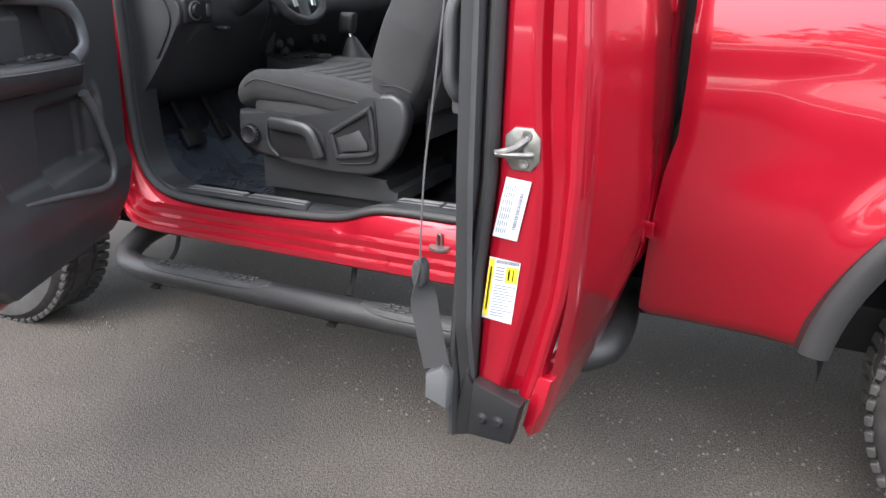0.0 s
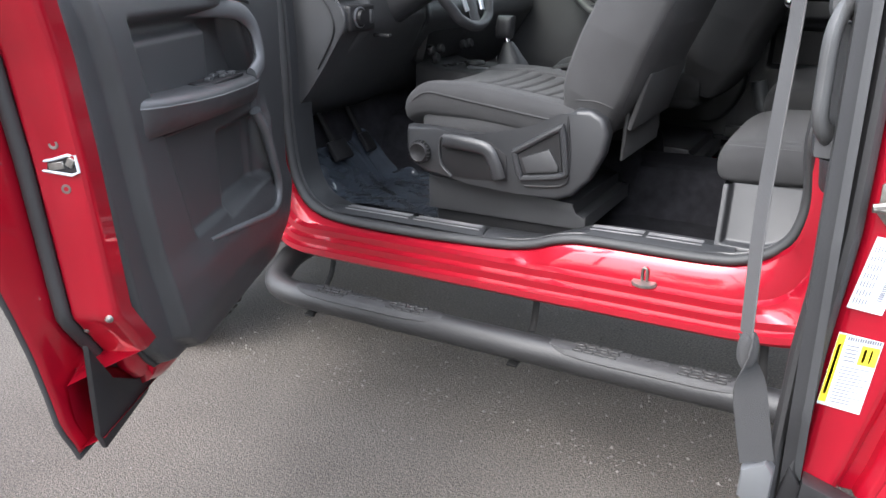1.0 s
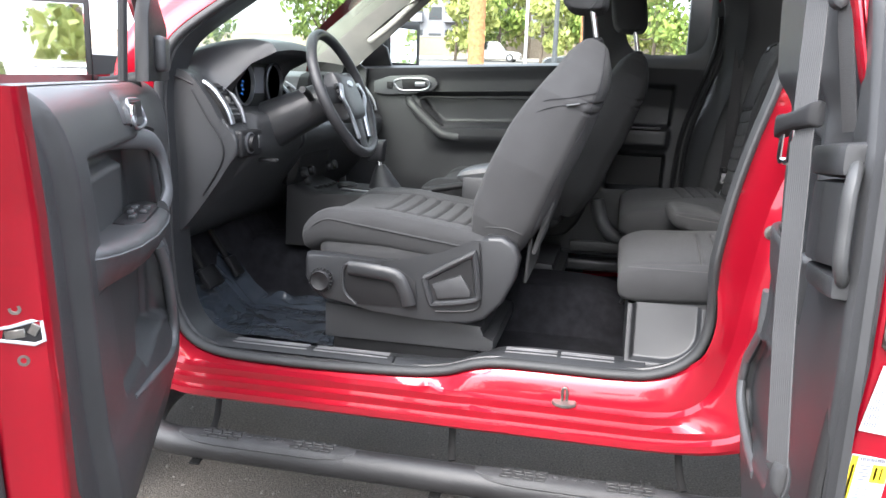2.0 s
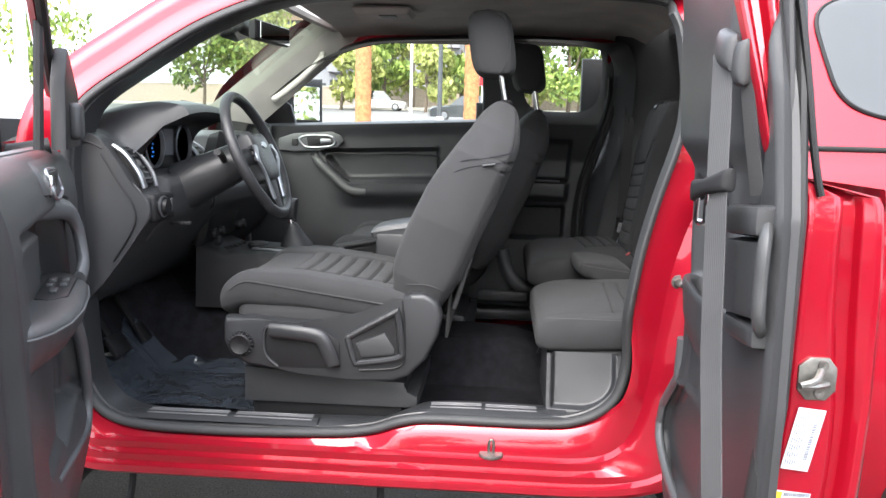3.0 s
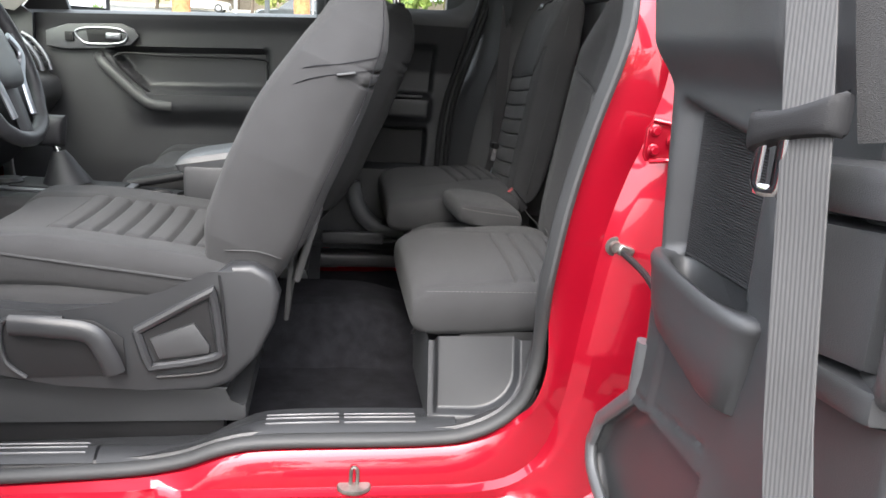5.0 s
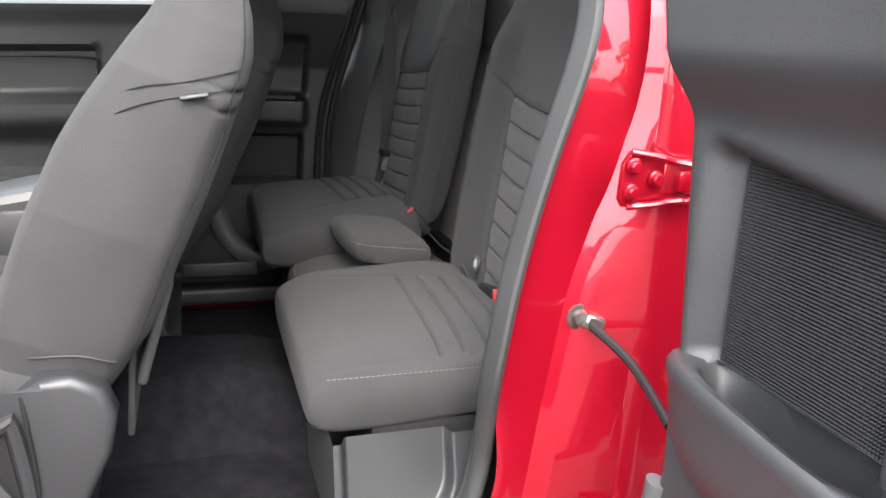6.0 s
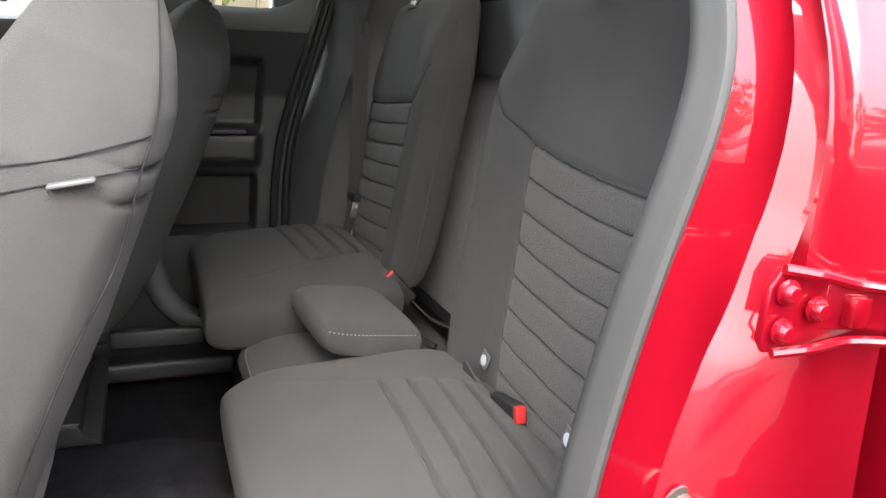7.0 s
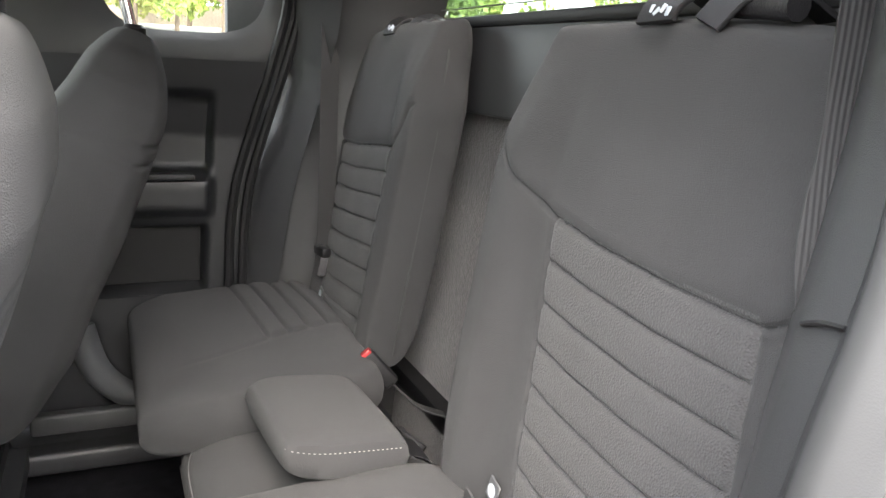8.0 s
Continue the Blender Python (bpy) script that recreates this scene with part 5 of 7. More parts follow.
    for s in (-1, 1):
        part("restraint_seam", tube([P(-0.030 + 0.045 * math.cos(q), s * 0.122, 1.66 + 0.082 * math.sin(q)) for q in np.linspace(-0.4 * math.pi, 1.2 * math.pi, 24)], 0.002, 5), FABRIC, seat)
    for s in (-0.062, 0.062):
        part("restraint_post", tube([P(0.012, s, 1.475), P(-0.012, s, 1.60)], 0.0075, 10), CHROME, seat, "chrome post")
        part("post_collar", lathe([(0.018, 0.0), (0.018, 0.010), (0.012, 0.016), (0.009, 0.016)], 16, Matrix.Translation(P(0.008, s, 1.496))), BLACK, seat)
    # base and rails
    part("seat_base", prism([(-0.27, 0.06), (-0.27, 0.165), (0.20, 0.135), (0.20, 0.10), (0.235, 0.10), (0.235, 0.060)], 0.42, 0.006, m=frame_of((0, -0.225 * mirror if mirror > 0 else -0.195, 0), (1, 0, 0), (0, 0, 1)) @ pose(0, 0, -0.42)), TRIM, seat, "charcoal plastic seat plinth")
    for s in (-0.19, 0.19):
        part("seat_rail", rbox((0.44, 0.035, 0.05), 0.004, 1, Matrix.Translation(P(-0.48, s, 0.605))), BLACK, seat)
    # side trim of the cushion
    out = [(-0.305, 0.305), (-0.30, 0.325), (-0.20, 0.322), (-0.10, 0.315), (0.00, 0.318), (0.10, 0.345), (0.185, 0.385), (0.215, 0.410), (0.255, 0.410), (0.290, 0.390), (0.305, 0.350),
           (0.295, 0.295), (0.262, 0.225), (0.215, 0.175), (0.170, 0.158), (0.05, 0.162), (-0.10, 0.172), (-0.24, 0.188), (-0.285, 0.215), (-0.305, 0.255)]
    side = part("side_trim", prism(out, 0.055, 0.014, m=frame_of((0, -0.240 * mirror, 0), (1, 0, 0), (0, 0, 1)) if mirror > 0 else frame_of((0, 0.295, 0), (1, 0, 0), (0, 0, 1)), seg=4), SEAT_TRIM, seat, "charcoal plastic side trim", smooth=50)
    if mirror > 0:
        yk = -0.297
        m = frame_of((0, yk, 0), (1, 0, 0), (0, 0, 1))
        part("lumbar_knob", lathe([(0.030, 0.0), (0.032, 0.008), (0.029, 0.018), (0.026, 0.021), (0.022, 0.017), (0.0, 0.015)], 28, m @ pose(-0.252, 0.252, 0)), BLACK, side, "round ribbed knob")
        part("knob_grip", join(*[rbox((0.008, 0.004, 0.014), 0.001, 1, m @ pose(-0.252 + 0.0315 * math.cos(q), 0.252 + 0.0315 * math.sin(q), 0.009, 0, 0, math.degrees(q))) for q in np.linspace(0, 2 * math.pi, 20, endpoint=False)]), BLACK, side)
        part("lever_recess", prism([(-0.185, 0.290), (-0.165, 0.305), (-0.03, 0.302), (0.022, 0.268), (0.026, 0.195), (-0.15, 0.190), (-0.180, 0.225)], 0.003, 0.001, m=m @ pose(0, 0, -0.001)), BLACK, side)
        part("lever_rim", tube([m @ Vector(q) for q in ((-0.150, 0.190, 0.003), (-0.184, 0.225, 0.004), (-0.188, 0.285, 0.004), (-0.165, 0.306, 0.004), (-0.08, 0.306, 0.004))], 0.005, 8, 30), SEAT_TRIM, side)
        part("height_lever", tube([m @ Vector(q) for q in ((-0.168, 0.295, 0.012), (-0.10, 0.294, 0.022), (-0.030, 0.284, 0.024), (-0.004, 0.245, 0.022), (0.008, 0.205, 0.016))], 0.0, 10, 30, flat=((0, -1, 0), 0.020, 0.010)), SEAT_TRIM, side, "long seat height lever")
        part("recline_frame", tube([m @ Vector(q) for q in ((0.046, 0.282, 0.002), (0.172, 0.356, 0.004), (0.184, 0.354, 0.004), (0.196, 0.262, 0.004), (0.188, 0.232, 0.004), (0.085, 0.212, 0.002), (0.066, 0.216, 0.002), (0.046, 0.282, 0.002))], 0.009, 8, 60), SEAT_TRIM, side)
        part("recline_recess", prism([(0.056, 0.276), (0.174, 0.342), (0.186, 0.244), (0.080, 0.222)], 0.002, 0, m=m), BLACK, side)
        part("recline_lever", prism([(0.070, 0.268), (0.150, 0.300), (0.178, 0.256), (0.176, 0.240), (0.086, 0.228)], 0.010, 0.004, m=m), TRIM, side, "grey recline lever")
        part("trim_joint", tube([m @ Vector(q) for q in ((0.195, 0.390, -0.004), (0.200, 0.345, 0.002), (0.205, 0.255, 0.002), (0.190, 0.205, 0.002), (0.08, 0.190, 0.002))], 0.003, 6, 30), BLACK, side)
    return seat


front_seat(0.45, "charcoal cloth driver's seat with plastic side trim and levers", 1)
front_seat(2 * MID - 0.45, "charcoal cloth passenger seat", -1, 0.13)


# ---- rear seats ----
def rear_seat(y_out, y_in, label, corner, dz, cushion_out, cushion_in, cushion_z):
    """A jump seat: pleated backrest with a broad inner bolster and a narrow outer one, and a cushion with sewn pleats."""
    ym, hw = (y_out + y_in) / 2, (y_in - y_out) / 2      # hw is signed: a runs from the door side (-1) to the middle of the cab (+1)
    seat = thing("jump_seat", label, "car seat", "rear jump seats", at=(0.45, ym, 0.56))

    def P(x, y, z):
        return Vector((x - 0.45, y - ym, z - 0.56))

    def face(z):
        return 0.517 + (z - 0.976) * 0.165

    Z0, HB = 0.905 + dz, 0.625

    def yoke(a):
        """Height of the seam below the plain upper part."""
        return dz + float(np.interp(a, [-1.0, -0.80, -0.35, 0.10, corner, corner + 0.6 * (0.94 - corner), 0.94, 1.0], [1.318, 1.291, 1.292, 1.300, 1.313, 1.348, 1.385, 1.392]))

    def inner_border(z):
        return float(np.interp(z, [0.95, 1.02, 1.12, 1.22, 1.31], [corner - 0.17, corner - 0.14, corner - 0.10, corner - 0.05, corner]))

    def outer_border(z):
        return float(np.interp(z, [0.95, 1.15, 1.30], [-0.86, -0.83, -0.78]))

    def back(a, b, d):
        t = (b + 1) / 2
        z = Z0 + HB * t - 0.022 * max(0.0, -a) * t ** 3
        w = hw * (1 - 0.060 * max(0.0, b) ** 6 - 0.10 * max(0.0, -b) ** 3)
        if a > 0:
            w *= 1 - 0.075 * sstep(0.72, 0.86, t)
        wing = -0.022 * sstep(0.46, 0.80, abs(a)) * sstep(0.98, 0.78, t)
        if a < 0:
            wing = -0.012 * sstep(0.80, 0.97, -a) * sstep(0.98, 0.78, t)
        return P(face(z) + 0.028 - d + wing * (1 if d > 0 else 0), ym + a * w, z - 0.17 * d)

    def back_relief(a, b):
        z = Z0 + HB * (b + 1) / 2
        top = yoke(a)
        h = -0.0055 * groove(z, top, 0.0032) * sstep(1.0, 0.96, abs(a))
        h += 0.0035 * sstep(top, top + 0.020, z) * sstep(top + 0.16, top + 0.02, z)
        if z < top:
            h -= 0.0045 * groove(a, inner_border(z), 0.010) + 0.0045 * groove(a, outer_border(z), 0.010)
            inner = sstep(outer_border(z), outer_border(z) + 0.03, a) * sstep(inner_border(z), inner_border(z) - 0.03, a)
            q = (top - z) / 0.0475
            if q < 8.2:
                f = q % 1.0
                h += inner * (0.0022 * (1 - abs(2 * f - 1) ** 2.5) - 0.0048 * math.exp(-((min(f, 1 - f) * 0.0475) / 0.0026) ** 2))
        h += 0.0022 * noise.noise(Vector((a * 2.4, b * 2.8, ym * 5)))
        return h
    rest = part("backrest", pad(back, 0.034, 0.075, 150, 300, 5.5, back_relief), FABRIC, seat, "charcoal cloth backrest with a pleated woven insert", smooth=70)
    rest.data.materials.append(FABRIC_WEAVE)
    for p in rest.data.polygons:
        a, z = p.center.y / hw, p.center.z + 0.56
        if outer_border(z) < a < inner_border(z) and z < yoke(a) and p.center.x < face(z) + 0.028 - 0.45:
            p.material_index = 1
    # sewn seam down the inner flank of the backrest and along its top
    part("flank_seam", tube([P(face(z) + 0.034, ym + hw * (0.994 - 0.068 * sstep(1.355, 1.44, z) - 0.06 * sstep(1.48, 1.53, z)), z) for z in np.linspace(0.96, 1.50, 40)], 0.0016, 6), RUBBER, seat)
    part("top_seam", tube([P(face(1.50) + 0.016, ym + hw * a, 1.5245 - 0.022 * max(0.0, -a) - 0.012 * abs(a) ** 5) for a in np.linspace(-0.86, 0.78, 30)], 0.0016, 6), RUBBER, seat)

    # cushion, reaching further towards the middle than the backrest
    yc, hc = (cushion_out + cushion_in) / 2, (cushion_in - cushion_out) / 2

    def cush(a, b, d):
        x = 0.313 + a * 0.198
        w = hc * (1 - 0.10 * max(0.0, -a) ** 4 - 0.05 * max(0.0, a) ** 4 * (b > 0))
        z = cushion_z - 0.042 + d + 0.012 * a + (0.020 * -max(0.0, -a - 0.6))
        return P(x, yc + b * w, z)

    def cush_relief(a, b):
        x = 0.313 + a * 0.198
        h = 0.0
        edge = 0.652 - 1.278 * (x - 0.181)      # crease between the seat and its inner bolster
        mid = sstep(-0.91, -0.87, b) * sstep(edge, edge - 0.05, b)
        h -= 0.0022 * math.exp(-((b - edge) / 0.022) ** 2) * sstep(0.16, 0.24, x)
        q = (x - 0.343 - 0.0125 * (b - 0.37)) / 0.041
        if -0.3 <= q < 3.6:
            n = min(max(round(q), 0), 3)
            h -= 0.0085 * mid * math.exp(-((q - n) * 0.041 / 0.0034) ** 2)
            h += 0.0030 * mid * (1 - min(1.0, abs(2 * (q % 1.0) - 1)) ** 2.5 if q > 0 else 0.0)
        h += 0.006 * math.cos(b * 1.5) - 0.005 * groove(b, -0.905, 0.008) * sstep(-0.93, -0.80, a)
        h += 0.002 * noise.noise(Vector((a * 2.2, b * 2.5, ym * 3)))
        return h
    part("cushion", pad(cush, 0.058, 0.078, 300, 90, 4.6, cush_relief), FABRIC, seat, "charcoal cloth cushion with sewn pleats", smooth=70)
    part("side_stitch", join(*[tube([P(0.140 + 0.0085 * k, yc - hc * 0.985, cushion_z - 0.0095), P(0.1455 + 0.0085 * k, yc - hc * 0.985, cushion_z - 0.0095)], 0.0006, 4) for k in range(40)]), DARK_STITCH, seat)
    part("underseat_box", rbox((0.36, abs(hw) * 1.8, 0.27), 0.02, 2, Matrix.Translation(P(0.39, ym, 0.69))), BLACK, seat)
    part("hinge_tab", rbox((0.010, 0.006, 0.055), 0.002, 1, Matrix.Translation(P(0.138, ym - hw * 0.55, 0.800)) @ pose(0, 0, 0, 20, 24, 0)), BLACK, seat)
    # anchor tags
    for a in (corner - 0.05, -0.60):
        yy = ym + hw * a
        part("anchor_tag", rbox((0.003, 0.026, 0.028), 0.001, 1, Matrix.Translation(P(face(0.975 + dz) - 0.012, yy, 0.972)) @ pose(0, 0, 0, 14, 8, 0)), TRIM_LIGHT, seat, "small grey child-seat anchor tag")
        part("tag_mark", lathe([(0.004, 0.0005), (0.009, 0.0005), (0.009, 0.0), (0.004, 0.0)], 14, Matrix.Translation(P(face(0.975 + dz) - 0.0142, yy, 0.972)) @ pose(0, 0, 0, 0, -82, 0)), WHITE, seat)
        part("tag_figure", rbox((0.0008, 0.005, 0.008), 0.0003, 1, Matrix.Translation(P(face(0.975 + dz) - 0.0140, yy, 0.972)) @ pose(0, 0, 0, 20, 8, 0)), WHITE, seat)
    # strap loops over the top of the backrest
    part("tether_strap", ribbon([P(0.606, ym + 0.02, 1.526), P(0.618, ym + 0.02, 1.546), P(0.648, ym + 0.01, 1.556), P(0.70, ym, 1.53)], (0, 1, 0.1), 0.055, 0.006, 16), BLACK, seat, "black tether strap")
    part("strap_mark", join(*[rbox((0.003, 0.006, 0.010), 0.0008, 1, Matrix.Translation(P(0.6085 + 0.0012 * (k % 2), ym + 0.004 + 0.009 * k, 1.5365 + 0.003 * (k % 2))) @ pose(0, 0, 0, 20 * (k % 3), 20, 0)) for k in range(4)]), WHITE, seat)
    part("strap_fold", ribbon([P(0.612, ym - 0.05, 1.523), P(0.632, ym - 0.065, 1.550), P(0.662, ym - 0.09, 1.556), P(0.70, ym - 0.11, 1.53)], (0.2, 1, 0.2), 0.05, 0.005, 14), BLACK, seat)
    part("strap_roll", tube([P(0.64, ym - 0.045, 1.545), P(0.64, ym - 0.13, 1.538)], 0.014, 10, 8), LEATHER, seat, "rolled black strap")
    return seat


rear_seat(0.214, 0.752, "charcoal cloth rear seat beside the open half door", 0.44, 0.0, 0.222, 0.775, 0.922)
rear_seat(1.535, 1.078, "charcoal cloth rear seat beside the far door", 0.76, 0.020, 1.600, 1.000, 0.958)

arm = thing("centre_armrest", "folded charcoal cloth centre armrest with pale stitching", "armrest", at=(0.34, 0.86, 0.93))


def arm_pad(a, b, d):
    x = 0.362 + a * 0.088 - 0.008 * b
    w = 0.128 * (1 - 0.18 * max(0.0, -a) ** 3)
    return Vector((x - 0.34, b * w + 0.012 * a, 0.958 - 0.93 + d + 0.012 * -a))


part("cushion", pad(arm_pad, 0.036, 0.040, 40, 30, 3.8), FABRIC, arm)
dash = []
for k in range(46):
    q = k / 45
    if k % 2:
        continue
    a = -0.90 + 1.75 * q
    p0 = arm_pad(a, -0.975, 0.012)
    p1 = arm_pad(a + 0.030, -0.975, 0.012)
    dash.append(tube([p0, p1], 0.0006, 5))
for k in range(12):
    b = -0.95 + 0.16 * k
    for xx in (0.0, 0.012):
        p0, p1 = arm_pad(-0.965 + xx, b, 0.012), arm_pad(-0.965 + xx, b + 0.09, 0.012)
        if k < 5:
            dash.append(tube([p0, p1], 0.0006, 5))
part("stitching", join(*dash), STITCH, arm, "pale double stitching")
part("lower_cushion", pad(lambda a, b, d: Vector((0.305 + a * 0.13 - 0.34, 0.04 + b * 0.150, 0.838 - 0.93 + d - 0.02 * a * a)), 0.05, 0.08, 30, 30, 3.4), FABRIC, arm)
part("lower_seam", tube([Vector((0.180 + 0.02 * abs(b) ** 3 - 0.34, 0.04 + b * 0.135, 0.858 - 0.93)) for b in np.linspace(-0.9, 0.9, 20)], 0.0010, 6), DARK_STITCH, arm)
part("bracket", rbox((0.10, 0.16, 0.03), 0.008, 2, pose(0.13, 0, -0.05)), BLACK, arm)
part("stand", rbox((0.30, 0.22, 0.30), 0.01, 2, pose(0.0, 0, -0.24)), BLACK, arm)


def buckle(x, y, z, tilt, turn, label):
    b = thing("seat_belt_buckle", label, "seat belt buckle", "rear belt buckles", at=(x, y, z))
    m = pose(0, 0, 0, 0, -tilt, turn)
    part("case", rbox((0.030, 0.020, 0.075), 0.005, 3, m), BLACK, b)
    part("release_button", rbox((0.026, 0.017, 0.010), 0.003, 2, m @ pose(0, 0, 0.038)), RED_PLASTIC, b, "red release button")
    part("webbing", ribbon([m @ Vector((0, 0, -0.035)), m @ Vector((0.005, 0.0, -0.10)), m @ Vector((0.03, 0.0, -0.15))], (0, 1, 0), 0.030, 0.003, 10), WEB_DARK, b)


buckle(0.490, 0.470, 0.948, 80, 92, "black belt buckle with a red button on the near seat")
buckle(0.515, 1.058, 0.945, 42, -12, "black belt buckle with a red button beside the far seat")
for k, (yy, dz) in enumerate(((0.70, 0.0), (0.80, 0.012), (0.94, 0.0))):
    wire = thing("seat_latch_wire", "thin steel release wire in the seat joint", "wire", "seat release wires", at=(0.47, yy, 0.90 + dz))
    part("strand", tube([(-0.02, 0.05, 0.02), (-0.01, 0.02, -0.005), (0.02, -0.02, 0.006), (0.05, -0.06, -0.014)], 0.0022, 6, 20), CHROME, wire)
    part("sleeve", tube([(0.0, 0.0, 0.0), (0.03, -0.03, -0.002), (0.06, -0.07, -0.018)], 0.006, 8, 12), BLACK, wire)

# plastic kick panel under the near rear seat
def kick(u, v):
    x = 0.145 + 0.225 * u
    z = 0.655 + 0.165 * v
    rec = sstep(1.0, 0.90, math.hypot(max(0.0, (u - 0.40) / 0.44), max(0.0, (0.62 - v) / 0.50))) * sstep(0.05, 0.10, u)
    return (x, 0.150 + 0.045 * v + 0.022 * rec - 0.02 * (1 - v) ** 2 * u, z)


part("kick_panel", grid(70, 60, kick), SEAT_TRIM, truck, "grey moulded kick panel under the rear seat", smooth=60)
part("kick_return", grid(4, 10, lambda u, v: (0.145 + 0.0 * u, 0.150 + 0.045 * v + 0.30 * u, 0.655 + 0.165 * v)), TRIM, truck)

# rear wall upper panel, window, near pillar trim and belts
part("upper_wall_panel", rbox((0.02, 1.46, 0.16), 0.006, 2, pose(0.715, MID, 1.470, 0, 6, 0)), TRIM, truck)
part("rear_window_sill", rbox((0.06, 1.40, 0.02), 0.006, 2, pose(0.735, MID, 1.552)), BLACK, truck)
part("rear_window_header", rbox((0.05, 1.40, 0.05), 0.008, 2, pose(0.66, MID, 1.825)), TRIM, truck)
part("rear_window_glass", rbox((0.005, 1.30, 0.28), 0.0, 1, pose(0.710, MID, 1.69, 0, -12, 0)), GLASS, truck, "rear window glass")
for k in range(9):
    part("heater_line", tube([(0.700 - 0.006 * k * 0.9 + 0.028, 0.28, 1.58 + 0.024 * k), (0.700 - 0.006 * k * 0.9 + 0.028, 1.44, 1.58 + 0.024 * k)], 0.0013, 4), TRIM_LIGHT, truck)


def rear_pillar(mirror):
    def f(u, v):
        z = 0.62 + (1.24 if mirror else 1.13) * v
        x0 = float(np.interp(z, [0.62, 0.77, 0.95, 1.12, 1.25, 1.37, 1.46, 1.58, 1.75], [0.24, 0.33, 0.355, 0.38, 0.41, 0.445, 0.467, 0.475, 0.43]))
        x0 += 0.018 if mirror else 0.010
        x = x0 + (0.735 - x0) * u
        y = (0.128 + 0.17 * u ** 0.8 + tumble(z) if mirror else float(np.interp(u, [0, 0.113, 0.36, 1.0], [0.104, 0.160, 0.226, 0.300]))) + (0.008 * math.sin(u * math.pi) if mirror else 0.0)
        return (x, 2 * MID - y if mirror else y, z)
    return grid(20, 40, f)


part("pillar_trim", rear_pillar(False), TRIM, truck, "grey plastic rear pillar trim")
part("pillar_trim", rear_pillar(True), TRIM_SOFT, truck, "grey plastic rear pillar trim")
part("pillar_seam", tube([(0.447, 0.104, 1.348), (0.458, 0.130, 1.342), (0.476, 0.157, 1.331), (0.51, 0.183, 1.322), (0.545, 0.210, 1.316)], 0.0018, 6, 16), BLACK, truck)


def rear_belt(y, s, label):
    b = thing("rear_seat_belt", label, "seat belt", "rear seat belts", at=(0.535 if s > 0 else 0.640, y, 1.30))
    part("webbing", ribbon([(0.0, 0.02 * s, 0.46), (0.0, 0.0, 0.25), (-0.005, -0.015 * s, 0.0), (-0.012, -0.03 * s, -0.22), (-0.03, -0.03 * s, -0.34)], (0.93, 0.36 * s, 0), 0.047, 0.0022, 24), WEB_DARK, b)
    part("tongue", rbox((0.022, 0.05, 0.022), 0.006, 2, pose(-0.022, -0.045 * s, -0.235, 0, 0, 10)), BLACK, b)
    part("tongue_plate", rbox((0.004, 0.018, 0.045), 0.0015, 1, pose(-0.022, -0.052 * s, -0.268, 8, 0, 80)), CHROME, b, "chrome latch plate")
    return b


rear_belt(1.500, 1, "black rear seat belt beside the far pillar")
near_belt = thing("rear_seat_belt", "black ribbed rear seat belt beside the near pillar", "seat belt", "rear seat belts", at=(0.552, 0.212, 1.30))
part("webbing", ribbon([(0.012, 0.0, 0.36), (0.004, 0.0, 0.22), (0.006, 0.0, 0.14), (-0.006, -0.004, 0.07), (-0.004, -0.012, 0.01), (0.02, -0.02, -0.08)], (0.86, -0.5, 0), 0.040, 0.0022, 24), WEB_RIBBED, near_belt)
part("guide", rbox((0.05, 0.02, 0.04), 0.008, 3, pose(0.016, -0.006, 0.37)), BLACK, near_belt)

# ---- far side doors, seen from inside ----
far_door = new("passenger_door")
far_door.parent = truck
tagged(far_door, "closed passenger door with charcoal trim and silver handle bezel")
FY = 1.600


def far_relief(x, z):
    h = 0.0
    # sunk insert
    k = sstep(-0.80 + (1.29 - z) * 0.9, -0.785 + (1.29 - z) * 0.9, x) * sstep(-0.275, -0.29, x) * sstep(1.315, 1.300, z) * sstep(1.165, 1.18, z)
    h += 0.045 * k
    # armrest swell
    h -= 0.055 * sstep(1.05, 1.13, z) * sstep(1.19, 1.165, z) * sstep(-0.78, -0.62, x)
    h += 0.02 * sstep(0.95, 0.80, z)
    h -= 0.015 * sstep(1.36, 1.42, z)
    return h


part("inner_panel", grid(100, 80, lambda u, v: (-1.14 + 1.06 * u, FY + far_relief(-1.14 + 1.06 * u, 0.60 + 0.82 * v), 0.60 + 0.82 * v + 0.045 * u * v)), TRIM, far_door, "charcoal moulded door trim", smooth=60)
part("belt_ledge", grid(10, 6, lambda u, v: (-1.14 + 1.06 * u, FY - 0.015 + 0.10 * v, 1.42 + 0.045 * u + 0.012 * math.sin(math.pi * v))), TRIM, far_door)
part("pull_handle", tube([(-0.845, FY + 0.005, 1.300), (-0.825, FY - 0.025, 1.275), (-0.76, FY - 0.040, 1.215), (-0.70, FY - 0.050, 1.165), (-0.66, FY - 0.055, 1.145), (-0.60, FY - 0.05, 1.140)], 0.0, 10, 30, flat=((0, 1, 0), 0.018, 0.012)), TRIM_SOFT, far_door, "smooth grey pull handle")
part("handle_bezel", prism([(-1.00, 1.32), (-1.0, 1.37), (-0.93, 1.395), (-0.76, 1.405), (-0.72, 1.39), (-0.705, 1.365), (-0.73, 1.335), (-0.82, 1.322), (-0.93, 1.312)], 0.012, 0.004, m=frame_of((0, FY - 0.012, 0), (1, 0, 0), (0, 0, 1))), TRIM_LIGHT, far_door, "smooth grey handle bezel")
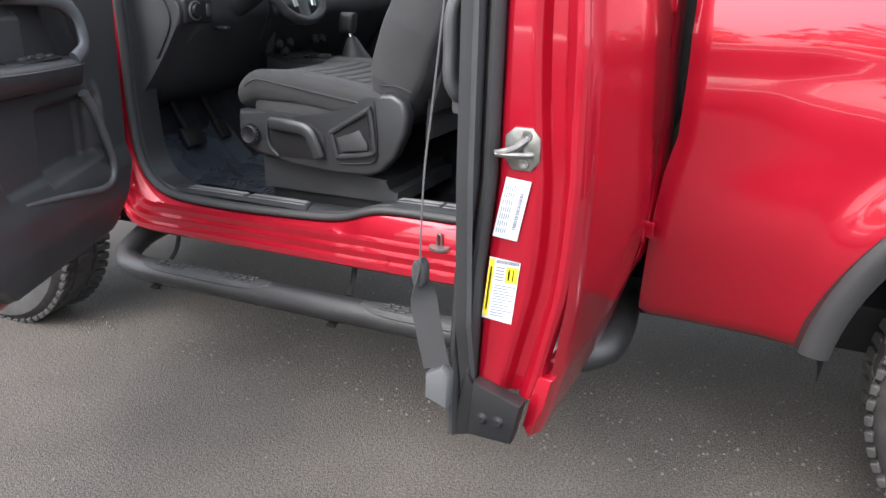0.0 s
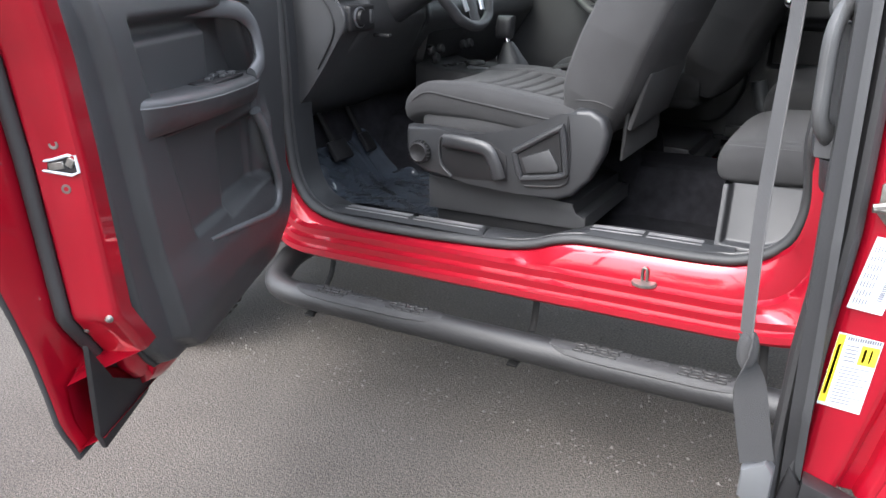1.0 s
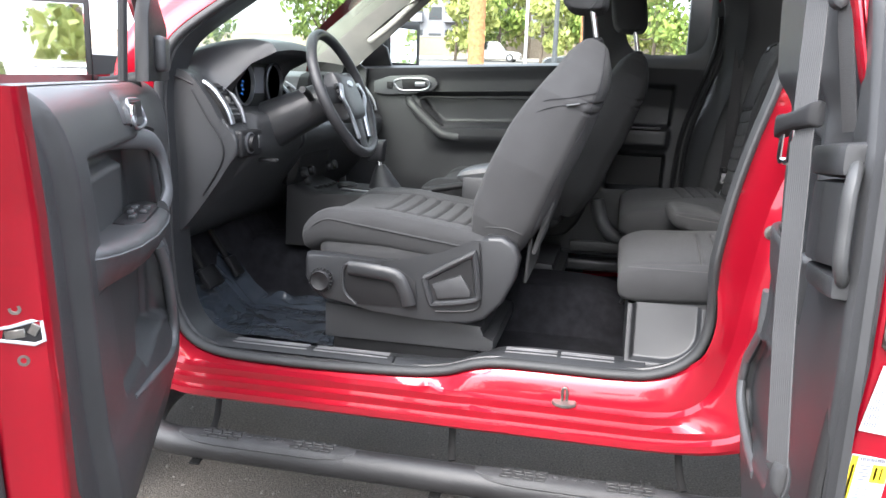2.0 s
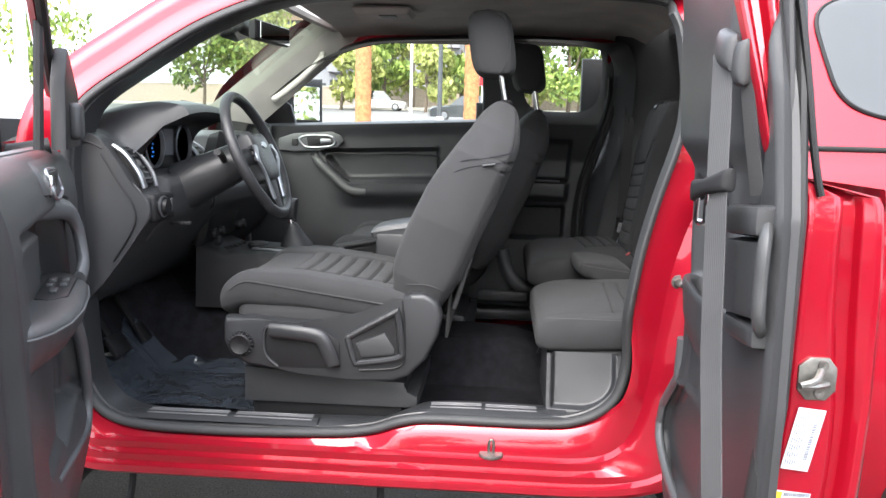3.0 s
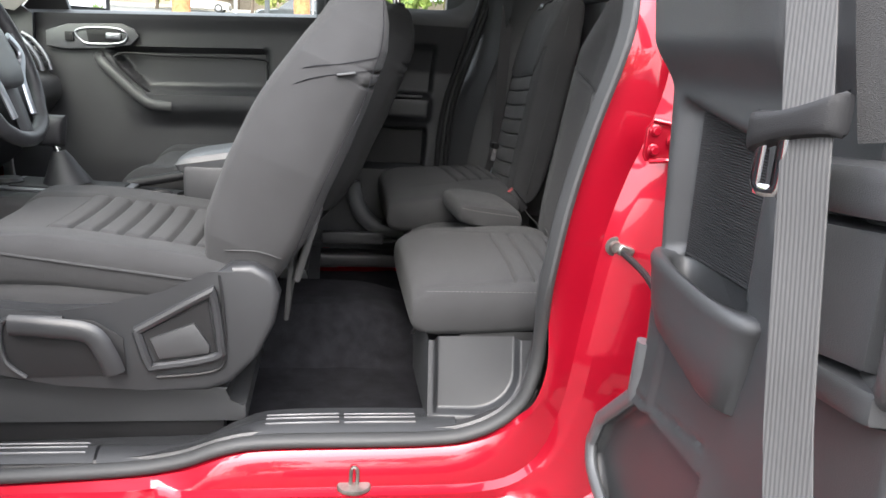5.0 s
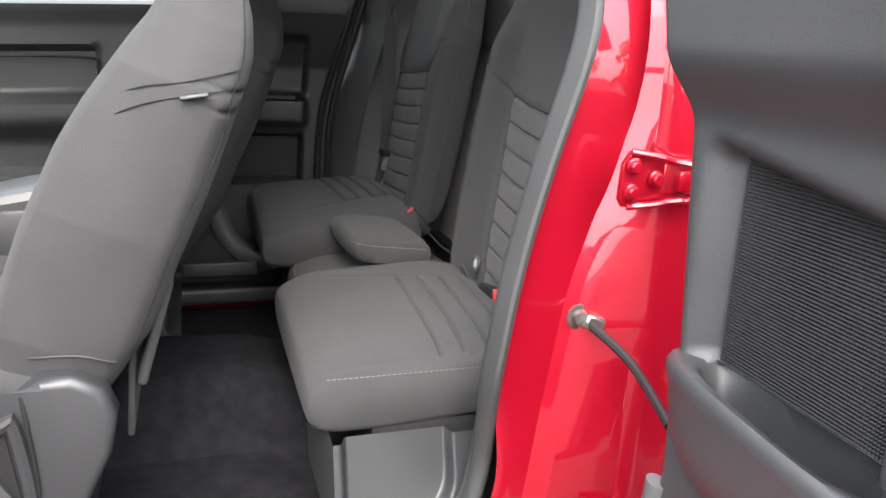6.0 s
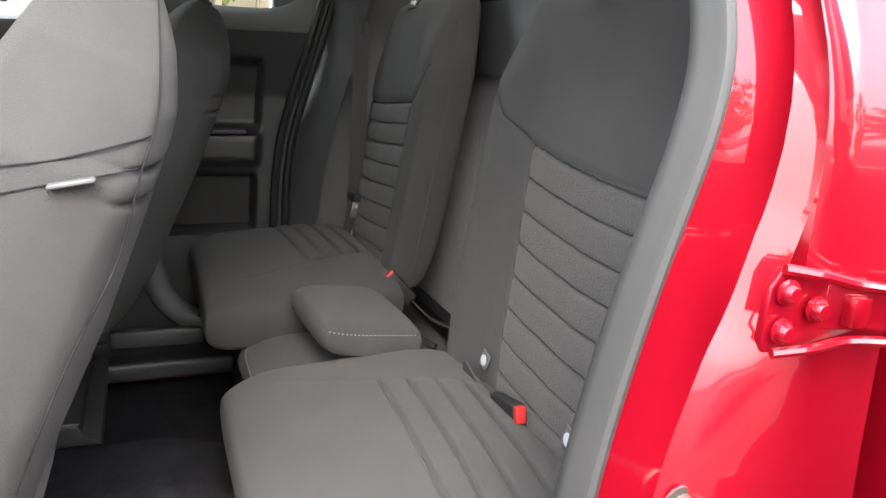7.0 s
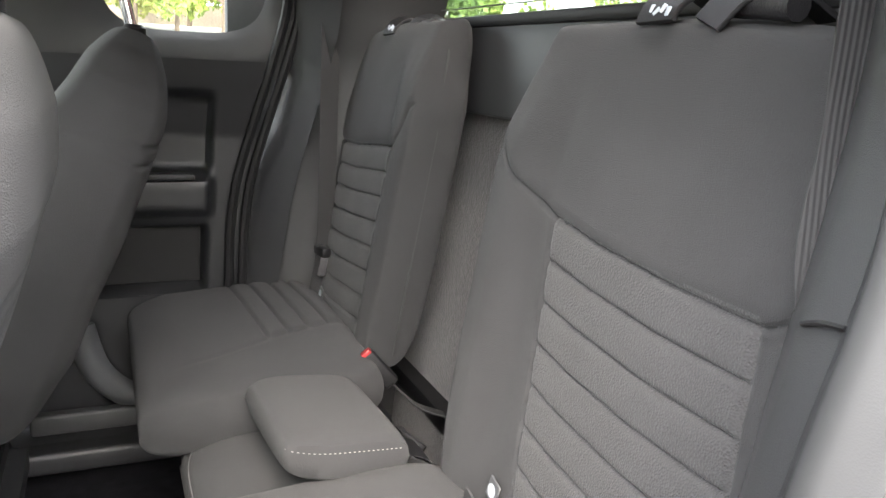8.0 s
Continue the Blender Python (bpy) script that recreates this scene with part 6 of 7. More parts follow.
part("bezel_ring", tube([(-0.905, FY - 0.026, 1.372), (-0.86, FY - 0.026, 1.386), (-0.77, FY - 0.026, 1.386), (-0.742, FY - 0.026, 1.365), (-0.765, FY - 0.026, 1.341), (-0.86, FY - 0.026, 1.334), (-0.89, FY - 0.026, 1.345)], 0.0045, 8, 50, closed=True), SILVER, far_door, "satin silver ring")
part("insert_border", tube([(-0.79, FY - 0.004, 1.297), (-0.60, FY - 0.004, 1.308), (-0.31, FY - 0.004, 1.312), (-0.284, FY - 0.004, 1.29), (-0.284, FY - 0.004, 1.20), (-0.31, FY - 0.012, 1.178), (-0.60, FY - 0.012, 1.172), (-0.672, FY - 0.012, 1.178)], 0.0045, 6, 70, closed=True), BLACK, far_door)
part("handle_cup", prism([(-0.865, 1.335), (-0.872, 1.382), (-0.770, 1.388), (-0.755, 1.350), (-0.79, 1.338)], 0.006, 0.002, m=frame_of((0, FY - 0.022, 0), (1, 0, 0), (0, 0, 1))), BLACK, far_door)
part("release_lever", rbox((0.050, 0.010, 0.022), 0.005, 2, pose(-0.785, FY - 0.028, 1.362)), SILVER, far_door, "chrome release lever")
part("lock_switch", rbox((0.028, 0.008, 0.030), 0.003, 2, pose(-0.925, FY - 0.028, 1.355)), BLACK, far_door)
part("window_glass", grid(2, 4, lambda u, v: (-1.10 + 1.05 * u, FY + 0.07 - 0.16 * v, 1.40 + 0.44 * v)), GLASS, far_door, "clear door glass")
part("window_frame", join(tube([(-0.075, FY + 0.05, 1.45), (-0.070, FY - 0.02, 1.60), (-0.085, FY - 0.09, 1.80)], 0.020, 8, 12)), BLACK, far_door)

far_rear = new("far_half_door")
far_rear.parent = truck
tagged(far_rear, "closed rear half door with charcoal trim and small window")


part("pillar_filler", rbox((0.10, 0.02, 1.0), 0.004, 1, pose(-0.07, FY + 0.055, 1.05)), TRIM, far_rear)
part("pillar_filler", rbox((0.20, 0.02, 1.2), 0.004, 1, pose(0.44, FY + 0.055, 1.15)), TRIM, far_rear)


def far_half(u, v):
    """Trim panel with a rounded window opening in its upper half is built from a lower panel and a frame."""
    x = -0.055 + 0.435 * u
    z = 0.60 + 0.86 * v
    h = 0.028 * sstep(-0.035, -0.01, x) * sstep(0.285, 0.27, x) * sstep(1.395, 1.38, z) * sstep(1.215, 1.225, z)
    h -= 0.03 * sstep(1.12, 1.14, z) * sstep(1.215, 1.20, z) * sstep(0.29, 0.27, x)
    h += 0.06 * sstep(1.10, 1.09, z) * sstep(0.95, 0.96, z) * sstep(0.03, 0.05, x) * sstep(0.28, 0.27, x)
    return (x + 0.03 * v * v, FY + h + max(0.0, z - 1.3) * -0.25, z)


# same trim as the near half door; darker plastic stands for less light here
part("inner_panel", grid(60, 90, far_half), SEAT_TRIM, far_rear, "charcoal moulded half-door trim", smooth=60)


def far_frame(u, v):
    a = 2 * math.pi * u
    ca, sa = math.cos(a), math.sin(a)
    e = 0.55
    ix = 0.252 + 0.165 * math.copysign(abs(ca) ** e, ca)
    iz = 1.665 + 0.150 * math.copysign(abs(sa) ** e, sa)
    ox = 0.20 + 0.28 * math.copysign(abs(ca) ** 0.25, ca)
    oz = 1.635 + 0.21 * math.copysign(abs(sa) ** 0.25, sa)
    x, z = ix + (ox - ix) * v, iz + (oz - iz) * v
    return (x, FY - 0.02 + (1.46 - z) * 0.25 + 0.03 * (1 - v) ** 3, z)


part("window_surround", grid(72, 10, far_frame, close_u=True), TRIM_SOFT, far_rear, "grey window surround")
part("window_glass", grid(2, 2, lambda u, v: (0.07 + 0.37 * u, FY + 0.04 - 0.09 * v, 1.50 + 0.34 * v)), GLASS, far_rear, "clear quarter glass")
# flat black sheet ahead of the recess floor, in place of the pocket's shade
part("pocket_shade", rbox((0.235, 0.004, 0.128), 0.001, 1, pose(0.158, FY + 0.050, 1.026)), BLACK, far_rear, "dark sheet standing for the shaded door pocket")
part("pocket_shelf", rbox((0.22, 0.05, 0.012), 0.004, 2, pose(0.15, FY - 0.025, 1.215)), TRIM_SOFT, far_rear)
part("sill_trim", rbox((1.6, 0.10, 0.05), 0.012, 3, pose(-0.45, 1.56, 0.615)), TRIM, truck, "dark plastic far sill trim")
part("far_sill_step", tube([(0.02, 1.56, 0.90), (0.05, 1.555, 0.80), (0.12, 1.55, 0.735), (0.22, 1.545, 0.72)], 0.0, 10, 20, flat=((0, 1, 0), 0.03, 0.02)), TRIM_LIGHT, truck)


part("rear_sill_bar", rbox((0.225, 0.03, 0.046), 0.008, 3, pose(0.028, 1.540, 0.697)), TRIM_SOFT, truck, "grey plastic sill bar")


# far A pillar trim with grab handle
def pillar_a(y_in, y_out):
    def f(u, v):
        x0, z0 = -1.33 + 0.56 * u, 1.440 + 0.425 * u
        x1, z1 = -1.07 + 0.46 * u, 1.425 + 0.38 * u
        bow = math.sin(math.pi * v)
        return (x0 + (x1 - x0) * v, y_in + (y_out - y_in) * v - 0.05 * u - 0.018 * bow, z0 + (z1 - z0) * v + 0.012 * bow)
    return grid(24, 10, f)


part("windscreen_pillar_trim", pillar_a(1.40, 1.515), BEIGE, truck, "pale grey windscreen pillar trim")
part("grab_bar", tube([(-0.99, 1.475, 1.545), (-0.965, 1.435, 1.545), (-0.88, 1.42, 1.605), (-0.80, 1.41, 1.675), (-0.77, 1.415, 1.71), (-0.77, 1.45, 1.74)], 0.0, 10, 30, flat=((0, 1, 0), 0.014, 0.012)), BEIGE, truck, "pale grey grab handle")
part("far_cowl_cover", prism([(-1.48, 1.15), (-1.04, 1.15), (-1.03, 1.42), (-1.10, 1.47), (-1.44, 1.53)], 0.02, 0.003, m=frame_of((0, 1.575, 0), (1, 0, 0), (0, 0, 1))), TRIM, truck)
for dx in (-0.006, 0.024):
    part("far_opening_seal", tube([(0.455 + dx, 1.50, 1.66), (0.458 + dx, 1.545, 1.57), (0.430 + dx, 1.570, 1.45), (0.393 + dx, 1.578, 1.33), (0.358 + dx, 1.580, 1.21), (0.342 + dx, 1.580, 1.10), (0.336 + dx, 1.580, 0.97), (0.33 + dx, 1.58, 0.80)], 0.0105, 8, 40), BLACK, truck, "black rubber seal")
part("far_pillar_panel", grid(8, 20, lambda u, v: ((0.385 + 0.10 * sstep(0.0, 1.0, v) ** 1.3 * 0.6) + (0.150 - 0.04 * v) * u, 1.588 - 0.012 * math.sin(math.pi * u) - 0.03 * u * u, 0.90 + 0.505 * v)), TRIM_LIGHT, truck, "grey plastic pillar panel")
part("far_mirror_sail", prism([(-1.12, 1.40), (-0.93, 1.415), (-0.96, 1.52), (-1.00, 1.545)], 0.03, 0.005, m=frame_of((0, 1.66, 0), (1, 0, 0), (0, 0, 1))), BLACK, truck)
far_mirror_m = frame_of((-0.937, 1.80, 1.534), (0.84, -0.54, 0), (0, 0, 1))
part("far_mirror_housing", mirror_shell(far_mirror_m, BLACK), BLACK, truck, "black exterior mirror housing")
part("far_mirror_glass", rbox((0.004, 0.158, 0.165), 0.002, 1, far_mirror_m @ pose(0.0135, 0, 0)), MIRROR, truck, "exterior mirror glass")
part("far_mirror_arm", tube([(-1.0, 1.70, 1.43), (-0.97, 1.80, 1.43), (-0.95, 1.86, 1.45)], 0.03, 10, 10), BLACK, truck)


# windscreen
def screen_pt(u, v):
    y = 0.17 + 1.38 * v
    crown = 0.10 * math.sin(math.pi * v)
    return (-1.32 + 0.62 * u - crown * (1 - 0.3 * u), y + (0.5 - v) * 0.16 * u, 1.36 + 0.475 * u + 0.01 * math.sin(math.pi * v))


part("windscreen", grid(10, 16, screen_pt), SCREEN_GLASS, truck, "clear windscreen")
for g in bpy.data.objects:
    if g.type == "MESH" and g.data.materials and g.data.materials[0] in (GLASS, GLASS_DARK, SCREEN_GLASS):
        g.visible_shadow = False
part("screen_header", tube([screen_pt(1.0, v) for v in np.linspace(0, 1, 20)], 0.022, 8), LINER, truck)
rvm = thing("rear_view_mirror", "black interior rear-view mirror", "rear-view mirror", at=(-0.80, 0.80, 1.735))
part("housing", pad(lambda a, b, d: Vector((d + 0.02 * a, a * 0.125, b * 0.034)), 0.012, 0.035, 24, 12, 4), BLACK, rvm)
part("glass", rbox((0.003, 0.225, 0.056), 0.001, 1, pose(0.0125, 0, 0, 0, 0, -9)), MIRROR, rvm)
part("stem", tube([(-0.03, 0, 0.01), (-0.07, 0.02, 0.035)], 0.014, 10), BLACK, rvm)
part("sensor_cover", rbox((0.10, 0.16, 0.05), 0.015, 3, pose(-0.14, 0.06, 0.02, 0, -20, 0)), BLACK, rvm)
vis = thing("overhead_lamp_panel", "pale overhead lamp panel in the headliner", "interior lamp", at=(-0.42, MID, 1.822))
part("panel", pad(lambda a, b, d: Vector((a * 0.10, b * 0.09, -d)), 0.022, 0.01, 16, 16, 5), LINER, vis)
part("lens", rbox((0.06, 0.05, 0.006), 0.002, 1, pose(0.02, -0.045, -0.022)), TRIM_LIGHT, vis)

# ---- dashboard ----
dashboard = new("dashboard")
dashboard.parent = truck
tagged(dashboard, "charcoal dashboard with round hooded instruments")


def dash_profile(y):
    """Section through the dashboard from the screen round to the footwell, by y."""
    hood = sstep(0.235, 0.285, y) * sstep(0.655, 0.60, y)
    side = [(-1.40, 1.34), (-1.30, 1.385), (-1.20, 1.400), (-1.13, 1.392), (-1.090, 1.378), (-1.078, 1.366), (-1.080, 1.356), (-1.068, 1.350), (-1.030, 1.300),
            (-0.995, 1.240), (-0.975, 1.226), (-0.958, 1.215), (-0.955, 1.160), (-0.975, 1.135), (-1.05, 1.03), (-1.15, 0.92), (-1.30, 0.84), (-1.42, 0.80)]
    dome = [(-1.40, 1.34), (-1.26, 1.405), (-1.12, 1.455), (-1.00, 1.476), (-0.915, 1.468), (-0.892, 1.452), (-0.900, 1.436), (-0.985, 1.428), (-1.036, 1.400),
            (-1.040, 1.320), (-1.020, 1.275), (-0.960, 1.262), (-0.945, 1.170), (-0.975, 1.125), (-1.05, 1.03), (-1.15, 0.92), (-1.30, 0.84), (-1.42, 0.80)]
    bulge = 0.04 * math.sin(math.pi * min(1.0, max(0.0, (y - 0.235) / 0.42))) if hood > 0 else 0.0
    return [(a + (c - a) * hood, b + (d - b) * hood + (bulge * 0.35 if 1 < k < 8 else 0.0)) for k, ((a, b), (c, d)) in enumerate(zip(side, dome))]


def dash_body():
    ys = np.linspace(0.165, 1.56, 70)
    rings = []
    for y in ys:
        prof = smooth_path(dash_profile(float(y)), 60)
        rings.append([(p[0], float(y), p[1]) for p in prof])
    bm = skin(rings, close=False)
    return bm


part("dash_body", dash_body(), TRIM, dashboard, smooth=60)
end = smooth_path(dash_profile(0.165), 60)
part("end_panel", prism([(p[0], p[1]) for p in end], 0.016, 0.004, m=frame_of((0, 0.167, 0), (1, 0, 0), (0, 0, 1))), TRIM, dashboard, "charcoal dashboard end panel")
part("end_panel_groove", tube([(-1.085, 0.149, 1.335), (-1.04, 0.149, 1.26), (-1.00, 0.149, 1.20), (-0.998, 0.149, 1.14), (-1.06, 0.149, 1.04)], 0.0025, 6, 20), BLACK, dashboard)
part("top_groove", tube([(-1.30, 0.149, 1.365), (-1.20, 0.149, 1.378), (-1.12, 0.149, 1.366), (-1.082, 0.150, 1.350)], 0.003, 6, 20), BLACK, dashboard)
# instruments
part("instrument_panel", prism([(0.27, 1.285), (0.61, 1.285), (0.62, 1.36), (0.58, 1.43), (0.30, 1.43), (0.26, 1.36)], 0.012, 0.004, m=frame_of((-1.036, 0, 0), (0, 1, 0), (0, 0, 1)) @ pose(0, 0, 0)), BLACK, dashboard, "black instrument cluster")
for yy in (0.335, 0.545):
    part("dial_ring", lathe([(0.062, 0.0), (0.066, 0.010), (0.060, 0.012), (0.058, 0.0)], 32, pose(-1.024, yy, 1.355, 0, 90, 0)), SILVER, dashboard)
part("cluster_screen", rbox((0.003, 0.07, 0.08), 0.001, 1, pose(-1.021, 0.44, 1.365)), INK, dashboard)
BLUE = material("blue_display_print", (0.03, 0.22, 0.75), 0.4)
part("blue_gauge_mark", join(*[rbox((0.003, 0.012, 0.006), 0.001, 1, pose(-1.020, 0.325 + 0.006 * (k % 2), 1.325 + 0.012 * k)) for k in range(4)]), BLUE, dashboard)


def vent(y, w):
    m = frame_of((-1.027, y, 1.297), (0, 1, 0), (-0.080, 0, 0.110))
    v = part("air_vent", rbox((w, 0.125, 0.03), 0.006, 2, m), BLACK, dashboard, "black air vent with slats")
    for k in range(6):
        part("vent_slat", rbox((w - 0.010, 0.007, 0.014), 0.002, 1, m @ pose(0, -0.048 + 0.019 * k, 0.014, 25)), TRIM, v)
    part("vent_wheel", rbox((0.010, 0.020, 0.012), 0.003, 2, m @ pose(0, 0.0, 0.020)), TRIM_SOFT, v)
    for q in (-1, 1):
        part("vent_trim", tube([m @ Vector((q * (w / 2 + 0.006), 0.070, 0.008)), m @ Vector((q * (w / 2 + 0.008), 0.03, 0.022)), m @ Vector((q * (w / 2 + 0.008), -0.03, 0.022)), m @ Vector((q * (w / 2 + 0.004), -0.072, 0.008))],
                               0.0, 8, 24, flat=((0, 1, 0), 0.007, 0.011 if q < 0 else 0.006)), SILVER, v)


vent(0.215, 0.062)
vent(0.700, 0.062)
vent(1.020, 0.062)
vent(1.500, 0.062)
part("light_switch_panel", rbox((0.03, 0.135, 0.078), 0.010, 3, pose(-0.960, 0.235, 1.187)), BLACK, dashboard)
part("light_switch", lathe([(0.028, 0.0), (0.030, 0.006), (0.026, 0.010), (0.022, 0.010), (0.021, 0.020), (0.0, 0.022)], 28, pose(-0.946, 0.212, 1.190, 0, 90, 0)), BLACK, dashboard, "round light switch")
part("switch_ring", lathe([(0.029, 0.0), (0.031, 0.006), (0.028, 0.008)], 28, pose(-0.945, 0.212, 1.190, 0, 90, 0)), SILVER, dashboard)
part("dimmer_switch", rbox((0.012, 0.020, 0.040), 0.004, 2, pose(-0.946, 0.278, 1.190)), TRIM, dashboard)
part("bonnet_release", rbox((0.06, 0.02, 0.012), 0.004, 2, pose(-0.94, 0.33, 1.13)), BLACK, dashboard)
part("centre_panel", pad(lambda a, b, d: (-0.955 + d - 0.05 * (1 - b) * 0.9, MID + a * 0.16, 1.20 + b * 0.20), 0.03, 0.05, 20, 24, 6), BLACK, dashboard, "black centre stack")
part("centre_screen", rbox((0.01, 0.19, 0.115), 0.004, 2, pose(-0.922, MID, 1.31, 0, -8, 0)), material("dark_display_glass", (0.01, 0.012, 0.015), 0.08, coat=1.0), dashboard, "dark centre display")
for yy, zz in ((0.70, 1.05), (0.735, 1.02), (0.77, 1.05), (0.95, 1.05), (1.0, 1.05)):
    part("stack_knob", lathe([(0.018, 0.0), (0.019, 0.010), (0.014, 0.018), (0.0, 0.018)], 18, pose(-0.985, yy, zz, 0, 80, 0)), BLACK, dashboard)

# steering wheel
wheel_c, tilt_m = Vector((-0.745, 0.445, 1.338)), frame_of((-0.745, 0.445, 1.338), (0, 1, 0), (-0.40, 0, 0.917))
sw_rim = [tilt_m @ Vector((0.183 * math.cos(q), 0.183 * math.sin(q) - (0.012 if math.sin(q) < -0.8 else 0), 0)) for q in np.linspace(0, 2 * math.pi, 72, endpoint=False)]
steering = part("steering_wheel", tube(sw_rim, 0.016, 14, closed=True), LEATHER, truck, "black leather steering wheel with silver spokes")
zs = tilt_m.to_3x3() @ Vector((0, 0, 1))
ZS = 1 if zs.x > 0 else -1


def on_wheel(x, y, z):
    return tilt_m @ Vector((x, y, z * ZS))


part("hub", pad(lambda a, b, d: on_wheel(a * (0.085 - 0.012 * b * b) , -0.012 + b * 0.075 - 0.01 * (1 - a * a), d), 0.030, 0.03, 24, 24, 4), TRIM, steering, "charcoal hub cover")
part("emblem", lathe([(0.0, 0.0045), (0.020, 0.0035), (0.022, 0.0)], 24, tilt_m @ pose(0, 0.015, 0.029 * ZS, 0 if ZS > 0 else 180) @ Matrix.Diagonal((1.0, 0.5, 1, 1))), SILVER, steering, "plain oval emblem")
for s in (-1, 1):
    part("spoke", tube([on_wheel(s * 0.07, -0.01, 0.012), on_wheel(s * 0.13, -0.012, 0.010), on_wheel(s * 0.178, -0.010, 0.0)], 0.0, 8, 12, flat=(tuple(zs), 0.026, 0.008)), BLACK, steering)
    part("spoke_trim", tube([on_wheel(s * 0.075, 0.012, 0.026), on_wheel(s * 0.10, -0.025, 0.026), on_wheel(s * 0.065, -0.075, 0.018), on_wheel(s * 0.050, -0.15, 0.010)], 0.0, 8, 20, flat=(tuple(zs), 0.011, 0.006)), SILVER, steering, "satin silver spoke trim")
    for k in range(3):
        part("wheel_button", rbox((0.022, 0.014, 0.008), 0.003, 2, tilt_m @ pose(s * 0.105, 0.012 - 0.019 * k, 0.022 * ZS)), BLACK, steering)
part("lower_spoke", tube([on_wheel(0, -0.08, 0.012), on_wheel(0, -0.185, 0.0)], 0.0, 8, 10, flat=(tuple(zs), 0.030, 0.008)), TRIM, steering)
part("column_shroud", tube([(-0.79, 0.445, 1.318), (-0.86, 0.445, 1.285), (-0.98, 0.445, 1.23)], lambda t: 0.056 + 0.02 * t, 16, 12), SEAT_TRIM, truck, "charcoal steering column shroud")
for s, dx in ((-1, 0), (1, 0)):
    part("column_stalk", tube([(-0.83, 0.445 + s * 0.05, 1.315), (-0.81, 0.445 + s * 0.13, 1.335), (-0.80, 0.445 + s * 0.19, 1.345)], 0.010, 10, 12), BLACK, truck)

# ---- centre console ----
console = new("centre_console")
console.parent = truck
tagged(console, "charcoal centre console with gear selector and cup holders")


def console_top(x):
    return float(np.interp(x, [-1.05, -0.95, -0.80, -0.55, -0.40, -0.10], [1.02, 0.985, 0.985, 0.97, 0.96, 0.95]))


def console_body():
    rings = []
    for x in np.linspace(-1.05, -0.22, 40):
        z = console_top(float(x))
        w = 0.125 + 0.02 * sstep(-0.6, -1.0, float(x))
        rings.append([(x, MID - w - 0.018, 0.79), (x, MID - w - 0.012, 0.83), (x, MID - w, z - 0.03), (x, MID - w + 0.008, z - 0.008), (x, MID - w + 0.03, z),
                      (x, MID + w - 0.03, z), (x, MID + w - 0.008, z - 0.008), (x, MID + w, z - 0.03), (x, MID + w + 0.012, 0.83), (x, MID + w + 0.018, 0.79)])
    return skin(rings)


part("console_body", console_body(), BLACK, console, smooth=50)
part("tunnel_carpet", grid(30, 16, lambda u, v: (-1.20 + 1.0 * u, MID - 0.19 + 0.38 * v, 0.60 + 0.20 * (1 - abs(2 * v - 1) ** 4) + 0.004 * noise.noise(Vector((u * 12, v * 7, 2))))), CARPET, truck, "black carpet over the transmission tunnel")
part("selector_plate", rbox((0.30, 0.17, 0.008), 0.003, 2, pose(-0.72, MID - 0.01, 0.985, 0, 2, 0)), SILVER, console, "satin silver selector surround")
part("selector_inset", rbox((0.26, 0.13, 0.008), 0.003, 2, pose(-0.72, MID - 0.01, 0.989, 0, 2, 0)), BLACK, console)
part("selector_boot", lathe([(0.062, 0.0), (0.056, 0.014), (0.044, 0.034), (0.030, 0.064), (0.016, 0.088)], 20, pose(-0.73, MID - 0.01, 0.99, 0, -10, 0)), LEATHER, console, "black leather boot")
part("selector_shaft", tube([(-0.735, MID - 0.01, 1.03), (-0.755, MID - 0.01, 1.10)], 0.009, 10), CHROME, console)
part("selector_knob", pad(lambda a, b, d: (-0.758 + a * 0.032 + 0.004 * b, MID - 0.01 + d, 1.128 + b * 0.040), 0.028, 0.028, 14, 14, 3), LEATHER, console, "black gear selector knob")
part("selector_button", rbox((0.012, 0.02, 0.02), 0.004, 2, pose(-0.787, MID - 0.012, 1.125)), SILVER, console)
part("drive_mode_knob", lathe([(0.034, 0.0), (0.036, 0.012), (0.030, 0.020), (0.0, 0.022)], 28, pose(-0.865, MID - 0.03, 0.988)), BLACK, console, "round drive mode knob")
for k in range(5):
    part("console_switch", rbox((0.018, 0.016, 0.010), 0.003, 2, pose(-0.96 + 0.004 * k, MID - 0.09 + 0.035 * k, 0.992)), BLACK, console)
for xx in (-0.50, -0.415):
    part("cup_holder", lathe([(0.040, 0.0), (0.043, 0.006), (0.038, 0.008), (0.036, 0.002), (0.034, -0.05), (0.0, -0.05)], 26, pose(xx, MID - 0.03, 0.972)), BLACK, console)
part("armrest_lid", pad(lambda a, b, d: (-0.32 + a * 0.13, MID + 0.03 + b * 0.105, 1.082 + d + 0.022 * a), 0.022, 0.035, 26, 22, 3.5), TRIM_LIGHT, console, "smooth grey console armrest")
part("lid_base", rbox((0.24, 0.21, 0.12), 0.01, 2, pose(-0.31, MID + 0.03, 1.000)), TRIM, console)
part("parking_brake", tube([(-0.60, MID + 0.08, 0.98), (-0.50, MID + 0.08, 1.0), (-0.36, MID + 0.08, 1.03)], 0.013, 10, 12), BLACK, console)

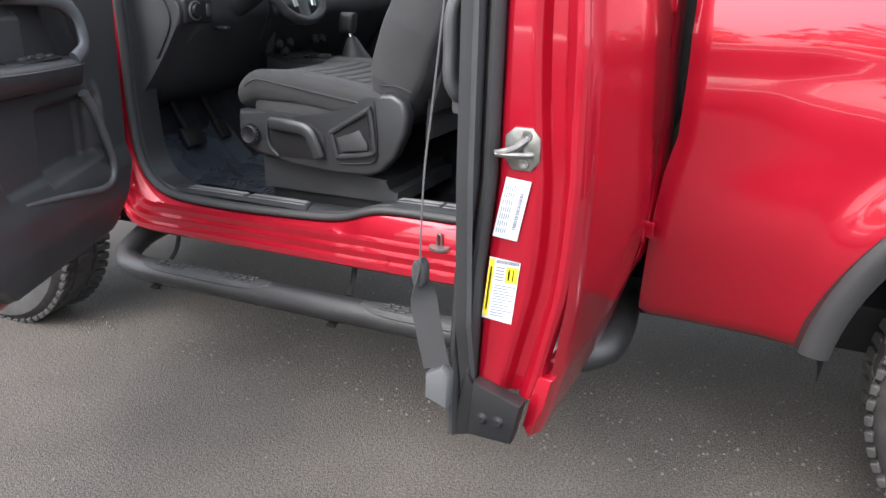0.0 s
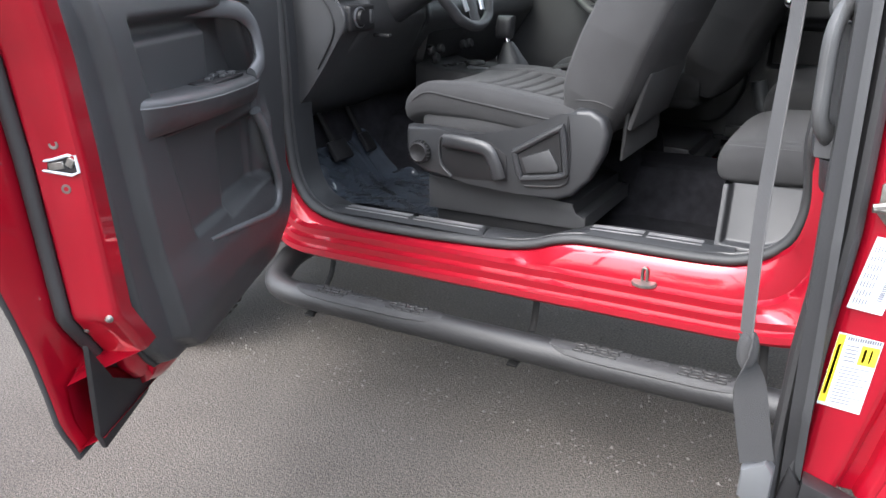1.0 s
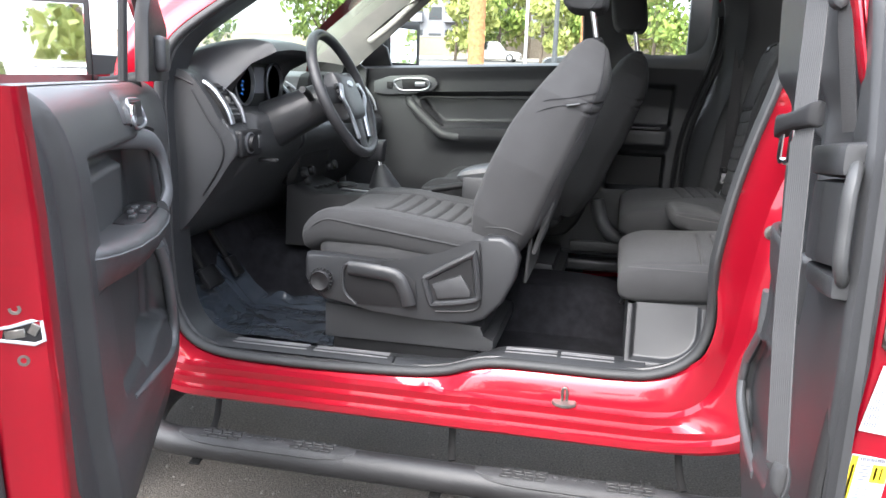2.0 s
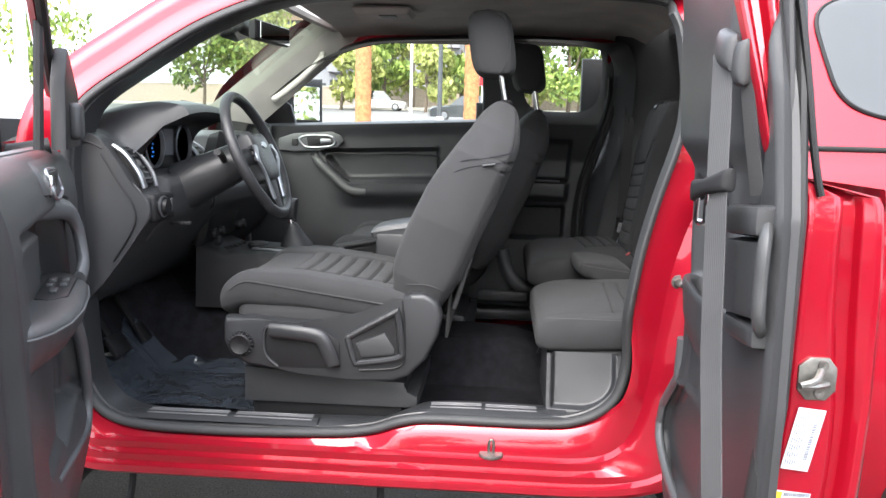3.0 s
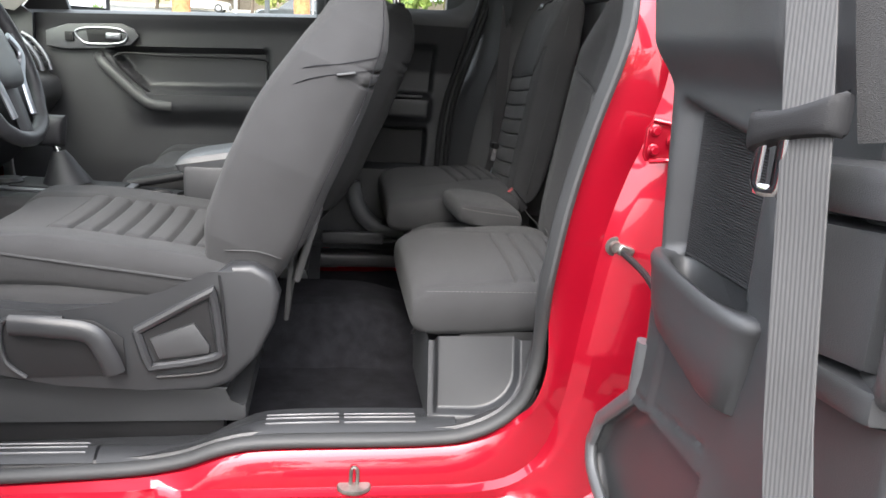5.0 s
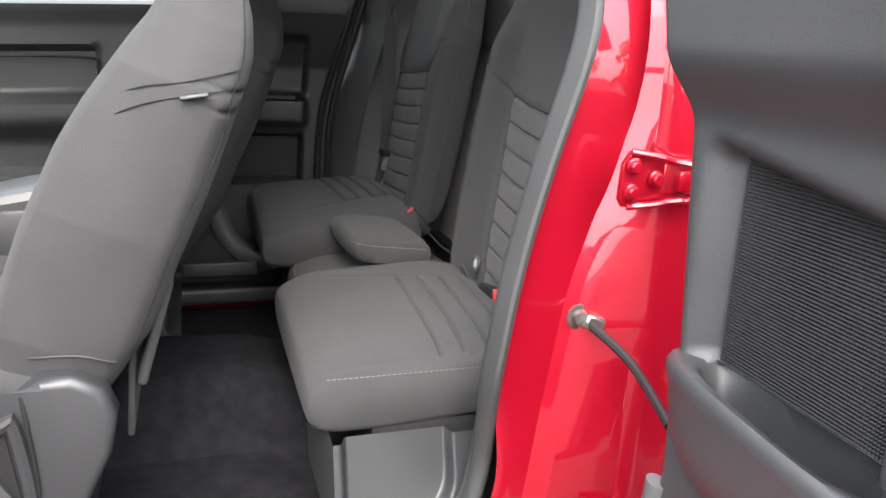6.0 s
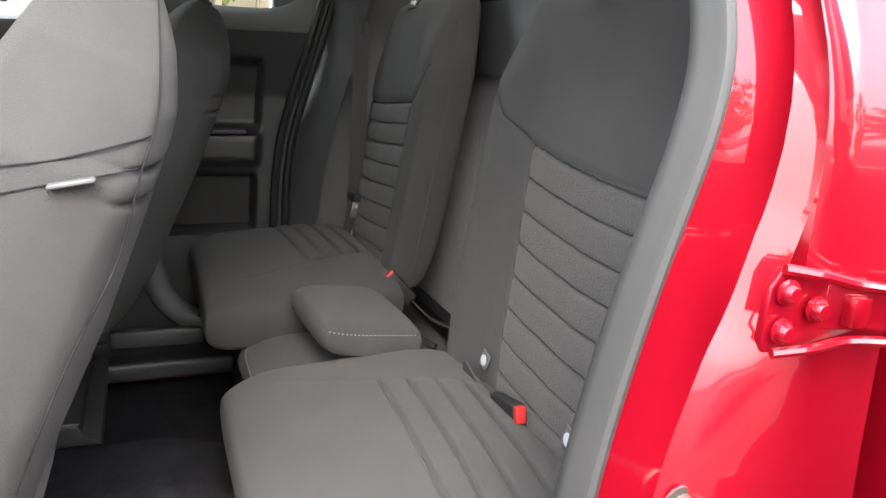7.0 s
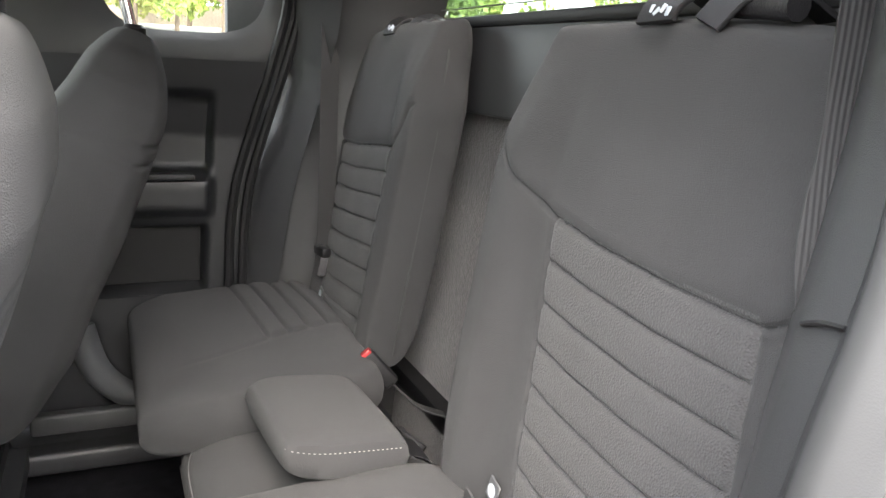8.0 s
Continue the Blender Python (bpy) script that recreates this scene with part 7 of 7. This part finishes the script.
# pedals
for k, (yy, w) in enumerate(((0.60, 0.055), (0.43, 0.10))):
    p = thing("foot_pedal", "ribbed black foot pedal in the footwell", "pedal", "foot pedals", at=(-1.20, yy, 0.70))
    part("pad", rbox((0.02, w, 0.075), 0.006, 2, pose(0, 0, 0.02, 0, -35, 0)), BLACK, p)
    part("arm", tube([(-0.02, 0, 0.03), (-0.10, 0, 0.16), (-0.14, 0, 0.30)], 0.010, 8), DARK_METAL, p)

# protective film on the floor mat
FILM = material("blue_black_plastic_film", (0.034, 0.041, 0.052), 0.09, vary=0.25, vary_scale=12, coat=0.6)


def film(u, v):
    x = -1.28 + 0.58 * u
    y = 0.215 + 0.45 * v
    wr = 0.010 * noise.noise(Vector((x * 9, y * 7, 1.3))) + 0.005 * abs(noise.noise(Vector((x * 22, y * 14, 4.3)))) + 0.020 * max(0.0, noise.noise(Vector((x * 9, y * 34, 7.0)))) * sstep(0.5, 0.9, v)
    curl = 0.045 * sstep(0.82, 1.0, v) * (0.6 + 0.6 * noise.noise(Vector((x * 14, 3, 0)))) + 0.02 * sstep(0.08, 0.0, v)
    return (x, y, 0.585 + wr + curl + 0.30 * sstep(-1.10, -1.30, x) * 0.5)


mat_film = thing("floor_mat_film", "crinkled dark protective film printed with lines over the floor mat", "floor mat", at=(0, 0, 0))
part("film", grid(150, 120, film), FILM, mat_film, smooth=80)
rb = []
rng = random.Random(11)
for k in range(16):
    cx, cy = -1.16 + 0.115 * (k % 4) + rng.random() * 0.03, 0.25 + 0.10 * (k // 4) + rng.random() * 0.03
    turn = 14 if k % 3 else -32
    ca, sa = math.cos(radians(turn)), math.sin(radians(turn))
    for row in range(2):
        at = 0.0
        while at < 0.105:
            w = 0.006 + 0.010 * rng.random()
            x, y = cx + ca * at + sa * 0.013 * row, cy + sa * at - ca * 0.013 * row
            u, v = (x + 1.28) / 0.58, (y - 0.215) / 0.45
            if 0 < u < 1 and 0 < v < 1:
                rb.append(rbox((w, 0.006, 0.0008), 0, 1, pose(x, y, film(u, v)[2] + 0.0012, 0, 0, turn)))
            at += w + 0.004
tagged(part("printed_line", join(*rb), BLACK, mat_film), kind="stuff")


# ---- surroundings ----
BARK = material("orange_brown_palm_trunk", (0.42, 0.19, 0.08), 0.95, grain=1.0, grain_scale=30, vary=0.35, vary_scale=9)
TRUNK = material("brown_tree_bark", (0.13, 0.10, 0.075), 0.95, grain=1.0, grain_scale=40, vary=0.3)
CONCRETE = material("pale_concrete", (0.48, 0.44, 0.38), 0.9, grain=0.5, grain_scale=40, vary=0.12, vary_scale=2)
STUCCO = material("grey_stucco", (0.24, 0.24, 0.26), 0.95, grain=0.4, grain_scale=30, vary=0.1)
STUCCO_DARK = material("dark_window_recess", (0.05, 0.055, 0.06), 0.8)
ROOFING = material("brown_roof_tile", (0.22, 0.15, 0.11), 0.9, vary=0.2)
POLE = material("pale_painted_steel", (0.62, 0.63, 0.63), 0.5)
POLE_DARK = material("dark_painted_steel", (0.06, 0.065, 0.07), 0.5)
SIGN_RED = material("red_sign_sheet", (0.62, 0.02, 0.03), 0.45)
SIGN_GREEN = material("green_sign_sheet", (0.0, 0.30, 0.20), 0.45)


def leaf_material(name, c0, c1):
    m = bpy.data.materials.new(name)
    m.use_nodes = True
    n, l = m.node_tree.nodes, m.node_tree.links
    b = n["Principled BSDF"]
    geo = n.new("ShaderNodeNewGeometry")
    ramp = n.new("ShaderNodeValToRGB")
    ramp.color_ramp.elements[0].color = (*c0, 1)
    ramp.color_ramp.elements[1].color = (*c1, 1)
    l.new(geo.outputs["Random Per Island"], ramp.inputs["Fac"])
    l.new(ramp.outputs["Color"], b.inputs["Base Color"])
    b.inputs["Roughness"].default_value = 0.7
    b.inputs["Transmission Weight"].default_value = 0.0
    return m


LEAF = leaf_material("green_foliage", (0.08, 0.14, 0.025), (0.30, 0.38, 0.08))
LEAF_PALE = leaf_material("yellow_green_foliage", (0.20, 0.24, 0.06), (0.46, 0.48, 0.15))
LEAF_DARK = leaf_material("deep_green_foliage", (0.05, 0.10, 0.025), (0.18, 0.27, 0.06))


def crown(rng, centres, count, size):
    """Many small leaf clumps about several limb ends."""
    verts, faces = [], []
    for k in range(count):
        c, r = centres[rng.randrange(len(centres))]
        d = Vector((rng.gauss(0, 1), rng.gauss(0, 1), rng.gauss(0, 0.8)))
        d = d.normalized() * r * (rng.random() ** 0.4)
        p = Vector(c) + d
        q = Euler((rng.random() * 6.3, rng.random() * 6.3, rng.random() * 6.3)).to_matrix()
        s = size * (0.5 + rng.random())
        i = len(verts)
        verts += [p + q @ Vector(v) * s for v in ((-0.5, 0, 0), (0, -0.28, 0.05), (0.5, 0, 0), (0, 0.28, 0.05))]
        faces.append((i, i + 1, i + 2, i + 3))
    me = bpy.data.meshes.new("crown")
    me.from_pydata([tuple(v) for v in verts], [], faces)
    return me


def tree(x, y, h, spread, leaf, seed, count=1500, label="leafy green street tree", low=0.25, size=0.55):
    rng = random.Random(seed)
    t = thing("tree", label, "tree", "street trees", at=(x, y, rise(x, y) - 0.05))
    limbs, ends = [], []
    limbs.append(tube([(0, 0, 0), (0.1, 0, h * 0.25), (0, 0.1, h * 0.55)], lambda q: 0.018 * h * (1.15 - 0.7 * q), 8, 8))
    for k in range(7):
        a = rng.random() * 6.28
        r = spread * (0.35 + 0.55 * rng.random())
        e = (r * math.cos(a), r * math.sin(a), h * (low + (0.92 - low) * rng.random()))
        limbs.append(tube([(0, 0, h * (0.2 + 0.25 * rng.random())), (e[0] * 0.5, e[1] * 0.5, e[2] * 0.7), e], lambda q: 0.008 * h * (1.1 - 0.9 * q), 6, 6))
        ends.append((e, spread * (0.30 + 0.22 * rng.random())))
    ends.append(((0, 0, h * 0.8), spread * 0.5))
    part("trunk", join(*limbs), TRUNK, t)
    me = crown(rng, ends, count, size)
    me.materials.append(leaf)
    c = new("crown", me)
    c.parent = t
    tagged(c, kind="stuff")
    return t


def palm(x, y, h):
    t = thing("palm_tree", "palm with a thick orange-brown trunk", "palm tree", "palm trees", at=(x, y, rise(x, y) - 0.05))
    rings = []
    for k in range(60):
        z = h * k / 59
        r = (0.30 - 0.05 * k / 59) * (1 + 0.04 * math.sin(k * 2.3)) + (0.15 * max(0.0, 1 - z / 0.5) if z < 0.5 else 0)
        rings.append([(r * math.cos(a) * (1 + 0.03 * math.sin(a * 9 + k)), r * math.sin(a) * (1 + 0.03 * math.cos(a * 7 + k)), z) for a in np.linspace(0, 2 * math.pi, 20, endpoint=False)])
    part("trunk", skin(rings), BARK, t)
    rng = random.Random(int(x * 10))
    fr = []
    for k in range(26):
        a, up = rng.random() * 6.28, rng.random() * 1.3 - 0.5
        L = 2.2
        pts = [(L * q * math.cos(a), L * q * math.sin(a), h + up * q * 1.6 - 1.1 * q * q) for q in (0, 0.35, 0.7, 1.0)]
        fr.append(ribbon(pts, (-math.sin(a), math.cos(a), 0.3), lambda q: 0.75 * math.sin(math.pi * min(1, q + 0.15)) + 0.05, 0.01, 8))
    part("fronds", join(*fr), LEAF, t)
    return t


# street strip, kerb and far wall
def strip(name, y0, y1, dz, mat, label, cat):
    bm = bmesh.new()
    xs = np.linspace(-140, 140, 8)
    low = [bm.verts.new((x, y0, rise(x, y0) + dz)) for x in xs]
    hi = [bm.verts.new((x, y1, rise(x, y1) + dz)) for x in xs]
    lowb = [bm.verts.new((x, y0, rise(x, y0) - 0.1)) for x in xs]
    for i in range(7):
        bm.faces.new((low[i], low[i + 1], hi[i + 1], hi[i]))
        bm.faces.new((lowb[i], lowb[i + 1], low[i + 1], low[i]))
    tagged(part(name, bm, mat, smooth=0), label, cat, kind="structure")


strip("road", 33, 68, 0.02, material("sunlit_road_surface", (0.17, 0.165, 0.16), 0.9, grain=0.4, grain_scale=20, vary=0.08, vary_scale=0.3), "pale grey street beyond the lot", "road")
strip("pavement", 68, 74, 0.15, CONCRETE, "pale concrete pavement with a kerb", "pavement")
wall_back = thing("garden_wall", "tan block wall along the street", "wall", at=(0, 78, rise(0, 78)))
part("wall_body", rbox((220, 0.3, 1.9), 0.02, 1, pose(0, 0, 0.95)), material("tan_block", (0.40, 0.33, 0.27), 0.9, vary=0.15), wall_back)
part("coping", rbox((220, 0.4, 0.12), 0.02, 1, pose(0, 0, 1.96)), CONCRETE, wall_back)


def building(x, y, w, h):
    b = thing("apartment_building", "grey stucco apartment building with balconies", "building", at=(x, y, rise(x, y)))
    part("wall", rbox((w, 12, h), 0.05, 1, pose(0, 6, h / 2)), STUCCO, b)
    part("roof", prism([(-w / 2 - 0.6, 0), (w / 2 + 0.6, 0), (w * 0.18, 3.0), (-w * 0.18, 3.0)], 13.2, 0, m=frame_of((0, 12.6, h), (1, 0, 0), (0, 0, 1))), ROOFING, b)
    for f in range(3):
        for k in range(int(w // 4.5)):
            xx = -w / 2 + 2.6 + k * 4.5
            zz = 1.7 + f * 3.0
            win = part("window", rbox((1.5, 0.12, 1.4), 0.02, 1, pose(xx - 0.9, -0.02, zz)), STUCCO_DARK, b)
            part("balcony", rbox((2.0, 0.9, 1.0), 0.03, 1, pose(xx + 1.2, -0.45, zz - 0.55)), STUCCO, b)
            part("balcony_opening", rbox((1.8, 0.1, 1.7), 0.02, 1, pose(xx + 1.2, -0.02, zz + 0.25)), STUCCO_DARK, b)


building(-15, 92, 26, 9.5)

palm(-5.10, 27, 9.0)
palm(-1.22, 29, 9.0)
for k, (x, y, h, s, lf, c) in enumerate(((-17, 60, 6.5, 3.4, LEAF_PALE, 1600), (-13.5, 64, 7, 3.0, LEAF_PALE, 2000), (-6.2, 62, 6.5, 2.4, LEAF_PALE, 2000), (2.4, 64, 9, 3.6, LEAF_PALE, 2200), (-10.8, 70, 7.5, 2.8, LEAF, 2000), (-8.6, 74, 9, 3.6, LEAF_PALE, 1800), (-3.6, 66, 9.5, 3.6, LEAF, 2200), (-0.2, 72, 10, 4.2, LEAF_DARK, 2200), (5, 60, 8.5, 3.6, LEAF, 2200),
                                         (9, 66, 9, 3.8, LEAF, 1800), (12, 50, 6, 3.0, LEAF_PALE, 1600), (17, 64, 8, 4.0, LEAF, 1600), (24, 60, 7, 3.6, LEAF_DARK, 1600), (32, 64, 8, 4.0, LEAF, 1500),
                                         (-22, 70, 10, 4.5, LEAF_PALE, 2400), (7, 72, 11, 4.5, LEAF_PALE, 2400), (13.5, 70, 11, 4.8, LEAF, 2400), (20, 56, 8, 3.6, LEAF_PALE, 2200), (-26, 66, 8, 4.5, LEAF, 1500), (-34, 58, 8, 4.5, LEAF, 1500), (-40, 40, 9, 5.0, LEAF_PALE, 1500), (-46, 24, 9, 5.0, LEAF, 1500), (42, 60, 8, 4.2, LEAF, 1300), (55, 62, 8, 4.5, LEAF_DARK, 1200))):
    tree(x, y, h, s, lf, 20 + k, c)
tree(11.0, 4.6, 3.0, 0.9, LEAF, 66, 900, "young leafy tree beside the lot", 0.3, 0.16)
for k, (x, y) in enumerate(((-14.5, 4.5), (-19, 7.5), (-12.5, -3.0))):
    tree(x, y, 5.2, 2.2, LEAF_PALE, 70 + k, 1500, "young leafy tree beside the lot", 0.3, 0.30)


def pole(x, y, h, r, mat, label, arm_len=0.0):
    p = thing("street_lamp", label, "street lamp", "street poles", at=(x, y, rise(x, y)))
    part("shaft", tube([(0, 0, 0), (0, 0, h)], lambda t: r * (1 - 0.25 * t), 12, 6), mat, p)
    part("base", lathe([(r * 2, 0), (r * 2, 0.25), (r * 1.2, 0.4)], 14), CONCRETE, p)
    if arm_len:
        part("arm", tube([(0, 0, h), (arm_len * 0.5, 0, h + 0.3), (arm_len, 0, h + 0.3)], 0.05, 8, 8), mat, p)
    return p


pole(-5.42, 45, 9, 0.09, POLE, "pale slender street lamp pole", 1.8)
pole(-3.32, 40, 9, 0.13, POLE_DARK, "dark painted street lamp pole", 1.8)
pole(5.6, 36, 8, 0.13, POLE, "pale street lamp pole", 1.6)
pole(-11.2, 16, 9, 0.15, POLE, "pale parking lot lamp pole", 1.0)

stop = thing("stop_sign", "red octagonal stop sign on a steel post", "traffic sign", at=(-0.92, 33, rise(0, 33)))
part("post", tube([(0, 0, 0), (0, 0, 3.3)], 0.035, 8), POLE, stop)
octo = [(0.38 * math.cos(radians(22.5 + 45 * k)), 0.38 * math.sin(radians(22.5 + 45 * k))) for k in range(8)]
part("plate", prism([(x * 1.07, z * 1.07) for x, z in octo], 0.008, 0, m=frame_of((0, -0.04, 2.35), (1, 0, 0), (0, 0, 1))), WHITE, stop)
part("face", prism(octo, 0.008, 0, m=frame_of((0, -0.050, 2.35), (1, 0, 0), (0, 0, 1))), SIGN_RED, stop)
text = bpy.data.curves.new("stop_letters", "FONT")
text.body, text.size, text.align_x, text.align_y, text.extrude = "STOP", 0.29, "CENTER", "CENTER", 0.003
letters = new("stop_letters", text)
letters.data.materials.append(WHITE)
letters.parent = stop
letters.matrix_local = frame_of((0, -0.064, 2.35), (1, 0, 0), (0, 0, 1))
part("street_name_blade", rbox((1.0, 0.02, 0.22), 0.004, 1, pose(0, 0, 3.05)), SIGN_GREEN, stop, "green street name blade")
part("street_name_blade", rbox((0.02, 0.9, 0.22), 0.004, 1, pose(0, 0, 3.30)), SIGN_GREEN, stop, "green street name blade")
part("blade_bars", join(*[rbox((0.14, 0.004, 0.08), 0, 1, pose(-0.30 + 0.19 * k, -0.013, 3.05)) for k in range(4)]), WHITE, stop)


def car(x, y, turn, colour, label, L=4.5, H=1.45, kind="car"):
    c = thing("parked_car", label, "car", "parked cars", at=(x, y, rise(x, y)))
    m = pose(0, 0, 0, 0, 0, turn)
    paint = material("paint_" + kind, colour, 0.3, 0.3, vary=0.03, coat=1.0)
    prof = smooth_path([(-L / 2, 0.35), (-L / 2, 0.65), (-L / 2 + 0.25, 0.82), (-L * 0.22, 0.92), (-L * 0.22 + 0.02, 0.93), (L * 0.40, 0.98), (L / 2 - 0.05, 0.92), (L / 2, 0.6), (L / 2 - 0.02, 0.35)], 50)
    rings = []
    for q in np.linspace(-1, 1, 13):
        w = 0.9 * q
        k = 1 - 0.10 * abs(q) ** 6
        rings.append([m @ Vector((p[0] * (1 - 0.04 * abs(q) ** 4), w, 0.28 + (p[1] - 0.28) * k)) for p in prof] + [m @ Vector((L / 2 - 0.1, w, 0.25)), m @ Vector((-L / 2 + 0.1, w, 0.25))])
    body = part("body", skin(rings), paint, c)
    cab = smooth_path([(-L * 0.24, 0.90), (-L * 0.10, H - 0.06), (-L * 0.02, H), (L * 0.18, H), (L * 0.30, H - 0.10), (L * 0.42, 0.95)], 40)
    rings = [[m @ Vector((p[0], 0.80 * q * (1 - 0.22 * (p[1] - 0.9)), p[1])) for p in cab] for q in np.linspace(-1, 1, 9)]
    part("windows", skin(rings), material("dark_car_glass", (0.02, 0.025, 0.03), 0.06, coat=1.0), c)
    roof = [[m @ Vector((p[0], 0.74 * q * (1 - 0.22 * (p[1] - 0.9)), p[1] + 0.012)) for p in cab[10:31]] for q in np.linspace(-1, 1, 7)]
    part("roof", skin(roof), paint, c)
    for sx in (-0.31, 0.30):
        for sy in (-0.80, 0.80):
            wm = m @ pose(L * sx, sy, 0.33, 90)
            w = new("wheel")
            w.parent = c
            part("tyre", lathe([(0.20, -0.10), (0.31, -0.11), (0.33, -0.08), (0.33, 0.08), (0.31, 0.11), (0.20, 0.10)], 28, wm), TYRE, w)
            part("rim", lathe([(0.0, -0.112), (0.06, -0.116), (0.19, -0.112), (0.20, -0.09), (0.20, 0.09), (0.19, 0.112), (0.06, 0.116), (0.0, 0.112)], 20, wm), SILVER, w)
    return c


car(-2.05, 44, 8, (0.05, 0.055, 0.06), "dark grey sedan parked along the street", kind="dark")
car(-10.2, 64, 180, (0.55, 0.50, 0.47), "pale silver car on the street", kind="silver", H=1.6)
car(21.5, 42, 100, (0.55, 0.56, 0.58), "white sedan in the lot", kind="white")
car(16.2, 33, 90, (0.45, 0.02, 0.02), "red car in the lot", kind="red")

# the lot behind the camera, as the paint and the mirrors show it
car(3.4, -8.5, 92, (0.42, 0.01, 0.015), "dark red car parked across the aisle", kind="dark_red", L=4.7, H=1.6)
car(6.4, -8.8, 88, (0.60, 0.61, 0.62), "white car parked across the aisle", kind="aisle_white", L=4.6)
car(0.4, -8.6, 90, (0.06, 0.065, 0.07), "dark car parked across the aisle", kind="aisle_dark", L=4.6)
car(-2.7, -8.6, 90, (0.30, 0.31, 0.33), "grey car parked across the aisle", kind="aisle_grey", L=4.6)
pole(-6.2, -20, 8, 0.12, POLE_DARK, "dark lot lamp pole", 1.2)
pole(7.5, -24, 8, 0.12, POLE_DARK, "dark lot lamp pole", 1.2)
for k, (x, y) in enumerate(((9.0, -13), (13, -16), (17, -14), (2.2, -13.5), (5.4, -16), (-2.2, -18), (6, -27), (-3, -28), (-12, -26))):
    tree(x, y, 5.5, 2.4, LEAF_PALE if k % 2 else LEAF, 90 + k, 1400, "leafy tree beside the car lot", 0.25, 0.32)


# loose grit under and beside the truck
def grit():
    rng = random.Random(3)
    verts, faces = [], []
    for k in range(2600):
        x, y = -1.6 + 4.2 * rng.random(), 0.06 + 1.6 * rng.random() ** 1.3
        if k % 11 == 0:
            x, y = -1.8 + 4.0 * rng.random(), -1.6 + 1.7 * rng.random()
        s = 0.0025 + 0.005 * rng.random() ** 2
        i = len(verts)
        a = rng.random() * 6.28
        for j in range(4):
            verts.append((x + s * math.cos(a + j * 1.57) * (0.7 + 0.6 * rng.random()), y + s * math.sin(a + j * 1.57) * (0.7 + 0.6 * rng.random()), 0.0))
        verts.append((x, y, s * (0.6 + 0.5 * rng.random())))
        faces += [(i, i + 1, i + 4), (i + 1, i + 2, i + 4), (i + 2, i + 3, i + 4), (i + 3, i, i + 4)]
    me = bpy.data.meshes.new("grit")
    me.from_pydata(verts, [], faces)
    me.materials.append(material("grey_grit", (0.10, 0.092, 0.085), 0.9, vary=0.5, vary_scale=40))
    return tagged(new("grit", me), "loose grey grit on the asphalt", "gravel", kind="stuff")


grit()
